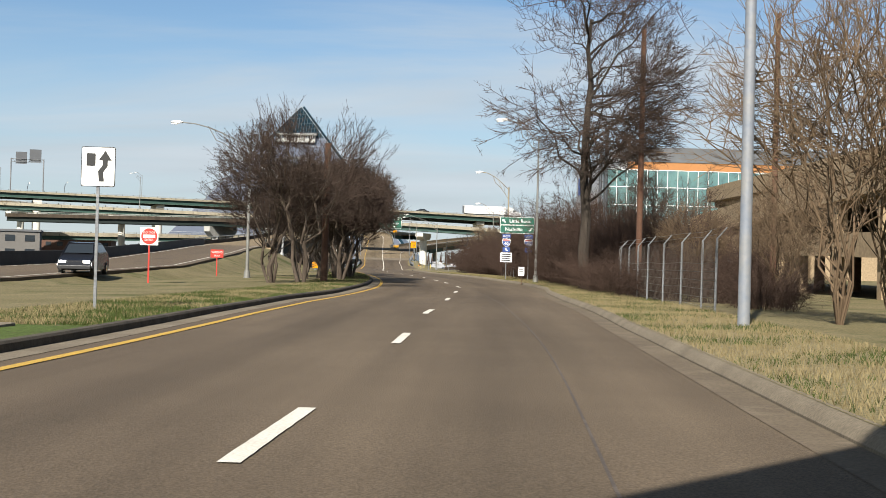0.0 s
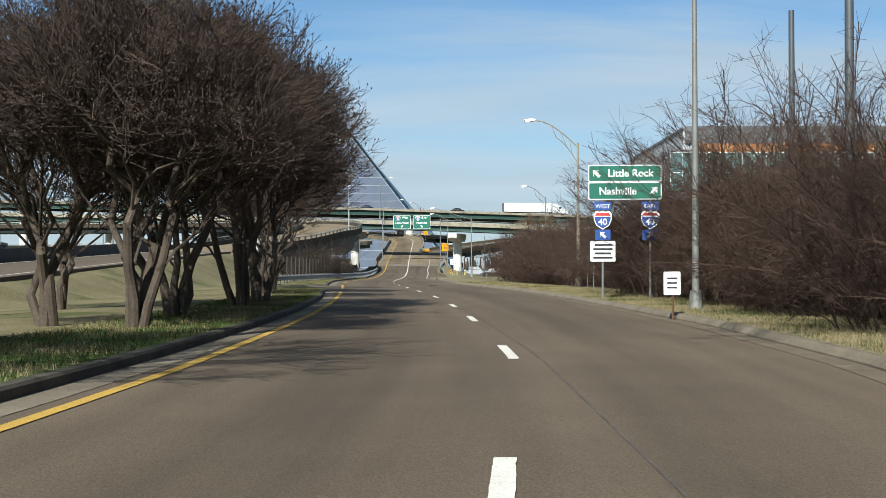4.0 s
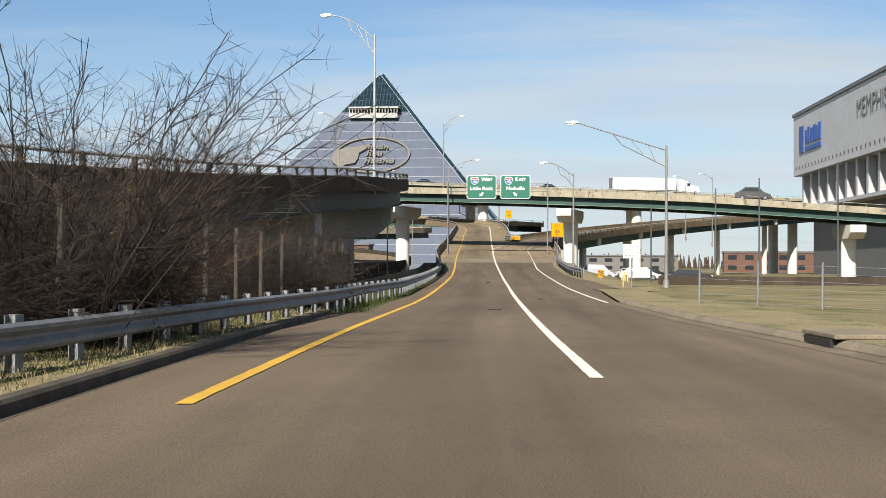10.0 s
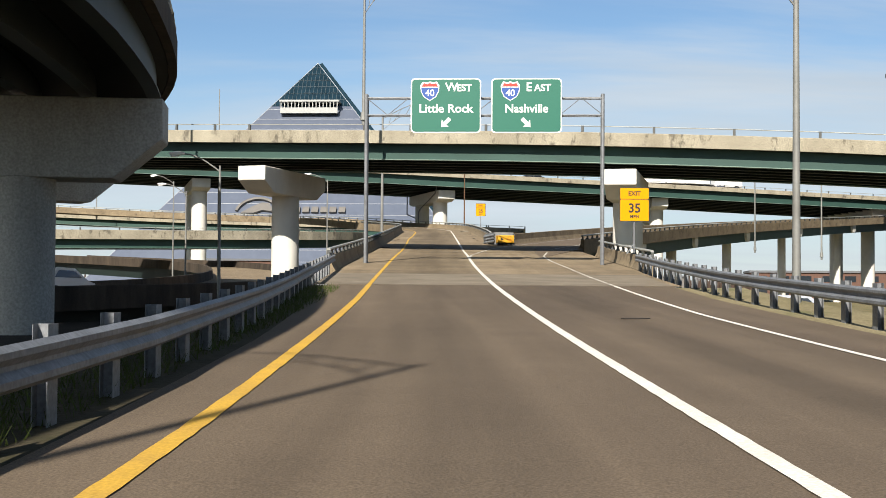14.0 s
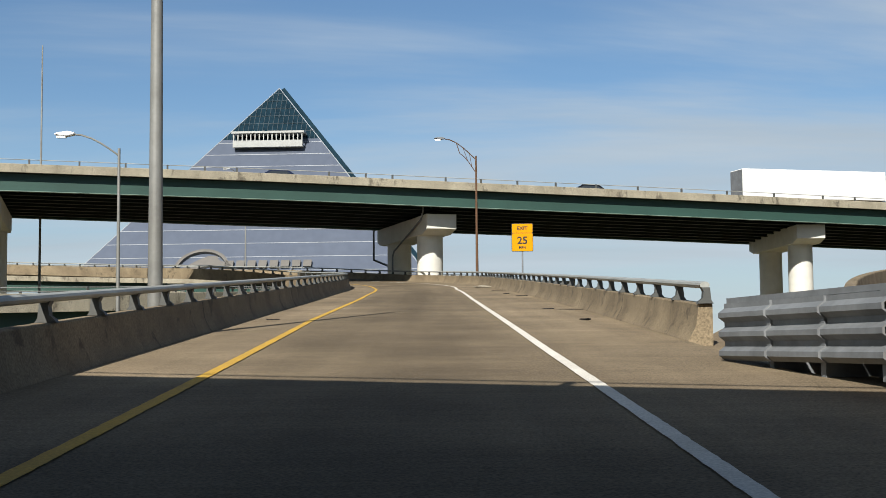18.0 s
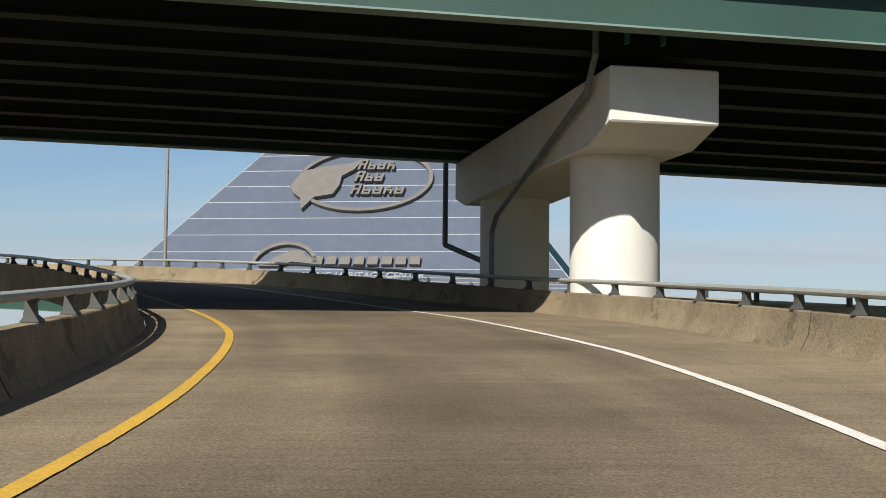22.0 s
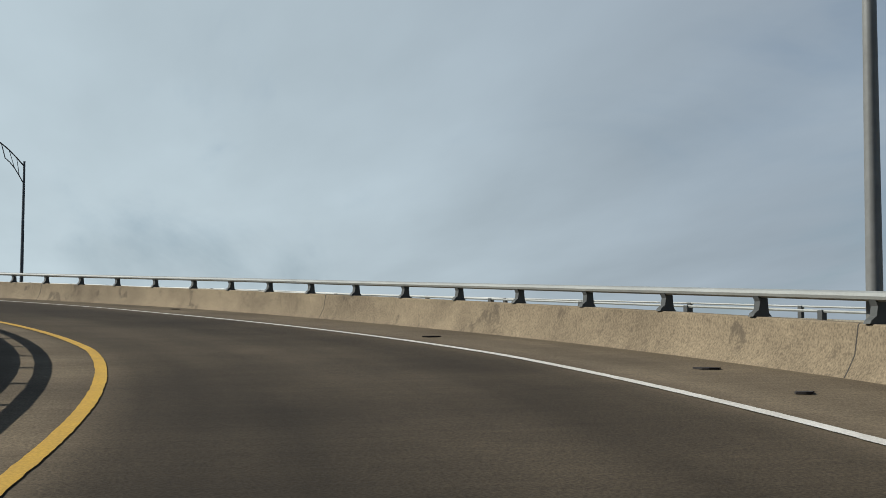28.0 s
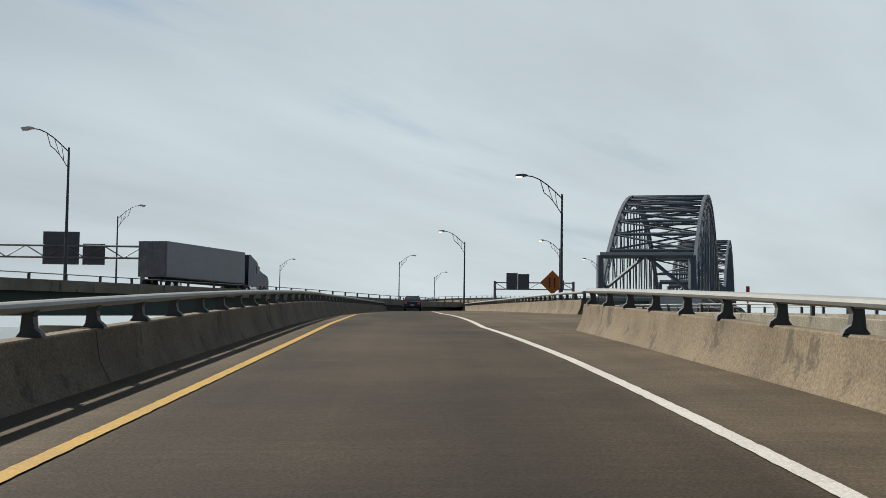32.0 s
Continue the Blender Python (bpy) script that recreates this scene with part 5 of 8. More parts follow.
# ---- poles, lamps and fences ----
POLETAN = surface("tan_pole_steel", (0.25, 0.215, 0.15), (0.17, 0.145, 0.10), 0.65, 0.2, scale=0.8, fine=14.0, bump=0.05, stain=0.7)
SIGNPALE = surface("pale_pole_steel", (0.32, 0.33, 0.33), (0.25, 0.25, 0.24), 0.5, 0.3, scale=0.8, fine=14.0, bump=0.02)
def pipe(pts, r, n=6):
    """One bent round bar through the points."""
    vs, fs = [], []
    for i, p in enumerate(pts):
        d = (pts[min(i + 1, len(pts) - 1)] - pts[max(i - 1, 0)]).normalized()
        x = d.cross(Vector((0.31, 0.95, 0.0)))
        x = x.normalized() if x.length > 0.1 else d.orthogonal().normalized()
        y = d.cross(x)
        for k in range(n):
            a = k * math.tau / n
            q = p + (x * math.cos(a) + y * math.sin(a)) * r
            vs.append((q.x, q.y, q.z))
    for i in range(len(pts) - 1):
        for k in range(n):
            k2 = (k + 1) % n
            fs.append((i * n + k, i * n + k2, (i + 1) * n + k2, (i + 1) * n + k))
    fs.append(tuple(range(n)))
    fs.append(tuple(reversed(range((len(pts) - 1) * n, len(pts) * n))))
    return vs, fs


def arm_points(reach, rise, straight):
    return [(-reach * f, 0, rise * (f if straight and f < 0.9 else math.sin(f * math.pi / 2))) for f in (0, 0.2, 0.4, 0.6, 0.8, 1.0)]


def street_lamp(at, height, arm_yaw, material, label, reach=3.2, rise=1.5, r=0.12, group="street lamps", truss=True, lit=False, straight=False):
    e = thing("street_lamp", at, arm_yaw, label, "street lamp", group)
    bm = bmesh.new()
    tube(bm, (0, 0, -0.3), (0, 0, height), r, r * 0.55, 14)
    part("pole", bm, material, e, "", True)
    bm = bmesh.new()
    tube(bm, (0, 0, 0), (0, 0, 0.5), r * 1.9, r * 1.5, 14)
    part("base", bm, material, e, "flared pole base", True)
    pts = [Vector(p) + Vector((0, 0, height - 0.3)) for p in arm_points(reach, rise, straight)]
    part("arm", pipe(pts, 0.038, 6), material, e, "curved bracket arm")
    if truss:
        low = [Vector((p.x * 0.62, 0, height - 1.35 + (p.z - height + 0.3) * 1.0 + 0.0)) for p in pts[:5]]
        part("arm_brace", pipe(low + [pts[3]], 0.03, 6), material, e, "lower brace of the arm")
        for k in (1, 2):
            part("arm_strut", pipe([low[k], pts[k]], 0.022, 5), material, e)
    bm = bmesh.new()
    h = pts[-1]
    prism(bm, [(h.x + 0.12, h.z + 0.06), (h.x - 0.2, h.z + 0.12), (h.x - 0.68, h.z + 0.05), (h.x - 0.72, h.z - 0.03), (h.x - 0.25, h.z - 0.1), (h.x + 0.1, h.z - 0.04)], -0.15, 0.15)
    bmesh.ops.bevel(bm, geom=bm.edges[:], offset=0.03, segments=2, affect='EDGES')
    hd = part("lamp_head", bm, SIGNWHITE if not lit else GALV, e, "cobra-head luminaire", True)
    bm = bmesh.new()
    box(bm, h.x - 0.62, h.x - 0.25, -0.11, 0.11, h.z - 0.15, h.z - 0.08)
    part("lens", bm, LAMPGLOW if lit else SIGNWHITE, hd, "lamp lens")
    return e


def plain_pole(name, at, height, r, material, label, lean=0.0, taper=0.7):
    e = thing(name, at, 0, label, "pole")
    bm = bmesh.new()
    tube(bm, (0, 0, -0.4), (lean, 0, height), r, r * taper, 12)
    part("shaft", bm, material, e, "", True)
    return e


def on_ground(x, y):
    u, zz, s = near_u(x, y)
    return (x, y, ground_z(x, y) if not (s < 211 and 0 < u - U_RKERB(s) < 3.4 or s < 117 and 0 < U_LKERB(s) - u < 3.2) else zz + 0.13)


e = plain_pole("utility_pole", on_ground(6.97, 26.65), 14.5, 0.135, surface("blue_grey_pole", (0.17, 0.195, 0.235), (0.24, 0.235, 0.22), 0.6, 0.2, scale=0.5, fine=8.0, stain=0.8, bump=0.05), "blotchy grey steel utility pole standing in the verge grass")
e = plain_pole("utility_pole", on_ground(-4.45, 68.0), 7.3, 0.19, WOODPOLE, "brown timber pole without wires on the median", 0.05, 0.85)
plain_pole("utility_pole", on_ground(13.4, 88.6), 11.0, 0.17, POLEDARK, "dark steel pole rising out of the shrubs")
plain_pole("utility_pole", on_ground(14.6, 99.4), 10.8, 0.15, POLEDARK, "dark steel pole rising out of the shrubs")
plain_pole("utility_pole", on_ground(11.3, 63.4), 13.0, 0.17, WOODPOLE, "brown timber pole among the shrubs")
plain_pole("utility_pole", on_ground(17.0, 60.0), 13.5, 0.16, WOODPOLE, "brown timber pole among the shrubs")
plain_pole("mast", (-48, 471, -0.6), 35.0, 0.16, POLEGREY, "thin tall mast beyond the overpass", 0.0, 0.4)
plain_pole("utility_pole", on_ground(18.5, 33.0), 13.5, 0.14, POLEDARK, "dark pole behind the tall shrubs")
street_lamp(on_ground(8.45, 86.0), 9.7, 0, POLEGREY, "weathered street lamp beside the small white sign", r=0.10, reach=2.2, rise=1.4)
street_lamp(on_ground(12.9, 199.5), 9.6, 0, POLEGREY, "grey street lamp with a trussed arm behind the shrubs", reach=2.2, rise=1.5)
street_lamp(on_ground(10.4, 137.0), 9.5, 0, POLETAN, "tan street lamp on a flared base", r=0.13, reach=2.9, rise=1.8)
street_lamp(on_ground(-10.7, 85.9), 8.9, 0, POLEGREY, "pale street lamp in the median grass", reach=4.6, rise=1.6)
street_lamp(on_ground(-34, 100), 9.0, 0, POLEGREY, "pale street lamp beside the curving side ramp", reach=4.0, rise=1.6)
street_lamp((-13.7, 251.5, 6.3), 10.5, 0, SIGNPALE, "pale street lamp bracketed to the flyover parapet", r=0.11, reach=3.0, rise=1.6)
big = street_lamp(on_ground(-18.3, 186.2), 10.4, 0, SIGNPALE, "tall leaning street lamp by the abutment", r=0.17, reach=3.4, rise=2.3)
big.matrix_basis = big.matrix_basis @ Matrix.Rotation(radians(4.0), 4, "Y")
street_lamp((5.2, 246.5, -0.1), 8.9, 0, POLEGREY, "grey street lamp with a long straight two-bar arm", reach=5.6, rise=1.75, straight=True)
street_lamp((1.55, 290.6, 0.5), 9.75, 0, POLEGREY, "grey street lamp with a curved trussed arm outside the guard rail", reach=2.6, rise=1.3)
street_lamp(tuple(spot(445.5, 7.15, -0.6)), 10.6, heading(445), RUST, "rust-brown street lamp with a lit head outside the barrier", reach=2.6, rise=1.6, lit=True)
street_lamp(tuple(spot(371.5, -5.15, -0.6)), 12.0, heading(371) + 168, POLEGREY, "tall grey street lamp outside the barrier", r=0.15, reach=4.4)
street_lamp((-140.9, 583.5, -0.6), 33.0, 40, POLEGREY, "very tall slim mast lamp with a bright head", reach=0.8, rise=0.5, r=0.26, truss=False, lit=True)
for x, y, z, hh, yw, lit in ((-32.5, 495.9, 11.9, 12.5, 40, False), (-80.9, 515.0, 15.0, 10.0, 90, False), (-131.7, 494.9, 17.8, 8.9, 128, True)):
    street_lamp((x, y, z), hh, yw, POLEDARK if x < -100 else POLEGREY, "dark street lamp with a lit head outside the barrier", reach=2.2, rise=1.5, lit=lit, r=0.11)
for x, y, z in ((-147.2, 500.0, 17.5), (-200.3, 456.8, 19.0), (-252.7, 418.6, 20.0), (-297, 409, 22.0), (-346, 393, 22.0)):
    street_lamp((x, y, z), 9.0, 120, POLEDARK, "slim dark street lamp on the bridge approach", reach=2.4, rise=1.5, lit=True)
for x, y, yw in ((-181, 431.5, 120), (-227, 389, 300), (-326, 333, 300), (-322, 364, 300), (-386, 332, 300)):
    street_lamp((x, y, 21.2 if x > -200 else 21.9), 9.0, yw, POLEDARK, "slim dark street lamp on the main deck", reach=2.4, rise=1.5)
for x, y, z, yw in ((-62, 448, 20.5, 200), (-95, 459, 20.7, 30), (-140, 444, 21.3, 20)):
    street_lamp((x, y, z), 8.6, yw, POLEGREY, "grey street lamp on the overpass parapet", reach=2.2, rise=1.3)
for x, y, z, yw in ((-28.0, 340.5, 12.8, 10), (-13.6, 339.4, 12.2, 170), (-75, 360, 14.6, 10), (-130, 379, 16, 10)):
    street_lamp((x, y, z), 8.2, yw, POLEGREY, "grey street lamp on the near overpass", reach=2.2, rise=1.3)
for x, y, z, hh in ((-22.4, 401, 0, 13.5), (-39, 398, 0, 13), (-19.5, 322, 0, 7.6), (-32, 372, 0, 10), (31.0, 395, 5.0, 12.0), (30, 422, 6.5, 12)):
    street_lamp((x, y, z), hh, 0, POLEGREY, "slender grey street lamp among the viaducts", reach=1.9, rise=0.9, truss=False, r=0.1)


for x, y, hh in ((12.1, 271, 7.9), (15.8, 272, 8.8), (21.9, 271, 9.9), (8.2, 283, 7.2), (30.5, 276, 9.0)):
    plain_pole("slim_pole", (x, y, -0.3), hh, 0.085, POLEDARK, "slim dark pole standing beyond the grass lot")
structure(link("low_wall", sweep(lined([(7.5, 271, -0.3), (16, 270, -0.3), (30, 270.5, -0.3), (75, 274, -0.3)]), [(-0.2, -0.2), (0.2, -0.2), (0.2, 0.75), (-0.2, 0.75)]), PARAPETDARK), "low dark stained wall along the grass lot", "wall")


def guard_rail(name, a, b, ufun, side, label, every=1.905, up=0.0, double=False):
    """A W-beam rail on steel posts, keyed to the road's axis."""
    ob = structure(link(name, sweep(along(a, b, ufun, 1.5, up), [(x * side, z) for x, z in ((0.0, 0.42), (-0.055, 0.46), (-0.055, 0.51), (0.0, 0.565), (0.0, 0.60), (-0.055, 0.655), (-0.055, 0.70), (0.0, 0.74), (0.02, 0.73), (-0.03, 0.69), (-0.03, 0.66), (0.02, 0.60), (0.02, 0.56), (-0.03, 0.50), (-0.03, 0.465), (0.02, 0.425))]), GALV), label, "guard rail")
    me = None
    for s in steps(a + 0.3, b - 0.2, every):
        p, r = axis(s)
        q = p + r * (ufun(s) + 0.16 * side) + Vector((0, 0, up))
        if me is None:
            po = part("post", boxes((-0.13, 0.13, -0.06, -0.052, -0.5, 0.81), (-0.13, 0.13, 0.052, 0.06, -0.5, 0.81), (-0.012, 0.012, -0.052, 0.052, -0.5, 0.81)), GALV, ob, "weathered steel post")
            me = po.data
        else:
            po = new("post", me)
            po.parent = ob
        po.matrix_basis = Matrix.Translation(q) @ Matrix.Rotation(math.atan2(r.y, r.x) + math.pi / 2, 4, 'Z')
    return ob


guard_rail("guard_rail_left", 137.5, 313, U_LRAIL, -1, "galvanised guard rail on steel posts with a weathered top", up=-0.06)
guard_rail("guard_rail_right", 259.5, 314, U_RGUARD, 1, "galvanised guard rail on dark posts curving to the barrier")


def hazard_marker(at, yaw, w, h, z0, flip):
    e = thing("hazard_marker", at, yaw, "yellow and black striped hazard marker at the rail end", "road sign", "hazard markers")
    part("panel", boxes((-w / 2, w / 2, -0.01, 0.01, z0, z0 + h), bevel=0.004), SIGNYELLOW, e)
    for k in range(3):
        bm = bmesh.new()
        o = z0 + h * (k + 0.15) / 3
        prism(bm, [(-w / 2, o), (-w / 2, o + h * 0.16), (w / 2, min(o + h * 0.16 + w * 0.5, z0 + h)), (w / 2, min(o + w * 0.5, z0 + h - 0.005))] if flip else [(w / 2, o), (w / 2, o + h * 0.16), (-w / 2, min(o + h * 0.16 + w * 0.5, z0 + h)), (-w / 2, min(o + w * 0.5, z0 + h - 0.005))], -0.016, -0.012)
        part("stripe", bm, SIGNBLACK, e, "black stripe")
    part("stub_post", boxes((-0.05, 0.05, 0.012, 0.08, -0.4, z0 + h * 0.7)), GALV, e)


hazard_marker(on_ground(-9.95, 137.3), 0, 0.6, 0.62, 0.25, True)
hazard_marker((2.1, 260.3, 0.2), 0, 0.42, 0.52, 0.22, False)


def chain_fence(name, pts, height, every, label, post=0.035, mat=GALV, arms=True, wires=8, net=False):
    e = new(name)
    tagged(e, label, "fence")
    P = [Vector(p) for p in pts]
    acc = 0.0
    tops = []
    for a, b in zip(P, P[1:]):
        n = max(1, int((b - a).length / every))
        for i in range(n):
            q = a.lerp(b, i / n)
            bm = bmesh.new()
            tube(bm, (0, 0, -0.4), (0.02, 0, height), post, post, 8)
            if arms:
                tube(bm, (0, 0, height), (0.28, 0, height + 0.34), post * 0.7, post * 0.5, 6)
            po = part("post", bm, mat, e)
            po.matrix_basis = Matrix.Translation(q) @ Matrix.Rotation(0.3 * math.sin(q.y), 4, 'Z')
            tops.append(q)
    for w in range(wires):
        z = height * (w + 0.5) / wires if not arms or w < wires - 2 else height + 0.15 * (w - wires + 3)
        part("wire", pipe([a + Vector((0, 0, z - 0.03 * (i % 2))) for i, a in enumerate(tops)], 0.006, 3), mat, e)
    if net:
        t = Twigs()
        for a, b in zip(tops, tops[1:]):
            L = (b - a).length
            n = int(L / 0.22)
            for i in range(n):
                f = i / n
                for sg in (1, -1):
                    lo = a.lerp(b, f)
                    hi = a.lerp(b, min(max(f + sg * height / L * 0.55, 0), 1))
                    t.stick(lo + Vector((0, 0, 0.05)), hi + Vector((0, 0, height)), 0.003, 0.003, 3)
        part("mesh_wire", t.data(), surface("rusty_mesh", (0.073, 0.063, 0.053), (0.046, 0.04, 0.033), 0.8, 0.2, scale=1.0, fine=10.0, bump=0.0), e, "sagging chain-link mesh")
    return e


chain_fence("chain_fence", [on_ground(8.45, 35.4), on_ground(8.7, 38.2), on_ground(8.75, 47.2), on_ground(9.2, 56), on_ground(10.2, 63)], 2.0, 2.9, "rusty chain-link fence with angled barbed-wire arms", net=True)
chain_fence("chain_fence", [on_ground(10.4, 128), on_ground(10.2, 160)], 1.9, 3.0, "old chain-link fence along the thicket", arms=False)
chain_fence("chain_fence", [on_ground(16, 214), on_ground(19, 228), on_ground(28, 252), on_ground(48, 262)], 2.1, 2.6, "chain-link fence round the grass lot")
chain_fence("chain_fence", [on_ground(1.6, 207.5), on_ground(4.6, 203.5), on_ground(9.4, 198)], 1.4, 2.0, "low chain-link fence at the edge of the grass lot", arms=False, wires=6)
chain_fence("timber_fence", [tuple(spot(s, U_LRAIL(s) - 0.95, 0.0)) for s in (150, 163, 176, 189, 202, 211.5)], 2.1, 2.3, "tall old fence with rough grey-brown posts beside the guard rail", 0.05, surface("weathered_post_timber", (0.055, 0.045, 0.034), (0.03, 0.025, 0.019), 0.9, scale=0.5, fine=18.0, stretch=(3, 3, 0.2), stain=0.8), False, 5)
BOARD = surface("dark_brown_board", (0.030, 0.019, 0.014), (0.016, 0.011, 0.009), 0.9, scale=0.6, fine=14.0, bump=0.2, stain=0.8, stretch=(3, 3, 0.2), spec=0.15, vary=0.35)
bf = new("board_fence")
tagged(bf, "dark brown weathered board fence behind the guard rail", "fence")
pm = None
for k in range(28):
    p = spot(203.5 + k * 0.29, U_LRAIL(207) - 0.82 + 0.02 * math.sin(k * 2.7), 0.0)
    if pm is None:
        plank = part("plank", boxes((-0.013, 0.013, -0.14, 0.14, -0.4, 1.75), bevel=0.006), BOARD, bf)
        pm = plank.data
    else:
        plank = new("plank", pm)
        plank.parent = bf
    plank.matrix_basis = Matrix.Translation(p) @ Matrix.Rotation(0.02 * math.sin(k * 5.1), 4, 'X') @ Matrix.Diagonal((1, 1, 1.0 + 0.03 * math.sin(k * 3.3), 1))
for z in (0.5, 1.4):
    part("rail", tubes((spot(203.4, U_LRAIL(207) - 0.88, z), spot(211.5, U_LRAIL(207) - 0.88, z), 0.04), n=4), BOARD, bf, "fence rail")
BOLLARD = surface("faded_yellow_plastic", (0.52, 0.42, 0.13), (0.4, 0.31, 0.1), 0.6, scale=0.4, fine=10.0, bump=0.0)
for bx, by in [(4.6 - 0.06 * k, 272 - 2.0 * k) for k in range(6)] + [(3.1 - 0.2 * k, 252.7 - 2.2 * k) for k in range(6)]:
    e = thing("bollard", on_ground(bx, by), 0, "slim yellow plastic bollard in the grass", "bollard", "yellow bollards")
    bm = bmesh.new()
    tube(bm, (0, 0, -0.1), (0, 0, 0.88), 0.03, 0.027, 10)
    part("post", bm, BOLLARD, e, "", True)
    bm = bmesh.new()
    tube(bm, (0, 0, 0.74), (0, 0, 0.79), 0.033, 0.033, 10)
    part("reflective_band", bm, SIGNWHITE, e)


# ---- signs ----
def letters(text, size, material, parent, x, z, y=-0.02, align='CENTER', squeeze=1.0, bold=0.0):
    cu = bpy.data.curves.new("lettering", 'FONT')
    cu.body, cu.size, cu.align_x, cu.extrude, cu.offset = text, size, align, 0.002, bold
    ob0 = bpy.data.objects.new("lettering", cu)
    scene.collection.objects.link(ob0)
    dg = bpy.context.evaluated_depsgraph_get()
    me = bpy.data.meshes.new_from_object(ob0.evaluated_get(dg))
    bpy.data.objects.remove(ob0)
    bpy.data.curves.remove(cu)
    me.materials.clear()
    me.materials.append(material)
    ob = new("lettering", me)
    ob.parent = parent
    ob.matrix_basis = Matrix.Translation((x, y, z)) @ Matrix.Rotation(math.pi / 2, 4, 'X') @ Matrix.Diagonal((squeeze, 1, 1, 1))
    return ob


def plate(name, parent, x0, x1, z0, z1, material, y=0.0, t=0.02, r=0.06, label=""):
    bm = bmesh.new()
    pts = []
    for cx, cz, a0 in ((x1 - r, z1 - r, 0), (x0 + r, z1 - r, 90), (x0 + r, z0 + r, 180), (x1 - r, z0 + r, 270)):
        for k in range(4):
            a = radians(a0 + k * 30)
            pts.append((cx + r * math.cos(a), cz + r * math.sin(a)))
    prism(bm, pts, y, y + t)
    return part(name, bm, material, parent, label)


def arrow(parent, cx, cz, size, turn, material, y=-0.016):
    c, s = math.cos(radians(turn)), math.sin(radians(turn))
    pts = [(0, 0.5), (0.42, 0.02), (0.16, 0.10), (0.16, -0.5), (-0.16, -0.5), (-0.16, 0.10), (-0.42, 0.02)]
    bm = bmesh.new()
    prism(bm, [(cx + size * (x * c - z * s), cz + size * (x * s + z * c)) for x, z in pts], y, y + 0.004)
    return part("arrow", bm, material, parent, "white arrow")


def shield(parent, cx, cz, w, y=-0.018):
    out = [(-0.5, 0.30), (-0.36, 0.5), (-0.18, 0.44), (0, 0.5), (0.18, 0.44), (0.36, 0.5), (0.5, 0.30), (0.47, -0.02), (0.34, -0.3), (0, -0.52), (-0.34, -0.3), (-0.47, -0.02)]
    bm = bmesh.new()
    prism(bm, [(cx + x * w * 1.08, cz + z * w * 1.08) for x, z in out], y, y + 0.004)
    b = part("shield", bm, SIGNWHITE, parent, "white-edged route shield")
    bm = bmesh.new()
    prism(bm, [(cx + x * w * 0.97, cz + min(z, 0.2) * w * 0.97) for x, z in out], y - 0.005, y - 0.002)
    part("shield_field", bm, SIGNBLUE, b)
    bm = bmesh.new()
    prism(bm, [(cx + x * w * 0.95, cz + z * w * 0.95) for x, z in [(-0.49, 0.26), (-0.36, 0.47), (-0.18, 0.42), (0, 0.47), (0.18, 0.42), (0.36, 0.47), (0.49, 0.26)]], y - 0.005, y - 0.002)
    part("shield_crown", bm, SIGNRED, b)
    t = letters("40", w * 0.52, SIGNWHITE, b, cx, cz - w * 0.28, y - 0.008, bold=0.006)
    return b


# overhead sign gantry across the ramp
GY = 323.7
gan = thing("sign_gantry", (-12.2, GY, 2.9), -2.0, "overhead steel truss with two green direction signs", "sign gantry")
for x in (0.0, 12.2):
    for dy in (-0.22, 0.22):
        bm = bmesh.new()
        tube(bm, (x, dy, -1.5), (x, dy, 8.6), 0.09, 0.09, 10)
        part("post", bm, GALV, gan, "grey steel post", True)
    bm = bmesh.new()
    for k in range(6):
        tube(bm, (x, -0.22, k * 1.4), (x, 0.22, k * 1.4 + 0.7), 0.025, 0.025, 5)
    part("lacing", bm, GALV, gan)
for z in (7.5, 8.4):
    for dy in (-0.22, 0.22):
        part("chord", tubes(((0, dy, z), (12.2, dy, z), 0.04)), GALV, gan, "truss chord")
for k in range(11):
    a = k * 12.2 / 11
    part("diagonal", tubes(((a, -0.22, 7.5 if k % 2 else 8.4), (a + 12.2 / 11, -0.22, 8.4 if k % 2 else 7.5), 0.022), n=5), GALV, gan)
for x0, way, place, turn in ((2.32, "WEST", "Little Rock", 135), (6.47, "EAST", "Nashville", 225)):
    p = plate("sign_panel", gan, x0, x0 + 3.62, 6.56, 9.38, SIGNWHITE, -0.42, 0.03, 0.2, "green direction sign with a white border")
    plate("green_field", p, x0 + 0.06, x0 + 3.56, 6.62, 9.32, SIGNGREEN, -0.432, 0.008, 0.17)
    shield(p, x0 + 0.98, 8.72, 0.92, -0.44)
    letters(way[0], 0.62, SIGNWHITE, p, x0 + 1.78, 8.72, -0.44, 'LEFT', 1.0, 0.012)
    letters(way[1:], 0.5, SIGNWHITE, p, x0 + (2.36 if way == "WEST" else 2.2), 8.72, -0.44, 'LEFT', 1.0, 0.012)
    letters(place, 0.60, SIGNWHITE, p, x0 + 1.81, 7.62, -0.44, 'CENTER', 1.02 if place == "Nashville" else 1.05, 0.012)
    arrow(p, x0 + 1.8, 7.08, 0.62, turn, SIGNWHITE, -0.44)


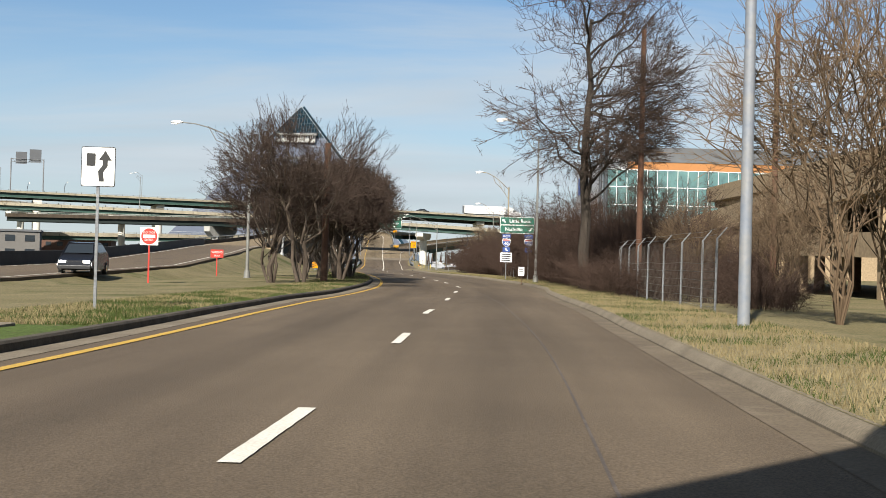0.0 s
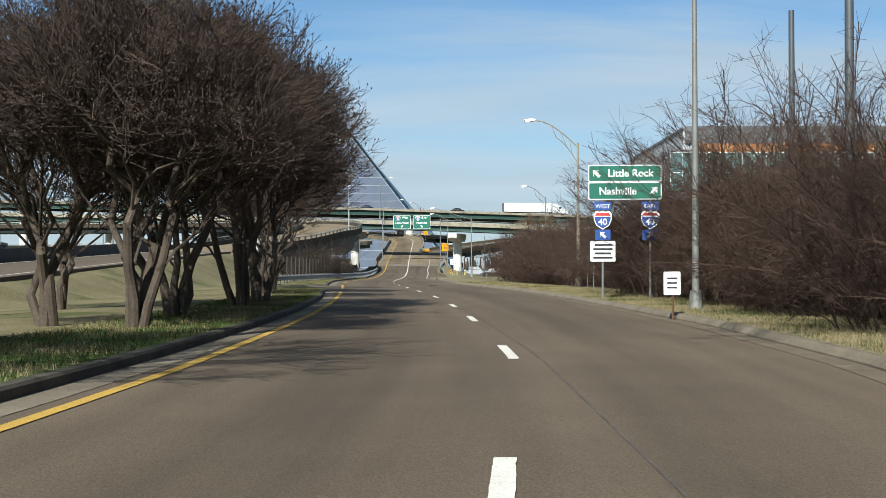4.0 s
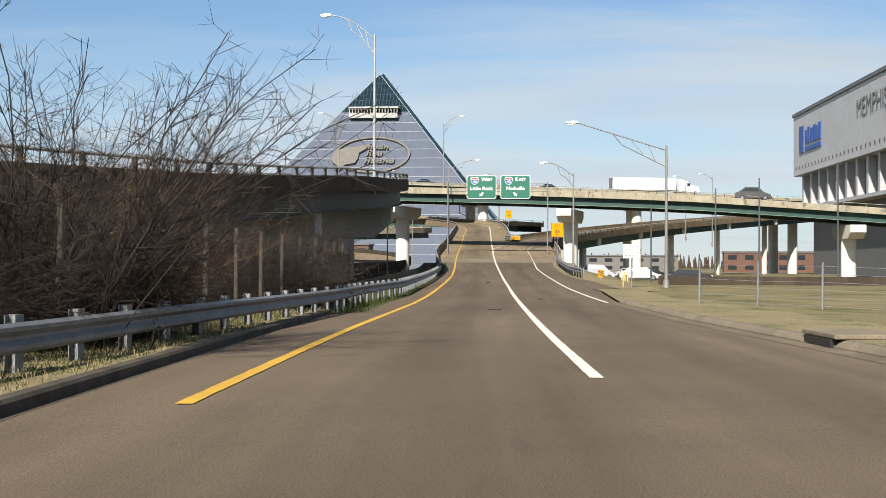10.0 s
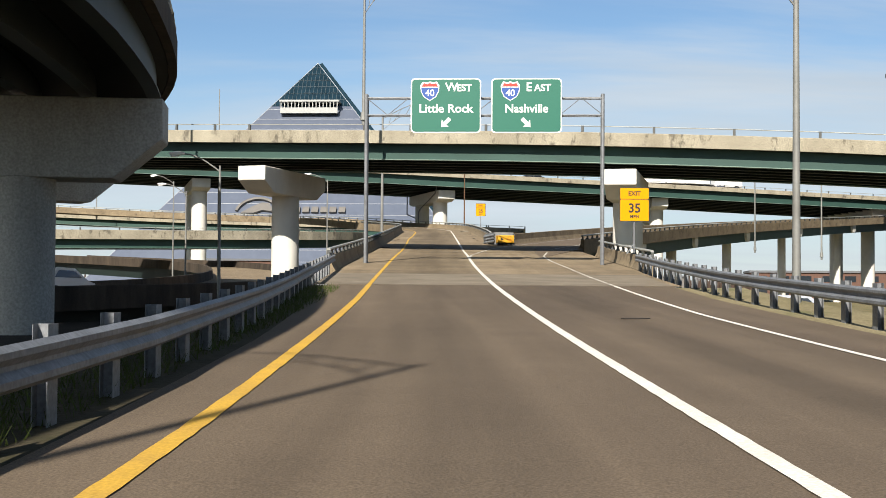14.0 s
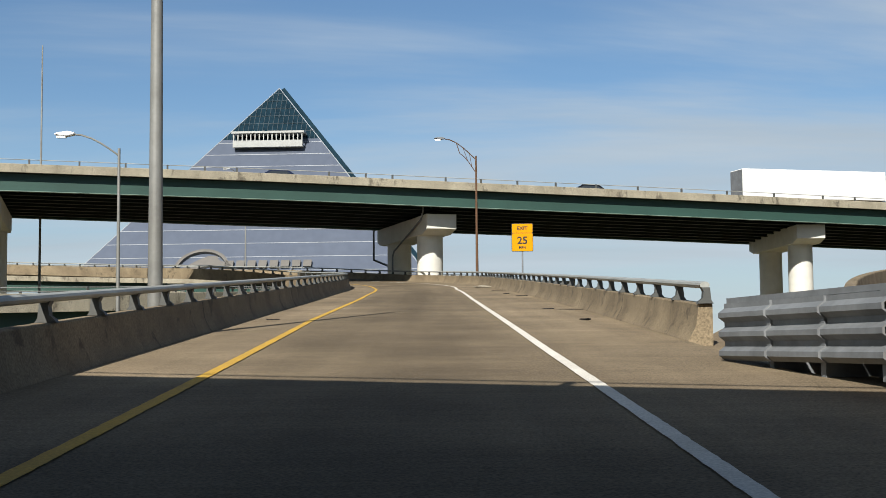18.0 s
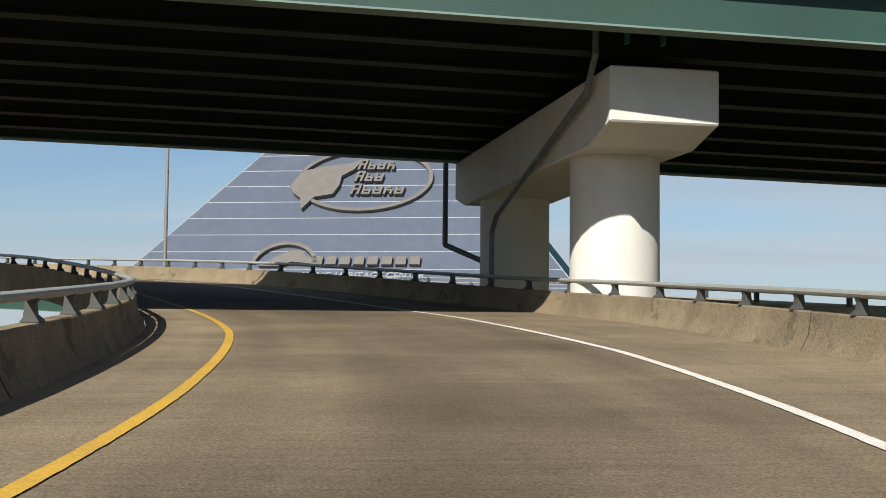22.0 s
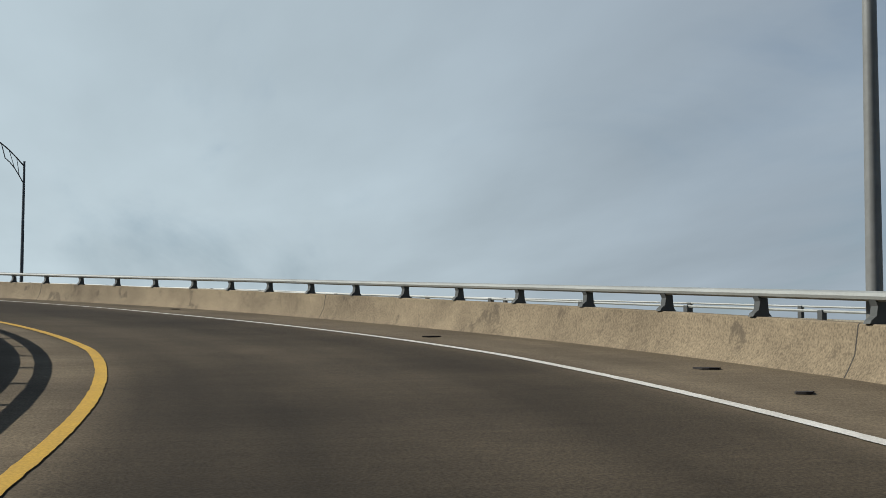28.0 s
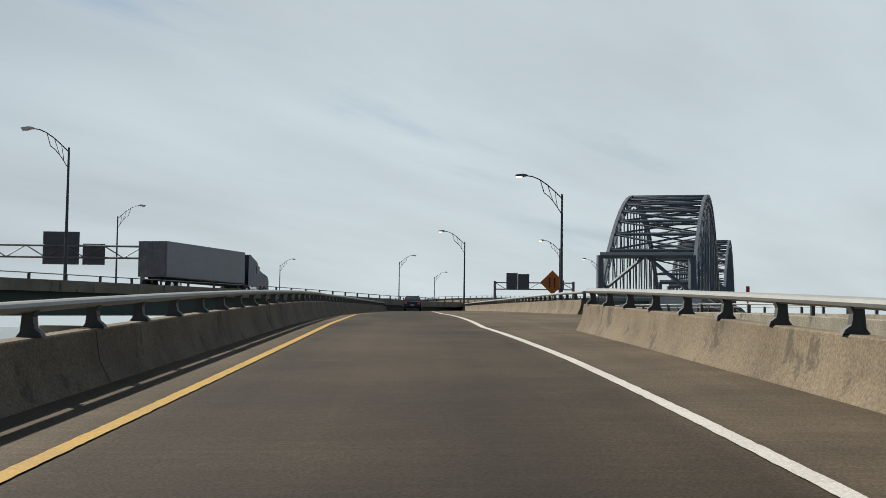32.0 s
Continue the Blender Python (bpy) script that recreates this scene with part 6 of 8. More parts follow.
def speed_sign(at, yaw, w, h, num, label, stand):
    e = thing("exit_speed_sign", at, yaw, label, "road sign", "exit speed signs")
    z0 = stand
    p = plate("sign_panel", e, -w / 2, w / 2, z0, z0 + h, SIGNBLACK, 0, 0.02, 0.06, "yellow exit speed panel")
    plate("lower_field", p, -w / 2 + 0.03, w / 2 - 0.03, z0 + 0.03, z0 + h * 0.645, SIGNYELLOW, -0.008, 0.005, 0.04)
    plate("upper_field", p, -w / 2 + 0.03, w / 2 - 0.03, z0 + h * 0.665, z0 + h - 0.03, SIGNYELLOW, -0.008, 0.005, 0.04)
    letters("EXIT", h * 0.18, SIGNBLACK, p, 0, z0 + h * 0.765, -0.014, bold=0.008)
    letters(num, h * 0.37, SIGNBLACK, p, 0, z0 + h * 0.27, -0.014, bold=0.014)
    letters("MPH", h * 0.13, SIGNBLACK, p, 0, z0 + h * 0.10, -0.014, bold=0.005)
    bm = bmesh.new()
    tube(bm, (0, 0.06, -0.2), (0, 0.06, z0 + h * 0.6), 0.045, 0.045, 10)
    part("post", bm, GALV, e, "", True)
    part("bracket", tubes(((0, 0.06, 0.25), (-0.35, 0.06, -0.25), 0.03)), GALV, e)


speed_sign((1.0, 318.4, 3.4), 2, 1.42, 1.62, "35", "yellow exit 35 mph sign beside the short barrier", 1.3)
speed_sign((-4.94, 423.2, 9.25), 2, 1.24, 1.62, "25", "yellow exit 25 mph sign on the ramp barrier", 1.5)

# direction sign among the shrubs
lr = thing("direction_sign", on_ground(8.05, 96.9), -3, "green direction sign with route shields half hidden by shrubs", "road sign")
for z0, z1, txt, tx, ar, ax in ((4.13, 4.72, "Little Rock", 0.2, 45, -1.0), (3.5, 4.11, "Nashville", -0.25, -45, 1.02)):
    p = plate("sign_panel", lr, -1.28, 1.28, z0, z1, SIGNWHITE, 0, 0.02, 0.05, "green panel")
    plate("green_field", p, -1.25, 1.25, z0 + 0.03, z1 - 0.03, SIGNGREEN, -0.008, 0.006, 0.04)
    letters(txt, 0.36, SIGNWHITE, p, tx, z0 + 0.18, -0.014, bold=0.006)
    arrow(p, ax, (z0 + z1) / 2, 0.34, ar, SIGNWHITE, -0.014)
for cx, way in ((-0.78, "WEST"), (0.88, "EAST")):
    p = plate("route_plate", lr, cx - 0.3, cx + 0.3, 3.14, 3.42, SIGNBLUE, 0, 0.015, 0.03, "blue cardinal plate")
    letters(way, 0.2, SIGNWHITE, p, cx, 3.2, -0.01)
    shield(lr, cx, 2.78, 0.6, -0.01)
    p = plate("arrow_plate", lr, cx - 0.27, cx + 0.27, 2.08, 2.44, SIGNBLUE, 0, 0.015, 0.03, "blue arrow plate")
    arrow(p, cx, 2.26, 0.28, 45 if way == "WEST" else -45, SIGNWHITE, -0.01)
    part("post", tubes(((cx, 0.05, -0.3), (cx, 0.05, 3.9), 0.04)), GALV, lr)
p = plate("notice_plate", lr, -1.22, -0.34, 1.32, 2.04, SIGNWHITE, -0.03, 0.015, 0.04, "white notice plate")
for k in range(4):
    plate("text_bar", p, -1.12 + 0.05 * (k % 2), -0.44 - 0.06 * (k % 3 == 1), 1.42 + k * 0.15, 1.49 + k * 0.15, SIGNBLACK, -0.036, 0.003, 0.01)
ss = thing("small_sign", on_ground(7.15, 82.1), -3, "small tilted white sign on a thin dark post", "road sign")
part("post", tubes(((0, 0.03, -0.2), (0.04, 0.03, 1.5), 0.025)), RUST, ss)
p = plate("sign_panel", ss, -0.2, 0.2, 0.95, 1.5, SIGNWHITE, 0, 0.01, 0.03)
for k in range(3):
    plate("text_bar", p, -0.12, 0.12, 1.1 + k * 0.11, 1.14 + k * 0.11, SIGNBLACK, -0.006, 0.003, 0.01)
ped = thing("prohibition_sign", on_ground(2.45, 240.0), -2, "white pedestrians prohibited sign on a steel post", "road sign")
p = plate("sign_panel", ped, -0.5, 0.5, 2.02, 2.86, SIGNBLACK, 0, 0.015, 0.05)
plate("white_field", p, -0.485, 0.485, 2.035, 2.845, SIGNWHITE, -0.006, 0.004, 0.04)
for k, (txt, sz) in enumerate((("PEDESTRIANS", 0.125), ("NON-MOTORIZED TRAFFIC", 0.085), ("MOTOR-DRIVEN CYCLES", 0.085), ("PROHIBITED", 0.145))):
    letters(txt, sz, SIGNBLACK, p, 0, 2.66 - k * 0.172, -0.012, squeeze=0.95, bold=0.001)
part("post", tubes(((0, 0.05, -0.4), (0, 0.05, 2.6), 0.045)), GALV, ped)
kr = thing("keep_right_sign", on_ground(-6.5, 27.0), 3, "white median sign with a bent arrow on a thin steel post", "road sign")
p = plate("sign_panel", kr, -0.35, 0.35, 2.55, 3.38, SIGNBLACK, 0, 0.012, 0.04)
plate("white_field", p, -0.335, 0.335, 2.565, 3.365, SIGNWHITE, -0.006, 0.004, 0.035)
plate("median_mark", p, -0.24, -0.06, 2.98, 3.24, SIGNBLACK, -0.011, 0.003, 0.02)
bm = bmesh.new()
prism(bm, [(0.02, 2.66), (0.12, 2.66), (0.10, 2.85), (0.19, 2.98), (0.19, 3.1), (0.27, 3.1), (0.14, 3.3), (0.01, 3.1), (0.09, 3.1), (0.09, 3.0), (0.0, 2.87)], -0.011, -0.008)
part("arrow", bm, SIGNBLACK, p, "black bent arrow")
part("post", boxes((-0.03, 0.03, 0.014, 0.06, -0.2, 3.1)), GALV, kr)
dne = thing("do_not_enter_sign", (-13.1, 65.4, ground_z(-13.1, 65.4)), 4, "red and white do not enter sign on a red post", "road sign")
bm = bmesh.new()
tube(bm, (0, 0, 2.35), (0, 0.015, 2.35), 0.40, 0.40, 28)
part("disc", bm, SIGNRED, dne)
plate("white_panel", dne, -0.45, 0.45, 1.9, 2.8, SIGNWHITE, 0.02, 0.01, 0.03)
plate("bar", dne, -0.3, 0.3, 2.27, 2.43, SIGNWHITE, -0.006, 0.003, 0.01, "white bar")
letters("DO NOT", 0.15, SIGNWHITE, dne, 0, 2.49, -0.008)
letters("ENTER", 0.15, SIGNWHITE, dne, 0, 2.12, -0.008)
part("post", boxes((-0.04, 0.04, 0.032, 0.08, -0.2, 2.5)), SIGNRED, dne)
ww = thing("wrong_way_sign", (-13.9, 93.9, ground_z(-13.9, 93.9)), 4, "red wrong way sign on a red post in the grass", "road sign")
p = plate("sign_panel", ww, -0.46, 0.46, 1.35, 1.95, SIGNRED, 0, 0.012, 0.03)
letters("WRONG", 0.2, SIGNWHITE, p, 0, 1.69, -0.006)
letters("WAY", 0.2, SIGNWHITE, p, 0, 1.43, -0.006)
part("post", boxes((-0.04, 0.04, 0.014, 0.06, -0.2, 1.8)), SIGNRED, ww)

# ---- pyramid details ----


def face_frame(x, z, out):
    """A local frame on the front face: x across, z up the slope, y into the face."""
    o = on_face(x, z, out)
    up = (Vector((0, PA, PH))).normalized()
    nrm = Vector((0, PH, -PA)).normalized()
    return Matrix.Translation(o) @ Matrix(((1, 0, 0, 0), (0, nrm.y, up.y, 0), (0, nrm.z, up.z, 0), (0, 0, 0, 1)))


def face_part(name, bm, material, x, z, out, label=""):
    ob = part(name, bm, material, pyr, label)
    ob.matrix_basis = face_frame(x, z, out)
    return ob


def ring(rx, rz, wd, n=48):
    bm = bmesh.new()
    vs = []
    for k in range(n):
        a = k * math.tau / n
        row = [bm.verts.new(((rx + o) * math.cos(a), y, (rz + o) * math.sin(a))) for o, y in ((0, 0), (wd, 0), (wd, -0.8), (0, -0.8))]
        vs.append(row)
    for k in range(n):
        for j in range(4):
            bm.faces.new((vs[k][j], vs[k][(j + 1) % 4], vs[(k + 1) % n][(j + 1) % 4], vs[(k + 1) % n][j]))
    bmesh.ops.recalc_face_normals(bm, faces=bm.faces[:])
    return bm


OVX, OVZ = 1.6, 53.6
face_part("sign_ring", ring(16.6, 10.4, 1.0), SIGNSTEEL, OVX, OVZ, 0.3, "raised oval sign frame")
bm = bmesh.new()
prism(bm, [(-19.0, -2.5), (-16.5, 2.8), (-11, 4.6), (-5, 5.4), (-1.2, 7.0), (-3.2, 3.2), (-6, 1.0), (-6.2, -2.5), (-7.4, -5.6), (-12, -6.6), (-14.5, -10.8), (-15.6, -6.8), (-17.6, -5.2)], -1.0, 0.0)
face_part("sign_emblem", bm, SIGNSTEEL, OVX, OVZ, 0.3, "raised plain emblem on the oval sign")
for k, (x0, x1, z0) in enumerate(((-2.4, 7.6, 3.3), (-2.6, 5.0, -1.0), (-3.0, 11.0, -5.6))):
    n = (4, 3, 5)[k]
    for j in range(n):
        a = x0 + (x1 - x0) * j / n
        b = a + (x1 - x0) / n * 0.8
        h = 3.7 if j == 0 else 2.7
        # slanted strokes round an open middle
        bm = bmesh.new()
        w, sl = 0.62, 0.16
        for x0s, x1s, z0s, z1s in ((a, a + w, 0, h), (b - w, b, 0, h * (0.62 if j % 2 else 1.0)), (a + w - 0.02, b - w + 0.02, h * 0.42, h * 0.42 + w), (a + w - 0.02, b - w + 0.02, 0 if j % 3 else h - w, w if j % 3 else h)):
            prism(bm, [(x0s + sl * z0s, z0 + z0s), (x1s + sl * z0s, z0 + z0s), (x1s + sl * z1s, z0 + z1s), (x0s + sl * z1s, z0 + z1s)], -0.9, 0.0)
        face_part("sign_bar", bm, SIGNSTEEL, OVX, OVZ, 0.3, "raised lettering bar")
bm = bmesh.new()
for k in range(16):
    a0, a1 = radians(10 + k * 10), radians(20 + k * 10)
    prism(bm, [(7.4 * math.cos(a0), 7.0 * math.sin(a0)), (8.4 * math.cos(a0), 8.0 * math.sin(a0)), (8.4 * math.cos(a1), 8.0 * math.sin(a1)), (7.4 * math.cos(a1), 7.0 * math.sin(a1))], -0.8, 0.0)
face_part("emblem_arc", bm, SIGNSTEEL, -14.0, 30.3, 0.3, "raised emblem arc")
bm = bmesh.new()
prism(bm, [(-6, 0), (-2, 3.2), (1.5, 5.2), (4.2, 5.0), (5.0, 3.4), (9.5, 1.2), (9.2, 0.4), (2.0, 1.4), (-1.0, 0)], -0.8, 0.0)
face_part("emblem_shape", bm, SIGNSTEEL, -14.0, 30.3, 0.3, "raised plain emblem")
for j in range(8):
    face_part("sign_bar", boxes((-8 + j * 3.4, -8 + j * 3.4 + 2.5, -0.8, 0, -1.4, 1.2)), SIGNSTEEL, 1.0, 31.8, 0.3, "raised lettering bar")
t_ob = letters("WATERFOWLING HERITAGE CENTER", 3.1, SEAM, pyr, 0, 0, 0)
t_ob.matrix_basis = face_frame(-0.5, 27.6, 0.6) @ Matrix.Rotation(math.pi / 2, 4, 'X') @ Matrix.Diagonal((0.82, 0.9, 1, 1))
# balcony below the glass cap and the grid of the cap
kb = PA * (1 - 73.0 / PH)
bm = boxes((-11.5, 11.5, -kb - 3.2, -kb + 2, 72.6, 73.4), (-11.5, 11.5, -kb - 3.2, -kb - 2.9, 73.4, 74.8))
BALCONY = surface("grey_balcony_steel", (0.33, 0.335, 0.32), (0.22, 0.225, 0.22), 0.6, 0.1, scale=2.0, fine=3.0, bump=0.0, stain=0.6)
part("balcony", bm, BALCONY, pyr, "pale observation balcony")
for j in range(17):
    part("balcony_post", boxes((-11.3 + j * 1.41 - 0.18, -11.3 + j * 1.41 + 0.18, -kb - 2.6, -kb - 1.9, 73.4, 77.2)), BALCONY, pyr)
part("balcony_roof", boxes((-12, 12, -kb - 3.0, -kb + 4, 77.2, 77.9)), BALCONY, pyr, "pale balcony canopy")
MULLION = surface("dark_mullion_steel", (0.075, 0.10, 0.115), (0.05, 0.066, 0.078), 0.5, 0.3, scale=3.0, fine=2.0, bump=0.0)
for j in range(-9, 10):
    x0 = j * PA * k1 / 10
    zt = PH * (1 - abs(x0) / PA) - 0.6
    if zt > GL + 1:
        part("mullion", tubes((on_face(x0, GL, 0.1), on_face(x0, zt, 0.1), 0.11), n=4), MULLION, pyr)
for i in range(1, 7):
    z = GL + i * 3.0
    w = PA * (1 - z / PH)
    part("transom", tubes((on_face(-w, z, 0.1), on_face(w, z, 0.1), 0.11), n=4), MULLION, pyr)
for i in range(17):
    z = 3.5 + i * 4.45
    w = PA * (1 - z / PH)
    part("seam", tubes(((w, -w, z), (w, w, z), 0.14), n=4), SEAM, pyr)

# ---- arch bridge over the river ----
BR_O, BR_D = Vector((-457, 356.5, 29.0)), Vector((-0.955, -0.297, 0)).normalized()
BR_N = Vector((-BR_D.y, BR_D.x, 0)) * -1
BRSTEEL = surface("blue_grey_bridge_steel", (0.099, 0.119, 0.135), (0.066, 0.079, 0.092), 0.55, 0.2, scale=6.0, fine=0.6, bump=0.0)


def arch_bridge(start, span, rise):
    o = BR_O + BR_D * start
    e = thing("arch_bridge", (o.x, o.y, o.z), 0, "blue-grey steel tied-arch truss over the river", "bridge", "twin bridge arches")
    n = 20

    def at(f, side, lift=0.0):
        top = rise * (1 - (2 * f - 1) ** 2)
        return BR_D * (span * f) + BR_N * (side * 12.6) + Vector((0, 0, top + lift))
    for sd in (-1, 1):
        t = Twigs()
        for i in range(n):
            a, b = at(i / n, sd), at((i + 1) / n, sd)
            lo = lambda f: at(f, sd) - Vector((0, 0, 4.8 - 2.2 * (1 - abs(2 * f - 1))))
            t.stick(a, b, 0.72, 0.72, 4)
            if 1 <= i < n - 1:
                t.stick(lo(i / n), lo((i + 1) / n), 0.6, 0.6, 4)
                t.stick(a, lo((i + 1) / n), 0.3, 0.3, 4)
                t.stick(lo(i / n), a, 0.33, 0.33, 4)
        part("arch_rib", t.data(), BRSTEEL, e, "latticed arch rib")
        for i in range(1, n):
            a = at(i / n, sd) - Vector((0, 0, 3.8))
            part("hanger", tubes((a, Vector((a.x, a.y, 0)), 0.24), n=4), BRSTEEL, e)
            b = at((i + 1) / n, sd)
            if i % 2:
                part("diagonal", tubes((a, Vector((b.x, b.y, 0)), 0.2), n=4), BRSTEEL, e)
        part("tie_girder", tubes((at(0, sd), at(1, sd), 1.2), n=4), BRSTEEL, e)
    for i in range(2, n - 1):
        part("strut", tubes((at(i / n, -1), at(i / n, 1), 0.5), n=4), BRSTEEL, e, "cross strut")
        if i < n - 2:
            part("brace", tubes((at(i / n, -1), at((i + 1) / n, 1), 0.3), (at(i / n, 1), at((i + 1) / n, -1), 0.3), n=4), BRSTEEL, e)
    for f in (0.0, 1.0):
        pt = [at(f, sd) for sd in (-1, 1)]
        up = Vector((0, 0, 10.5))
        part("portal", tubes((pt[0], pt[0] + up, 1.1), (pt[1], pt[1] + up, 1.1), (pt[0] + up, pt[1] + up, 0.9), (pt[0], (pt[0] + pt[1]) / 2 + up, 0.5), (pt[1], (pt[0] + pt[1]) / 2 + up, 0.5), n=4), BRSTEEL, e, "end portal")
    part("deck", boxes((-0.1, 0.1, -0.1, 0.1, -0.5, 0.0)), BRSTEEL, e).matrix_basis = Matrix.Translation(BR_D * (span / 2)) @ Matrix.Rotation(math.atan2(BR_D.y, BR_D.x), 4, 'Z') @ Matrix.Diagonal((span * 5, 128, 3, 1))
    part("river_pier", boxes((-3, 3, -15, 15, -40, -1)), PIER, e).matrix_basis = Matrix.Rotation(math.atan2(BR_D.y, BR_D.x), 4, 'Z')


arch_bridge(0, 205, 36.5)
arch_bridge(258, 205, 38.5)

# ---- arena building beyond the overpass ----
PANEL = surface("pale_grey_panel", (0.36, 0.365, 0.38), (0.29, 0.295, 0.305), 0.55, 0.1, scale=8.0, fine=0.7, bump=0.0, stain=0.5)
PANELDK = surface("dark_grey_panel", (0.106, 0.109, 0.115), (0.073, 0.076, 0.079), 0.55, 0.1, scale=5.0, fine=0.7, bump=0.0)
ORANGE = surface("orange_cladding", (0.343, 0.145, 0.046), (0.264, 0.112, 0.04), 0.7, scale=4.0, fine=1.0, bump=0.0)
FACGLASS = surface("green_tinted_glass", (0.144, 0.261, 0.252), (0.063, 0.117, 0.122), 0.1, 0.2, scale=5.0, fine=0.4, bump=0.0, stain=0.8)
TANBLOCK = surface("tan_concrete_block", (0.277, 0.205, 0.125), (0.198, 0.145, 0.086), 0.9, scale=3.0, fine=3.0, bump=0.1)
ar = thing("arena", (59, 367, -0.5), 0, "large pale grey arena with a glass front and orange band", "building")
part("upper_wall", boxes((0, 75, 0, 92, 22, 35.2)), PANEL, ar, "pale grey upper volume")
part("roof", boxes((-0.3, 75.3, -0.3, 92.3, 35.2, 35.9)), PANELDK, ar)
part("lower_wall", boxes((4, 72, 5, 90, 0, 22)), PANELDK, ar, "dark recessed lower volume")
for j in range(12):
    part("column", boxes((1.2, 2.6, 6 + j * 7.4, 7.4 + j * 7.4, 15, 22)), PANEL, ar, "pale facade column")
for j in range(30):
    part("vent_mark", boxes((-0.06, 0, 3 + j * 2.95, 3.9 + j * 2.95, 23.2, 23.9)), PANELDK, ar)
part("sill", boxes((0.6, 4, 4, 90, 14.3, 15)), PANEL, ar)
part("orange_band", boxes((2.5, 75, -0.5, -0.01, 29.3, 32)), ORANGE, ar, "orange band")
part("south_parapet", boxes((0.4, 75, -0.7, -0.01, 32, 36.2)), PANELDK, ar)
gf = part("glass_front", boxes((-4.5, 62, -8, -0.8, 14.2, 29.2)), FACGLASS, ar, "green-tinted glass front")
for j in range(24):
    part("mullion", boxes((-4.6 + j * 2.85, -4.45 + j * 2.85, -8.15, -8.0, 14.2, 29.2)), SIGNWHITE, gf)
for z in (14.2, 19.2, 24.2, 29.0):
    part("transom", boxes((-4.6, 62, -8.12, -8.0, z, z + 0.2)), SIGNWHITE, gf)
part("glass_base", boxes((-3.5, 60, -7.5, -0.8, 0, 14.2)), PANELDK, ar)
tx = letters("MEMPHIS", 5.0, PANELDK, ar, 0, 0, 0)
tx.matrix_basis = Matrix.Translation((-0.12, 29, 29.0)) @ Matrix.Rotation(-math.pi / 2, 4, 'Z') @ Matrix.Rotation(math.pi / 2, 4, 'X')
for j in range(6):
    part("logo_bar", boxes((-0.25, 0, 66 + j * 2.4, 67.9 + j * 2.4, 28.2, 31.6 - 0.5 * (j % 2))), SIGNBLUE, ar, "blue lettering bar")
part("logo_mark", boxes((-0.25, 0, 81.5, 85.5, 26.6, 32.4)), SIGNBLUE, ar, "blue emblem block")
part("logo_line", boxes((-0.25, 0, 66, 80, 26.6, 27.5)), SIGNBLUE, ar)
an = thing("annex", (82, 262, -0.5), 0, "tan block annex beside the arena", "building")
part("wall", boxes((0, 40, 0, 40, 0, 15)), TANBLOCK, an)
part("lower_wall", boxes((-6, 0, 2, 40, 0, 10)), TANBLOCK, an)
part("window", boxes((2, 6, -0.1, 0.05, 10, 12.6)), GLASSDARK, an)

# ---- parking ramp behind the fence ----
gar = thing("parking_ramp", (27, 62, -0.3), 0, "tan concrete parking ramp with sloping beams", "building")


def slanted(x0, x1, y0, z0, y1, z1, h):
    vs = [(x, y, z + dz) for y, z in ((y0, z0), (y1, z1)) for x, dz in ((x0, 0), (x1, 0), (x1, h), (x0, h))]
    return vs, [(0, 1, 2, 3), (7, 6, 5, 4), (0, 4, 5, 1), (1, 5, 6, 2), (2, 6, 7, 3), (3, 7, 4, 0)]


part("upper_beam", slanted(0, 1.2, -22, 7.6, 62, 4.6, 1.9), TANBLOCK, gar, "sloping tan spandrel beam")
part("upper_slab", slanted(1.2, 45, -22, 7.6, 62, 4.6, 0.5), TANBLOCK, gar)
part("lower_beam", slanted(0, 1.2, -22, 2.0, 62, 3.2, 1.5), TANBLOCK, gar, "sloping tan spandrel beam")
part("lower_slab", slanted(1.2, 45, -22, 2.0, 62, 3.2, 0.4), TANBLOCK, gar)
part("upper_deck", boxes((8, 60, 30, 90, 9.5, 11.2)), TANBLOCK, gar, "flat tan parapet")
part("upper_deck_slab", boxes((9, 60, 31, 90, 8.9, 9.5)), TANBLOCK, gar)
for j in range(11):
    y = -20 + j * 8.0
    part("column", boxes((0.3, 1.0, y, y + 0.7, 0, 5.0 + 2.4 * (62 - y) / 84)), TANBLOCK, gar)
for j in range(7):
    part("deck_column", boxes((8.3, 9.0, 31 + j * 9, 31.7 + j * 9, 0, 9)), TANBLOCK, gar)
part("back_wall", boxes((46, 47, -22, 90, 0, 9)), TANBLOCK, gar)

# ---- side ramp and local road left of the median ----
pts = [(-30, -40, -0.02), (-27, 0, 0.0), (-24.5, 30, 0.0)] + [(b, a, c) for a, b, c in EMB[1:]]
sr = structure(link("side_ramp", sweep(lined([(x, y, z + 0.06) for x, y, z in pts]), [(-4.3, 0), (4.1, 0), (4.1, -0.3), (-4.3, -0.3)]), ASPHALT), "worn side ramp climbing to the flyover", "road")
for o in (-3.6, 3.3):
    link("ramp_line", sweep(lined([(x, y, z + 0.07) for x, y, z in pts]), [(o - 0.07, 0), (o + 0.07, 0)], False), WHITE, sr, "white edge line")
structure(link("local_road", ([(-90, 18, 0.03), (-26, 18, 0.03), (-24, 58, 0.05), (-90, 70, 0.03)], [(0, 1, 2, 3)]), ASPHALT), "local street that meets the side ramp", "road")
for y0, y1 in ((30, 34), (44, 50)):
    link("street_line", ([(-90, y0, 0.045), (-28, y1, 0.045), (-28, y1 + 0.15, 0.045), (-90, y0 + 0.15, 0.045)], [(0, 1, 2, 3)]), WHITE, bpy.data.objects["local_road"], "white street line")
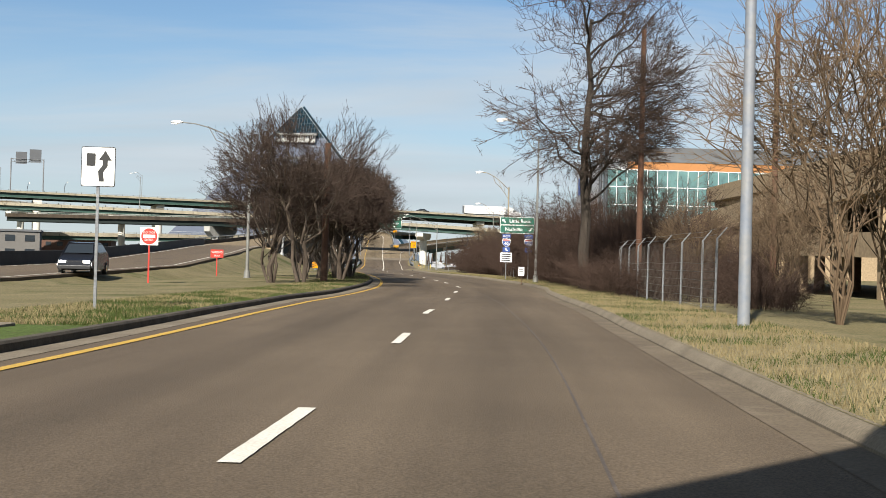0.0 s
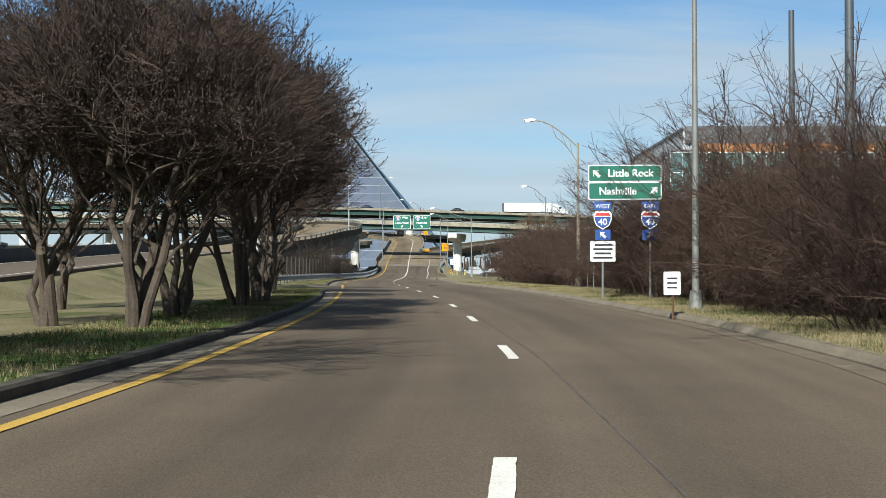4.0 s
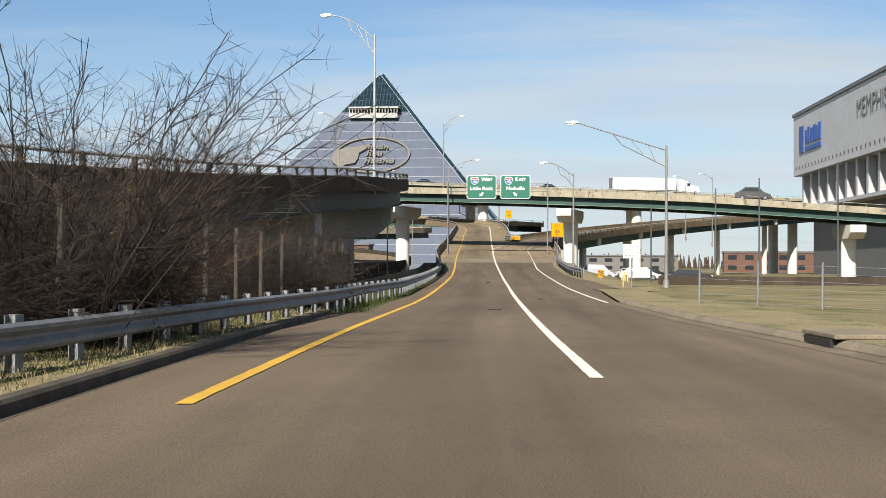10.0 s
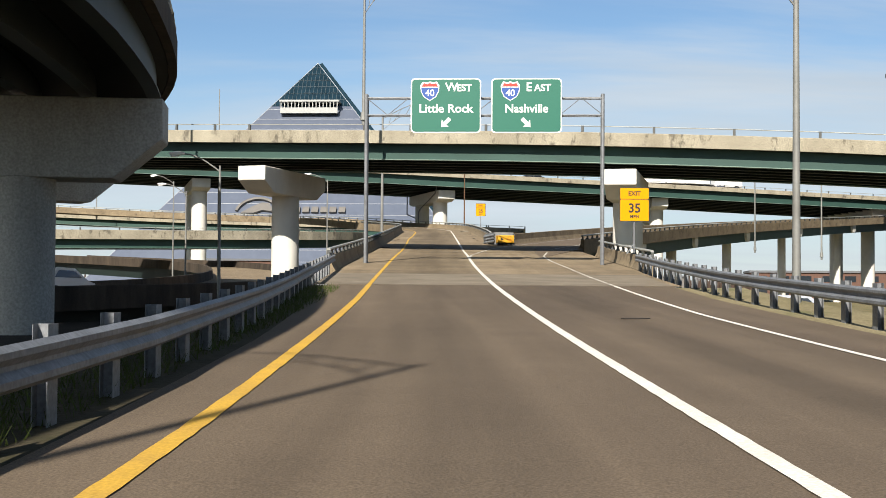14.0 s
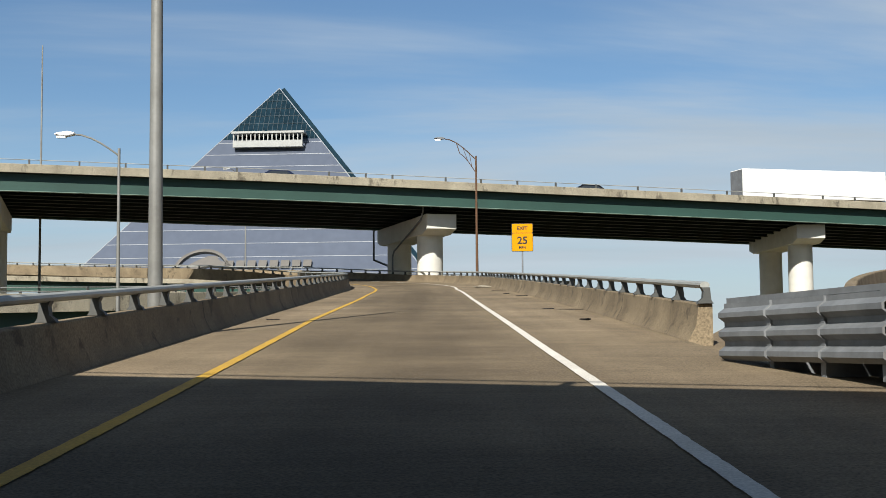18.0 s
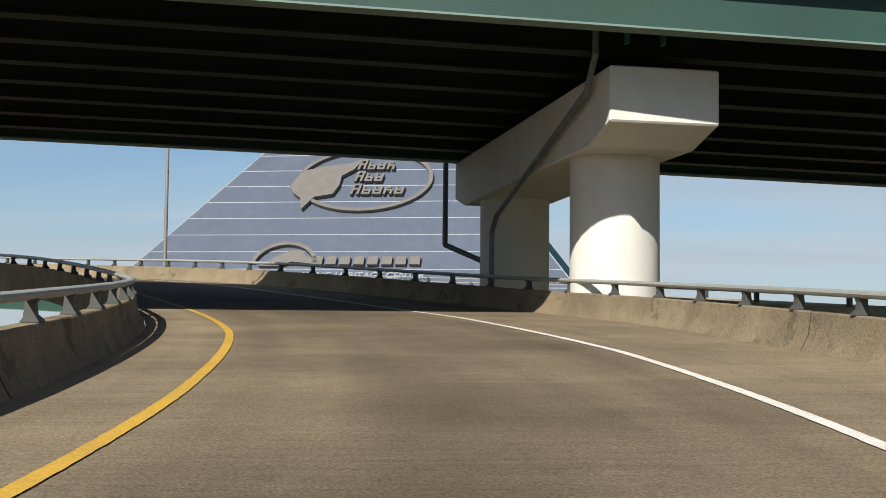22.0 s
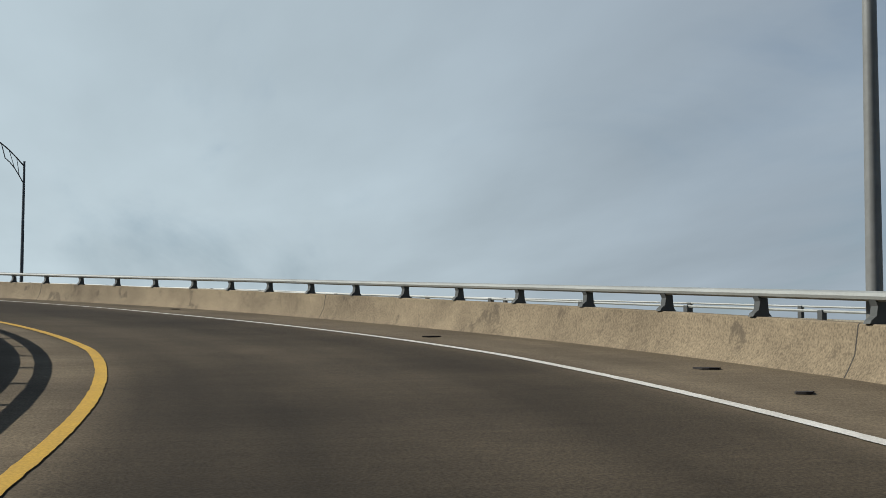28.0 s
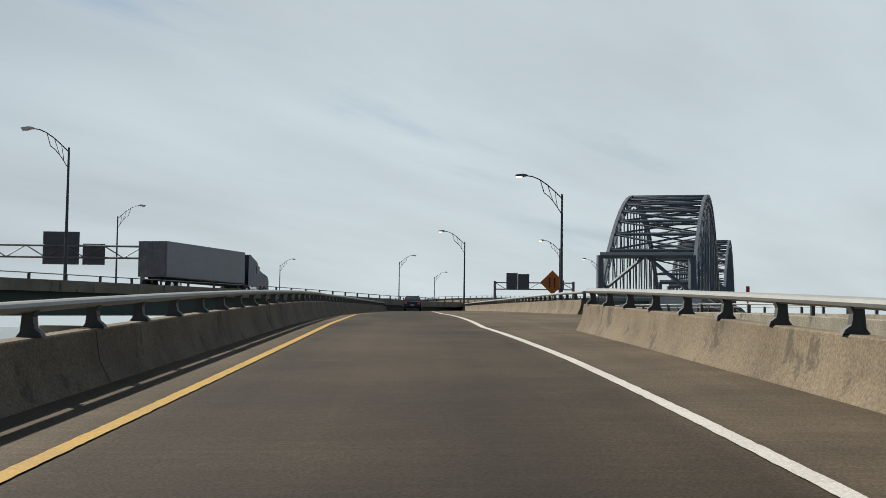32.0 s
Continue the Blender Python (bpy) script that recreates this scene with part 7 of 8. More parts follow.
DARKWALL = surface("dark_stained_wall", (0.036, 0.034, 0.033), (0.02, 0.019, 0.018), 0.85, scale=1.2, fine=12.0, stain=0.7)
structure(link("ramp_wall", sweep(lined([(x - 4.5, y, z) for x, y, z in pts[3:]]), [(-0.15, -0.5), (0.15, -0.5), (0.12, 0.95), (-0.12, 0.95)]), DARKWALL), "dark stained concrete wall along the side ramp", "wall")
structure(link("abutment", boxes((-30.5, -19.6, 185.2, 187.4, -0.6, 2.75)), TANBLOCK), "tan concrete abutment of the flyover", "abutment")
structure(link("median_apron", boxes((-13.0, -6.0, 8.0, 20.0, -0.2, 0.165), bevel=0.03), GUTTER), "pale concrete apron at the nose of the median", "pavement")

# ---- entrance arch sign far left ----
STONE = surface("brown_stone", (0.145, 0.106, 0.073), (0.079, 0.059, 0.043), 0.9, scale=0.5, fine=4.0, stain=0.9)
es = thing("entrance_arch", (-57, 142, -0.3), 12, "stone-pillared entrance arch with a red sign board", "entrance sign")
for x in (0, 9.2):
    part("pillar", boxes((x, x + 1.5, -0.7, 0.7, 0, 5.2), bevel=0.08), STONE, es, "stone pillar")
bm = bmesh.new()
top = [(-0.6, 4.6), (1.0, 5.3), (3.0, 5.9), (5.3, 6.2), (7.6, 5.9), (9.6, 5.3), (11.2, 4.6)]
prism(bm, top + [(x, z + 1.15) for x, z in reversed(top)], -0.2, 0.2)
part("sign_board", bm, SIGNRED, es, "arched red board")
for k in range(8):
    part("text_bar", boxes((1.2 + k * 1.05, 1.9 + k * 1.05, -0.24, -0.2, 5.75 + 0.35 * math.sin((k + 0.5) / 8 * math.pi), 6.2 + 0.35 * math.sin((k + 0.5) / 8 * math.pi))), SIGNWHITE, es)

# ---- crash cushion at the gore ----
cc = thing("crash_cushion", (-2.95, 361.5, axis(359.5)[0].z + 0.02), 9.5, "yellow-nosed crash cushion with grey corrugated panels at the gore", "crash cushion")
YEL2 = surface("worn_yellow_plastic", (0.528, 0.264, 0.008), (0.409, 0.198, 0.013), 0.6, scale=0.7, fine=8.0, bump=0.02)
SILV = surface("scuffed_silver_panel", (0.2, 0.21, 0.215), (0.1, 0.105, 0.11), 0.6, 0.3, scale=0.6, fine=10.0, bump=0.05, stain=0.7)
part("nose", boxes((-1.40, -0.08, 0, 1.1, 0.22, 0.82), bevel=0.05), YEL2, cc, "yellow plastic nose")
bm = bmesh.new()
prism(bm, [(-1.2, 0.42), (-1.2, 0.68), (-0.9, 0.42)], -0.02, -0.004)
part("chevron_mark", bm, SIGNBLACK, cc)
for k in range(9):
    a = k * math.tau / 8
    cx, cz = (-0.42 + 0.2 * math.cos(a), 0.53 + 0.2 * math.sin(a)) if k < 8 else (-0.42, 0.53)
    bm = bmesh.new()
    tube(bm, (cx, -0.012, cz), (cx, 0.002, cz), 0.05, 0.05, 10)
    part("nose_spot", bm, SIGNORANGE, cc)
for k in range(3):
    y = 1.1 + k * 1.4
    for xo, sd in ((-1.5 - 0.03 * k, -1), (0.05 + 0.03 * k, 1)):
        pr = []
        for j in range(13):
            pr.append((xo + sd * (0.085 if j % 4 in (1, 2) else 0.0), 0.28 + j * 0.062))
        bm = bmesh.new()
        prism(bm, pr + [(x + sd * 0.03, z) for x, z in reversed(pr)], y - 0.12, y + 1.36)
        part("side_panel", bm, SILV, cc, "corrugated grey panel")
    part("diaphragm", boxes((-1.5, 0.05, y, y + 0.12, 0.1, 1.03)), SILV, cc)
part("top_panel", boxes((-1.5, 0.06, 1.1, 5.4, 1.03, 1.10)), SILV, cc)
part("skid_rail", boxes((-0.95, -0.85, -0.2, 5.4, 0.0, 0.12), (-0.6, -0.5, -0.2, 5.4, 0.0, 0.12)), RAILPOST, cc)
for k in range(4):
    part("foot", boxes((-1.4 + k * 0.38, -1.15 + k * 0.38, 0.15, 0.7, 0.02, 0.2)), RUBBER, cc)

# ---- bridge fittings ----
APRON = surface("joint_apron_concrete", (0.072, 0.062, 0.048), (0.046, 0.039, 0.031), 0.9, scale=0.6, fine=30.0, bump=0.2, stain=0.8)
JOINT = surface("joint_steel", (0.035, 0.085, 0.08), (0.025, 0.04, 0.038), 0.6, 0.3, scale=0.4, fine=10.0)
TARJ = surface("joint_sealant", (0.023, 0.02, 0.018), None, 0.85, scale=0.5)
for s, w in ((298.6, 0.05), (341.0, 0.06), (396.0, 0.05), (428.5, 0.10), (470.0, 0.06), (515.0, 0.08)):
    strip("deck_joint", s, s + w, lambda q: U_LBAR(q) + 0.05, lambda q: (U_RBAR(q) if q > 362 else 8.5) - 0.05, 0.008, TARJ, deck, "dark deck joint", 1.0)
for k in range(8):
    s = 591.0 + k * 0.25
    strip("comb_joint", s, s + 0.06, lambda q: U_LBAR(q) + 0.05, lambda q: U_RBAR(q) - 0.1, 0.012, JOINT, deck, "green steel comb joint", 1.0)
strip("joint_apron", 590.5, 593.4, lambda q: U_LBAR(q) + 0.05, lambda q: U_RBAR(q) - 0.1, 0.007, APRON, deck, "worn concrete joint apron", 1.0)
strip("patched_pavement", 298.6, 309, lambda q: U_LBAR(q) + 0.05, lambda q: U_RGUARD(q) - 0.3, 0.004, GUTTER, deck, "pale concrete approach slab", 1.0)
# cover plate on the barrier at the joint
p, r = axis(590.0)
cv = thing("joint_cover", tuple(p + r * U_RBAR(590)), heading(590), "grey steel cover plate on the barrier joint", "cover plate")
bm = bmesh.new()
pr = [(-0.03, 0.03), (0.03, 0.10), (0.12, 0.27), (0.17, 0.6), (0.2, 0.65), (0.2, 0.6), (0.16, 0.26), (0.05, 0.06), (0.0, 0.02)]
prism(bm, pr, -1.7, 1.7)
part("plate", bm, surface("galvanised_cover", (0.098, 0.104, 0.095), (0.064, 0.066, 0.062), 0.5, 0.4, scale=0.5, fine=12.0), cv)
# drain pipes on the near pier of the far overpass
dp = thing("drain_pipe", (-12.6, 473.8, -0.8), 18, "grey drain pipe strapped to the white pier", "drain pipe")
part("pipe", pipe([Vector(p) for p in ((-1.6, -8.3, 20.6), (-1.6, -8.3, 18.4), (-1.6, -7.6, 17.6), (-1.6, 1.6, 15.4), (-1.6, 2.2, 14.9), (-1.6, 2.2, 0.0))], 0.085, 10), GALV, dp)
dp = thing("drain_pipe", (-12.6, 473.8, -0.8), 18, "dark drain pipe at the far end of the white pier", "drain pipe")
part("pipe", tubes(((-1.75, 8.9, 18.3), (-1.75, 8.9, 15.0), 0.10), ((-1.75, 8.9, 15.0), (-0.6, 7.4, 14.3), 0.10), n=10), POLEDARK, dp)
BRG = surface("bearing_green", (0.033, 0.112, 0.073), (0.023, 0.073, 0.05), 0.6, scale=1.0, fine=8.0)
for x, y, z in ((-9.95, 464.9, 17.5), (26.9, 474.7, 16.85)):
    e = thing("bearing_stiffener", (x, y, z), 15, "green stiffener plates on the girder above the pier", "girder plate", "repainted girder ends")
    for k in (-0.9, 0.0):
        part("stiffener", boxes((k, k + 0.06, 0.0, 0.26, 0.2, 2.1)), BRG, e)

# kerb inlet beside the grass lot
inlet = thing("storm_drain", tuple(spot(185.6, U_RKERB(185.6) + 0.16, 0.0)), heading(185.6), "concrete storm drain with a dark mouth set in the kerb", "storm drain")
part("hood", boxes((-0.17, 0.95, -1.0, 1.0, 0.155, 0.235), bevel=0.02), GUTTER, inlet, "pale concrete hood")
# solid black block paints the darkness inside the inlet
part("mouth", boxes((-0.185, 0.1, -0.8, 0.8, 0.012, 0.15)), SIGNBLACK, inlet, "black block painting the dark of the opening")
# litter and drains on the shoulders
rl = random.Random(11)
DEBRIS = surface("dark_litter", (0.023, 0.018, 0.015), (0.013, 0.011, 0.01), 0.9, scale=0.2, fine=20.0)
for s, u, w in ((378.0, 3.7, 0.9), (386.0, 3.6, 0.5), (404, 4.2, 0.5), (409, 3.9, 0.7), (418, 4.2, 0.9), (356, -3.6, 0.8), (379.5, -3.9, 0.3), (505, 5.8, 0.5), (512, 6.1, 0.35), (536, 4.9, 0.8), (541, 5.0, 0.3), (544, 5.4, 0.3), (552, 4.5, 0.4), (568, 4.6, 0.3), (249, 1.0, 0.5), (160, 0.0, 0.5), (216, 2.9, 0.6), (281, 4.0, 0.7), (203, 0.9, 0.4), (139, 3.6, 0.6)):
    e = thing("litter", tuple(spot(s, u, 0.012)), rl.uniform(0, 180), "flat dark scrap lying on the pavement", "litter", "scraps on the pavement")
    bm = bmesh.new()
    n = 9
    prism(bm, [(w * (0.5 + rl.uniform(-0.15, 0.15)) * math.cos(k * math.tau / n), 0.12 * (1 + rl.uniform(-0.5, 0.5)) * math.sin(k * math.tau / n)) for k in range(n)], -0.012, 0.012)
    part("scrap", bm, DEBRIS, e).matrix_basis = Matrix.Rotation(math.pi / 2, 4, 'X')
rag = thing("rag", tuple(spot(429.5, 4.6, 0.01)), 20, "crumpled pale rag lying on the ramp shoulder", "rag")
bm = bmesh.new()
bmesh.ops.create_icosphere(bm, subdivisions=3, radius=0.5)
for v in bm.verts:
    v.co = Vector((v.co.x * 1.3, v.co.y * 0.6, max(v.co.z, 0) * 0.22 + 0.05 * max(0, noise.noise(v.co * 5)))) * (1 + 0.25 * noise.noise(v.co * 3))
part("cloth", bm, surface("pale_cloth", (0.238, 0.211, 0.158), (0.132, 0.112, 0.079), 0.95, scale=0.2, fine=20), rag, "", True)
for s, u in ((351, -3.9), (487, -2.4), (478, -2.4)):
    e = thing("drain_grate", tuple(spot(s, u, 0.008)), heading(s), "dark iron drain grate in the shoulder", "drain grate", "drain grates")
    part("frame", boxes((-0.35, 0.35, -0.3, 0.3, 0, 0.006)), DEBRIS, e)
    for k in range(5):
        part("bar", boxes((-0.33, 0.33, -0.26 + k * 0.12, -0.21 + k * 0.12, 0.007, 0.014)), RUST, e)


# ---- vehicles ----
def wheel(parent, x, y, r, w):
    bm = bmesh.new()
    tube(bm, (x - w / 2, y, r), (x + w / 2, y, r), r, r, 20)
    tyre = part("wheel", bm, RUBBER, parent, "", True)
    bm = bmesh.new()
    tube(bm, (x - w / 2 - 0.01, y, r), (x + w / 2 + 0.01, y, r), r * 0.62, r * 0.62, 14)
    part("rim", bm, CHROME, tyre)


def car(at, yaw, paint, label, h=1.5, L=4.6, lit=False):
    """A car that faces local -y."""
    e = thing("car", at, yaw, label, "car")
    side = [(-L / 2, 0.35), (-L / 2 + 0.05, 0.75), (-L / 2 + 1.0, h * 0.62), (-L / 2 + 1.7, h * 0.97), (L / 2 - 1.3, h), (L / 2 - 0.45, h * 0.66), (L / 2 - 0.02, h * 0.6), (L / 2, 0.4), (L / 2 - 0.2, 0.25), (-L / 2 + 0.2, 0.25)]
    bm = bmesh.new()
    prism(bm, side, -0.9, 0.9)
    bm.transform(Matrix.Rotation(math.pi / 2, 4, 'Z'))
    for v in bm.verts:
        if v.co.z > h * 0.8:
            v.co.x *= 0.78
    bmesh.ops.bevel(bm, geom=bm.edges[:], offset=0.06, segments=2, affect='EDGES')
    part("body", bm, paint, e, "", True)
    for y0, z0, y1, z1 in ((-L / 2 + 1.02, h * 0.66, -L / 2 + 1.62, h * 0.93), (L / 2 - 0.52, h * 0.7, L / 2 - 1.25, h * 0.95)):
        sg = -1 if y0 < 0 else 1
        part("windscreen", ([(-0.76, y0 + sg * 0.02, z0), (0.76, y0 + sg * 0.02, z0), (0.64, y1 + sg * 0.03, z1), (-0.64, y1 + sg * 0.03, z1)], [(0, 1, 2, 3)]), GLASSDARK, e)
    for sx in (-1, 1):
        part("side_window", ([(sx * 0.90, -L / 2 + 1.35, h * 0.68), (sx * 0.90, L / 2 - 0.75, h * 0.7), (sx * 0.75, L / 2 - 1.35, h * 0.94), (sx * 0.75, -L / 2 + 1.8, h * 0.92)], [(0, 1, 2, 3)]), GLASSDARK, e)
        part("headlight", boxes((sx * 0.62 - 0.17, sx * 0.62 + 0.17, -L / 2 - 0.02, -L / 2 + 0.1, 0.62, 0.76)), HEADLIGHT if lit else SIGNWHITE, e)
        part("tail_light", boxes((sx * 0.7 - 0.12, sx * 0.7 + 0.12, L / 2 - 0.06, L / 2 + 0.02, 0.7, 0.86)), TAIL, e)
        for y in (-L / 2 + 0.85, L / 2 - 0.85):
            wheel(e, sx * 0.82, y, 0.33, 0.22)
    part("bumper", boxes((-0.85, 0.85, -L / 2 - 0.04, -L / 2 + 0.12, 0.3, 0.5), bevel=0.03), SIGNBLACK, e)
    part("plate_bar", boxes((-0.2, 0.2, L / 2 + 0.0, L / 2 + 0.03, 0.55, 0.68)), SIGNWHITE, e)
    return e


BLACKP, SILVERP, WHITEP, REDP, DKBLUE = (glossy(n, c, 0.25, 0.3) for n, c in (("black_paint", (0.01, 0.01, 0.012)), ("silver_paint", (0.35, 0.36, 0.38)), ("white_paint", (0.72, 0.72, 0.72)), ("red_paint", (0.35, 0.02, 0.02)), ("dark_blue_paint", (0.012, 0.018, 0.045))))
car((-17.6, 70.5, ground_z(-17.6, 70.5) + 0.08), 2, BLACKP, "black off-road car with lit headlights on the side ramp", 1.75, 4.7, True)


def truck(at, yaw, cab, label, box_mat):
    """An articulated lorry that faces local +x."""
    e = thing("semi_truck", at, yaw, label, "truck", "articulated trucks")
    part("trailer", boxes((-8.1, 8.0, -1.3, 1.3, 1.15, 4.1), bevel=0.05), box_mat, e, "boxy pale trailer")
    for sy in (-0.61, 0.61):
        part("trailer_door", boxes((-8.16, -8.08, sy - 0.6, sy + 0.6, 1.2, 4.0)), GALV, e)
    part("chassis", boxes((-7.8, 14.0, -0.5, 0.5, 0.85, 1.15)), RUBBER, e)
    bm = bmesh.new()
    prism(bm, [(9.0, 0.8), (9.0, 3.9), (9.6, 4.0), (11.2, 3.4), (12.0, 2.55), (13.9, 2.1), (14.2, 1.7), (14.25, 0.7)], -1.2, 1.2)
    bmesh.ops.bevel(bm, geom=bm.edges[:], offset=0.08, segments=2, affect='EDGES')
    part("cab", bm, cab, e, "rounded sleeper cab", True)
    for sy in (-1, 1):
        part("side_window", boxes((11.0, 11.75, sy * 1.21 - 0.02, sy * 1.21 + 0.02, 2.2, 2.9)), GLASSDARK, e)
        part("fuel_tank", tubes(((9.3, sy * 1.0, 0.75), (10.9, sy * 1.0, 0.75), 0.3), n=14), CHROME, e)
    part("windscreen", ([(11.3, -1.05, 3.36), (11.3, 1.05, 3.36), (12.12, 1.1, 2.6), (12.12, -1.1, 2.6)], [(0, 1, 2, 3)]), GLASSDARK, e)
    for x in (-7.0, -5.7, 8.6, 9.9, 13.1):
        for sy in (-1, 1):
            bm = bmesh.new()
            tube(bm, (x, sy * 1.25, 0.5), (x, sy * 0.85, 0.5), 0.5, 0.5, 18)
            w = part("wheel", bm, RUBBER, e)
            bm = bmesh.new()
            tube(bm, (x, sy * 1.27, 0.5), (x, sy * 0.9, 0.5), 0.28, 0.28, 12)
            part("rim", bm, CHROME, w)
    return e


TRAILER = surface("white_trailer_skin", (0.646, 0.646, 0.629), (0.578, 0.578, 0.561), 0.4, 0.0, scale=5.0, fine=2.0, bump=0.0, stain=0.4)
truck((27.5, 480.5, 18.6), 14.9, WHITEP, "white articulated truck on the far overpass", TRAILER)
truck((-209.5, 416.5, 21.75), 197, DKBLUE, "articulated truck with a grey trailer on the main deck", surface("grey_trailer_skin", (0.238, 0.251, 0.264), (0.185, 0.198, 0.211), 0.45, scale=3.0, fine=2.0, bump=0.0))
car((-24.5, 466.0, 19.92), 105, DKBLUE, "dark car on the far overpass", 1.45)
car((4.5, 474.0, 19.27), 105, BLACKP, "black car on the far overpass", 1.45)
car((27, 335.2, 9.85), 85, SIGNBLACK, "dark pickup on the near overpass", 1.7)
car((-43.2, 290.2, 0.46), 145, BLACKP, "dark car on the low side viaduct", 1.6)
car((-27.6, 321.5, 0.83), 165, WHITEP, "white car on the low side viaduct", 1.5)
for x, y, hh, c in ((7.6, 346, 2.0, SILVERP), (12.2, 333, 1.7, SILVERP), (16.5, 318, 1.4, BLACKP)):
    car((x, y, -0.55), 80, c, "silver van parked below the viaducts" if hh > 1.6 else "black car parked below the viaducts", hh, 5.2)
for k, (x, y, c) in enumerate(((14, 366, SILVERP), (17.5, 368, BLACKP), (-60, 190, SILVERP), (-66, 196, BLACKP), (-54, 178, WHITEP), (-48, 172, REDP))):
    car((x, y, -0.55 if y > 300 else ground_z(x, y)), 60 + 25 * k, c, "parked car below the viaducts", 1.5)

car(tuple(spot(726, -1.5, 0.02)), heading(726) + 180, BLACKP, "dark car ahead on the crest of the ramp", 1.6)

# ---- signs at the bridge approach ----
dia = thing("diamond_sign", (-204.0, 454.3, 19.35), 121, "orange diamond warning sign on a post at the barrier", "road sign")
bm = bmesh.new()
prism(bm, [(0, 2.1), (0.85, 2.95), (0, 3.8), (-0.85, 2.95)], 0, 0.02)
part("panel", bm, SIGNORANGE, dia)
part("symbol", boxes((-0.25, -0.15, -0.02, -0.005, 2.6, 3.3), (0.1, 0.2, -0.02, -0.005, 2.6, 3.3)), SIGNBLACK, dia, "black lane symbol")
part("post", tubes(((0, 0.05, -0.2), (0, 0.05, 3.2), 0.05)), GALV, dia)


def far_gantry(a, b, z, panels, label, leg=1.0):
    a, b = Vector(a), Vector(b)
    d = b - a
    e = thing("sign_gantry", (a.x, a.y, z), math.degrees(math.atan2(d.y, d.x)), label, "sign gantry", "gantries on the bridge approach")
    L = d.length
    part("post", tubes(((0, 0, -leg), (0, 0, 7.2), 0.2)), GALV, e)
    part("post", tubes(((L, 0, -leg), (L, 0, 7.2), 0.2)), GALV, e)
    for zz in (6.0, 7.0):
        part("chord", tubes(((0, 0, zz), (L, 0, zz), 0.09), n=6), GALV, e)
    n = int(L / 1.6)
    bm = bmesh.new()
    for k in range(n):
        tube(bm, (k * L / n, 0, 6.0 if k % 2 else 7.0), ((k + 1) * L / n, 0, 7.0 if k % 2 else 6.0), 0.05, 0.05, 5)
    part("lacing", bm, GALV, e)
    for x0, x1, z0, z1 in panels:
        part("panel_back", boxes((x0, x1, -0.2, -0.14, z0, z1)), SIGNBACK, e, "bare back of a sign panel")


far_gantry((-294.5, 399.4), (-299.25, 410.2), 18.9, ((1.75, 3.45, 5.95, 8.45), (3.5, 5.2, 5.95, 8.3), (9.2, 10.4, 6.0, 7.4)), "sign gantry seen from behind over the bridge approach")
far_gantry((-204.2, 415.4), (-193.8, 398.3), 18.6, ((3.3, 5.2, 5.4, 7.2), (5.5, 8.6, 5.4, 8.2)), "sign gantry seen from behind over the main deck")
far_gantry((-124, 439), (-134, 436), 25.4, ((0.8, 4.6, 6.2, 10.4), (5.4, 9.0, 5.4, 9.4)), "tall sign gantry seen from behind on the far overpass", 6.0)
mk = thing("river_beacon", (-319, 430.5, 14.0), 0, "slim red beacon mast beyond the barrier", "beacon")
part("mast", tubes(((0, 0, 0), (0, 0, 11), 0.12)), SIGNRED, mk)
part("lamp", tubes(((0, 0, 11), (0, 0, 12), 0.3)), SIGNRED, mk)

# ---- far buildings and the other bank ----
BRICK = surface("red_brown_brick", (0.106, 0.056, 0.04), (0.073, 0.04, 0.03), 0.9, scale=3.0, fine=2.0, bump=0.05)
PALEWALL = surface("pale_wall", (0.132, 0.125, 0.115), (0.099, 0.092, 0.086), 0.9, scale=5.0, fine=1.5, bump=0.05)


def block(at, w, d, h, wall, floors, bays, label, yaw=0):
    e = thing("building", at, yaw, label, "building", "low buildings beyond the viaducts")
    part("wall", boxes((0, w, 0, d, 0, h)), wall, e)
    part("roof", boxes((-0.3, w + 0.3, -0.3, d + 0.3, h, h + 0.5)), PANELDK, e)
    for f in range(floors):
        for b in range(bays):
            x = w * (b + 0.25) / bays
            z = h * (f + 0.3) / floors
            part("window", boxes((x, x + w / bays * 0.5, -0.08, 0.02, z, z + h / floors * 0.45)), GLASSDARK, e)


block((-74, 560, -0.5), 26, 14, 8, BRICK, 2, 6, "red-brown brick building under the viaducts")
block((60, 560, -0.5), 40, 20, 6, BRICK, 2, 8, "red brick warehouse beyond the viaducts", -8)
block((20, 590, -0.5), 30, 16, 5, PALEWALL, 2, 6, "pale low building beyond the viaducts", -5)
block((120, 520, -0.5), 34, 18, 8, PALEWALL, 3, 7, "pale office block beyond the viaducts", -20)
block((-160, 520, -0.5), 40, 18, 7, BRICK, 2, 9, "long brick shed beyond the viaducts", 6)
block((-108, 300, -0.5), 22, 14, 6.5, PALEWALL, 2, 5, "pale low building by the side viaduct", 14)
t = Twigs()
rb = random.Random(4)
for k in range(2600):
    x = rb.uniform(-1800, 900)
    y = 1300 + rb.uniform(0, 60)
    h = rb.uniform(6, 13)
    t.stick(Vector((x, y, -2)), Vector((x + rb.uniform(-1, 1), y, h)), 1.8, 0.5, 4)
structure(link("far_woods", t.data(), TWIG), "thin line of bare woods on the horizon", "woods")
bpy.data.objects["far_woods"]["kind"] = "stuff"


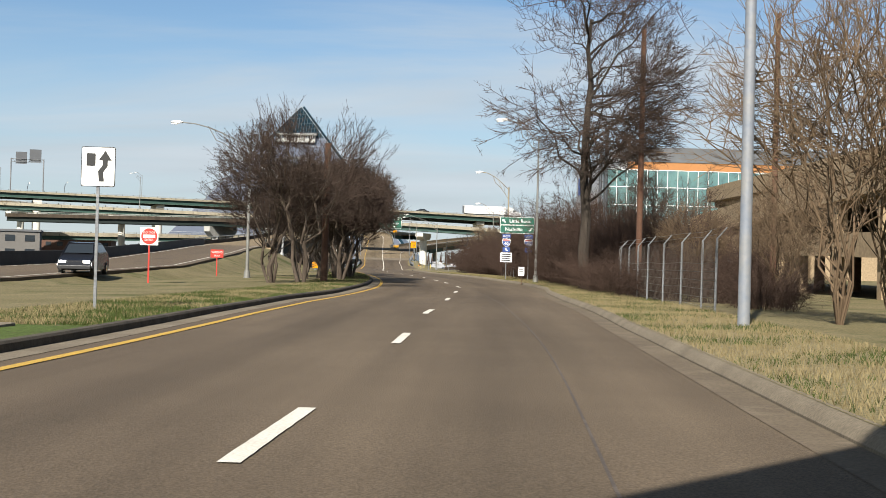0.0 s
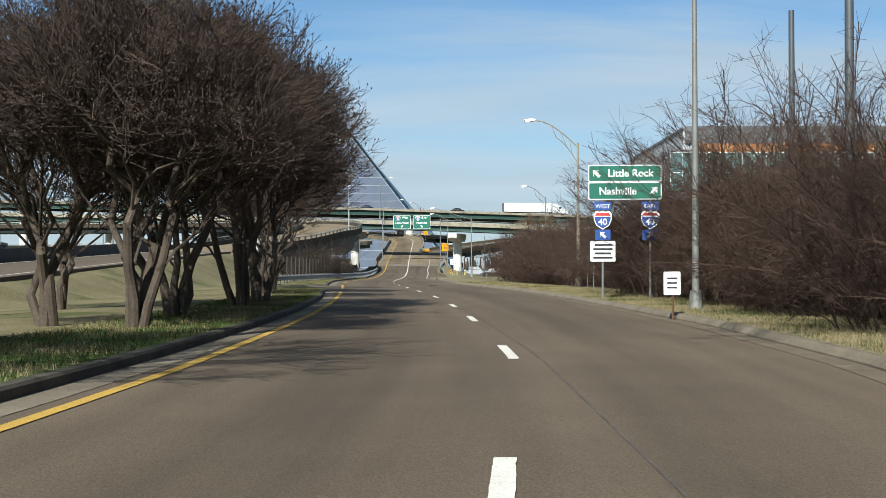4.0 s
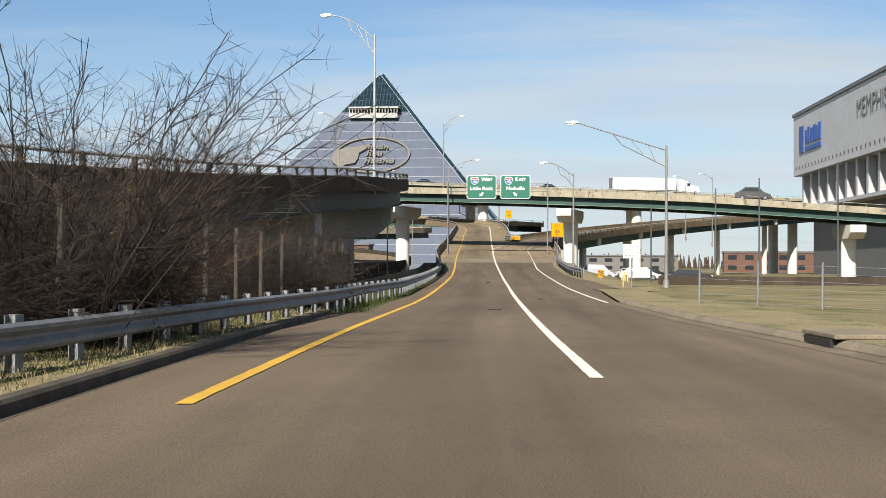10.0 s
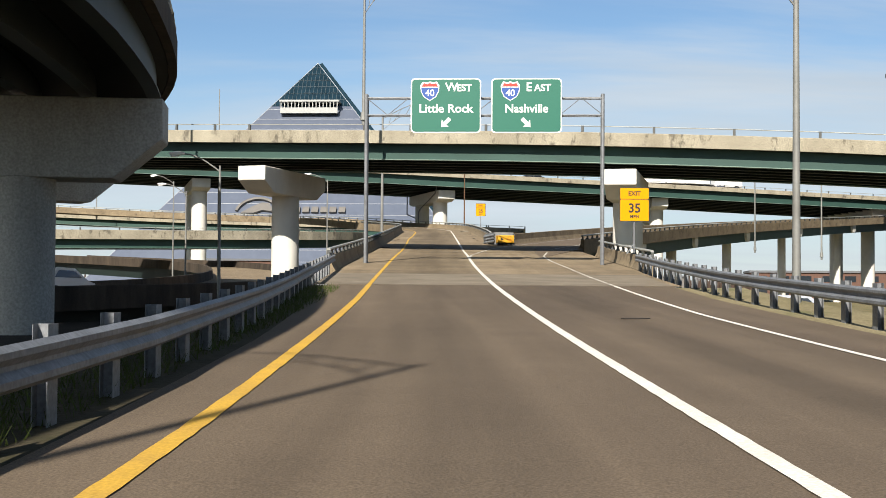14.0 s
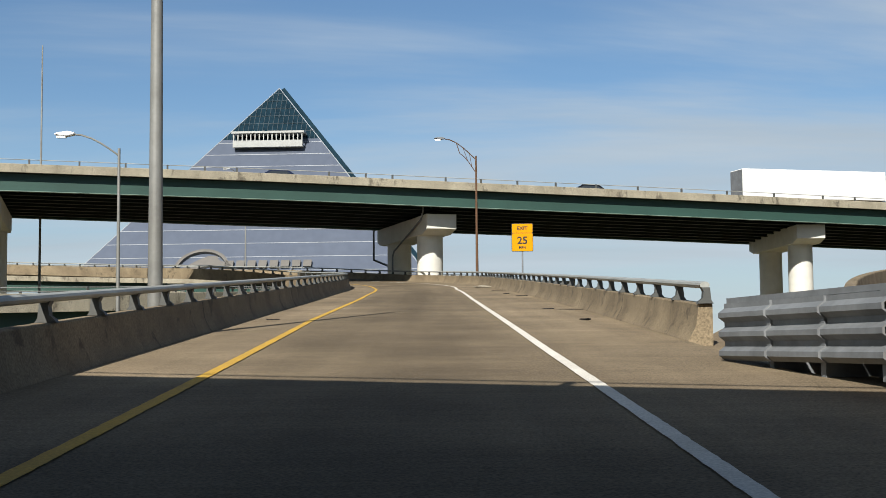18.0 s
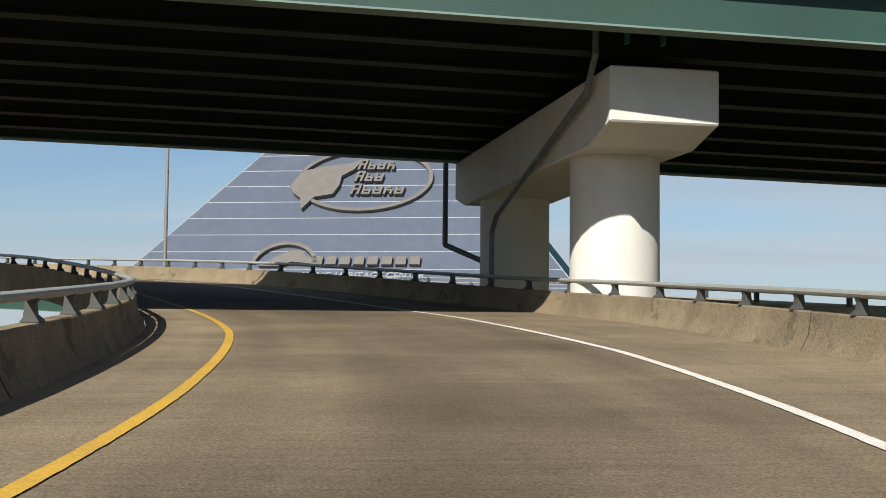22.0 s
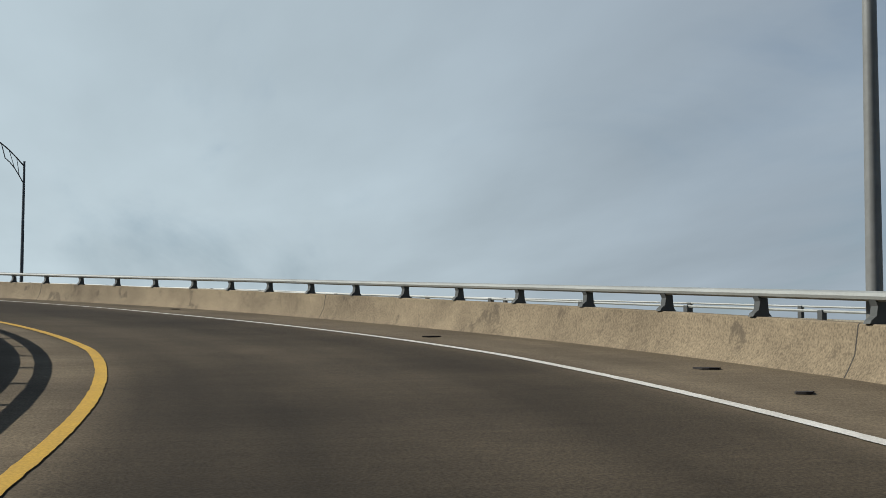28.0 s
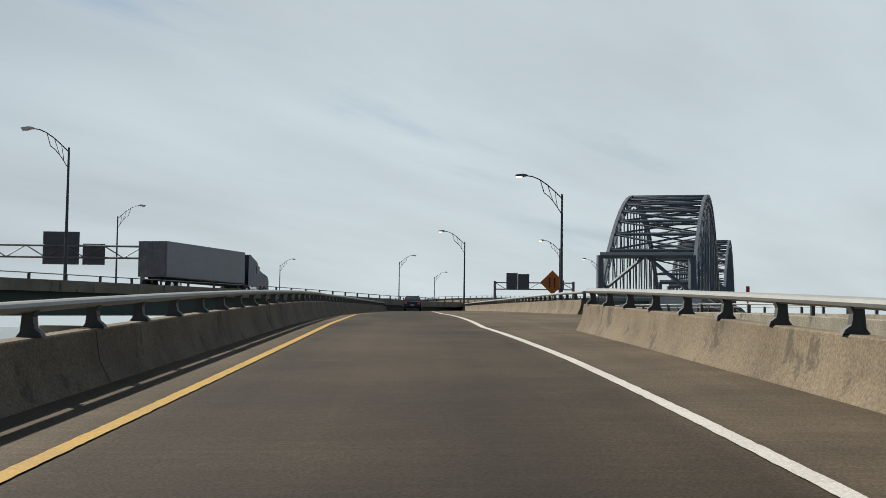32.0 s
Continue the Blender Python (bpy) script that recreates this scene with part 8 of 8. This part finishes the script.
# ---- grass blades on the verges ----
def blades(name, seed, count, place, material, label, low=0.03, high=0.10):
    rg = random.Random(seed)
    vs, fs = [], []
    for _ in range(count):
        x, y, z = place(rg)
        a = rg.uniform(0, math.tau)
        h = rg.uniform(low, high)
        w = rg.uniform(0.004, 0.010)
        lx, ly = rg.uniform(-0.7, 0.7) * h, rg.uniform(-0.7, 0.7) * h
        o = len(vs)
        vs += [(x - w * math.cos(a), y - w * math.sin(a), z - 0.01), (x + w * math.cos(a), y + w * math.sin(a), z - 0.01), (x + lx, y + ly, z + h)]
        fs.append((o, o + 1, o + 2))
    ob = structure(link(name, (vs, fs), material), label, "grass")
    ob["kind"] = "stuff"


def tufted(rg, x, y):
    return noise.noise(Vector((x * 0.5, y * 0.5, 9))) + 0.5 * noise.noise(Vector((x * 1.9, y * 1.9, 4))) + rg.uniform(-0.25, 0.25)


def verge_spot(a, b, edge, side, width, want):
    def f(rg):
        while True:
            s = a + (b - a) * rg.random() ** 1.2
            w = 0.18 + (width - 0.2) * rg.random()
            p = spot(s, edge(s) + side * w)
            if want(tufted(rg, p.x, p.y)):
                return p.x, p.y, p.z + 0.145
    return f


BLADE_DRY = surface("dry_blades", (0.215, 0.175, 0.095), (0.145, 0.115, 0.06), 0.9, scale=0.7, fine=3.0, bump=0.0, spec=0.1, stain=0.9)
BLADE_GREEN = surface("green_blades", (0.053, 0.069, 0.018), (0.033, 0.046, 0.013), 0.9, scale=0.7, fine=3.0, bump=0.0, spec=0.1, stain=0.9)
blades("grass_right", 1, 70000, verge_spot(8, 150, U_RKERB, 1, 3.3, lambda n: n > -0.25), BLADE_DRY, "short dry straw-coloured grass on the verge")
blades("grass_right_green", 2, 26000, verge_spot(8, 150, U_RKERB, 1, 3.3, lambda n: n < -0.1), BLADE_GREEN, "green tufts among the dry grass")
blades("grass_median", 3, 45000, verge_spot(20, 117, U_LKERB, -1, 3.1, lambda n: n < 0.2), BLADE_GREEN, "green winter grass on the median")
blades("grass_median_dry", 4, 40000, verge_spot(20, 117, U_LKERB, -1, 3.1, lambda n: n > 0.0), BLADE_DRY, "dry grass on the median")
blades("grass_left", 5, 18000, verge_spot(138, 199, U_LKERB, -1, 2.9, lambda n: n > 0.0), BLADE_DRY, "dry grass below the guard rail")
blades("grass_left_green", 6, 18000, verge_spot(138, 199, U_LKERB, -1, 2.9, lambda n: n < 0.1), BLADE_GREEN, "dark green weeds below the guard rail")
blades("rail_weeds", 7, 14000, lambda rg: (lambda p: (p.x, p.y, p.z + 0.0))(spot(rg.uniform(200, 296), U_YEL(250) - 1.0 - 1.3 * rg.random())), BLADE_GREEN, "weeds along the foot of the guard rail", 0.05, 0.2)
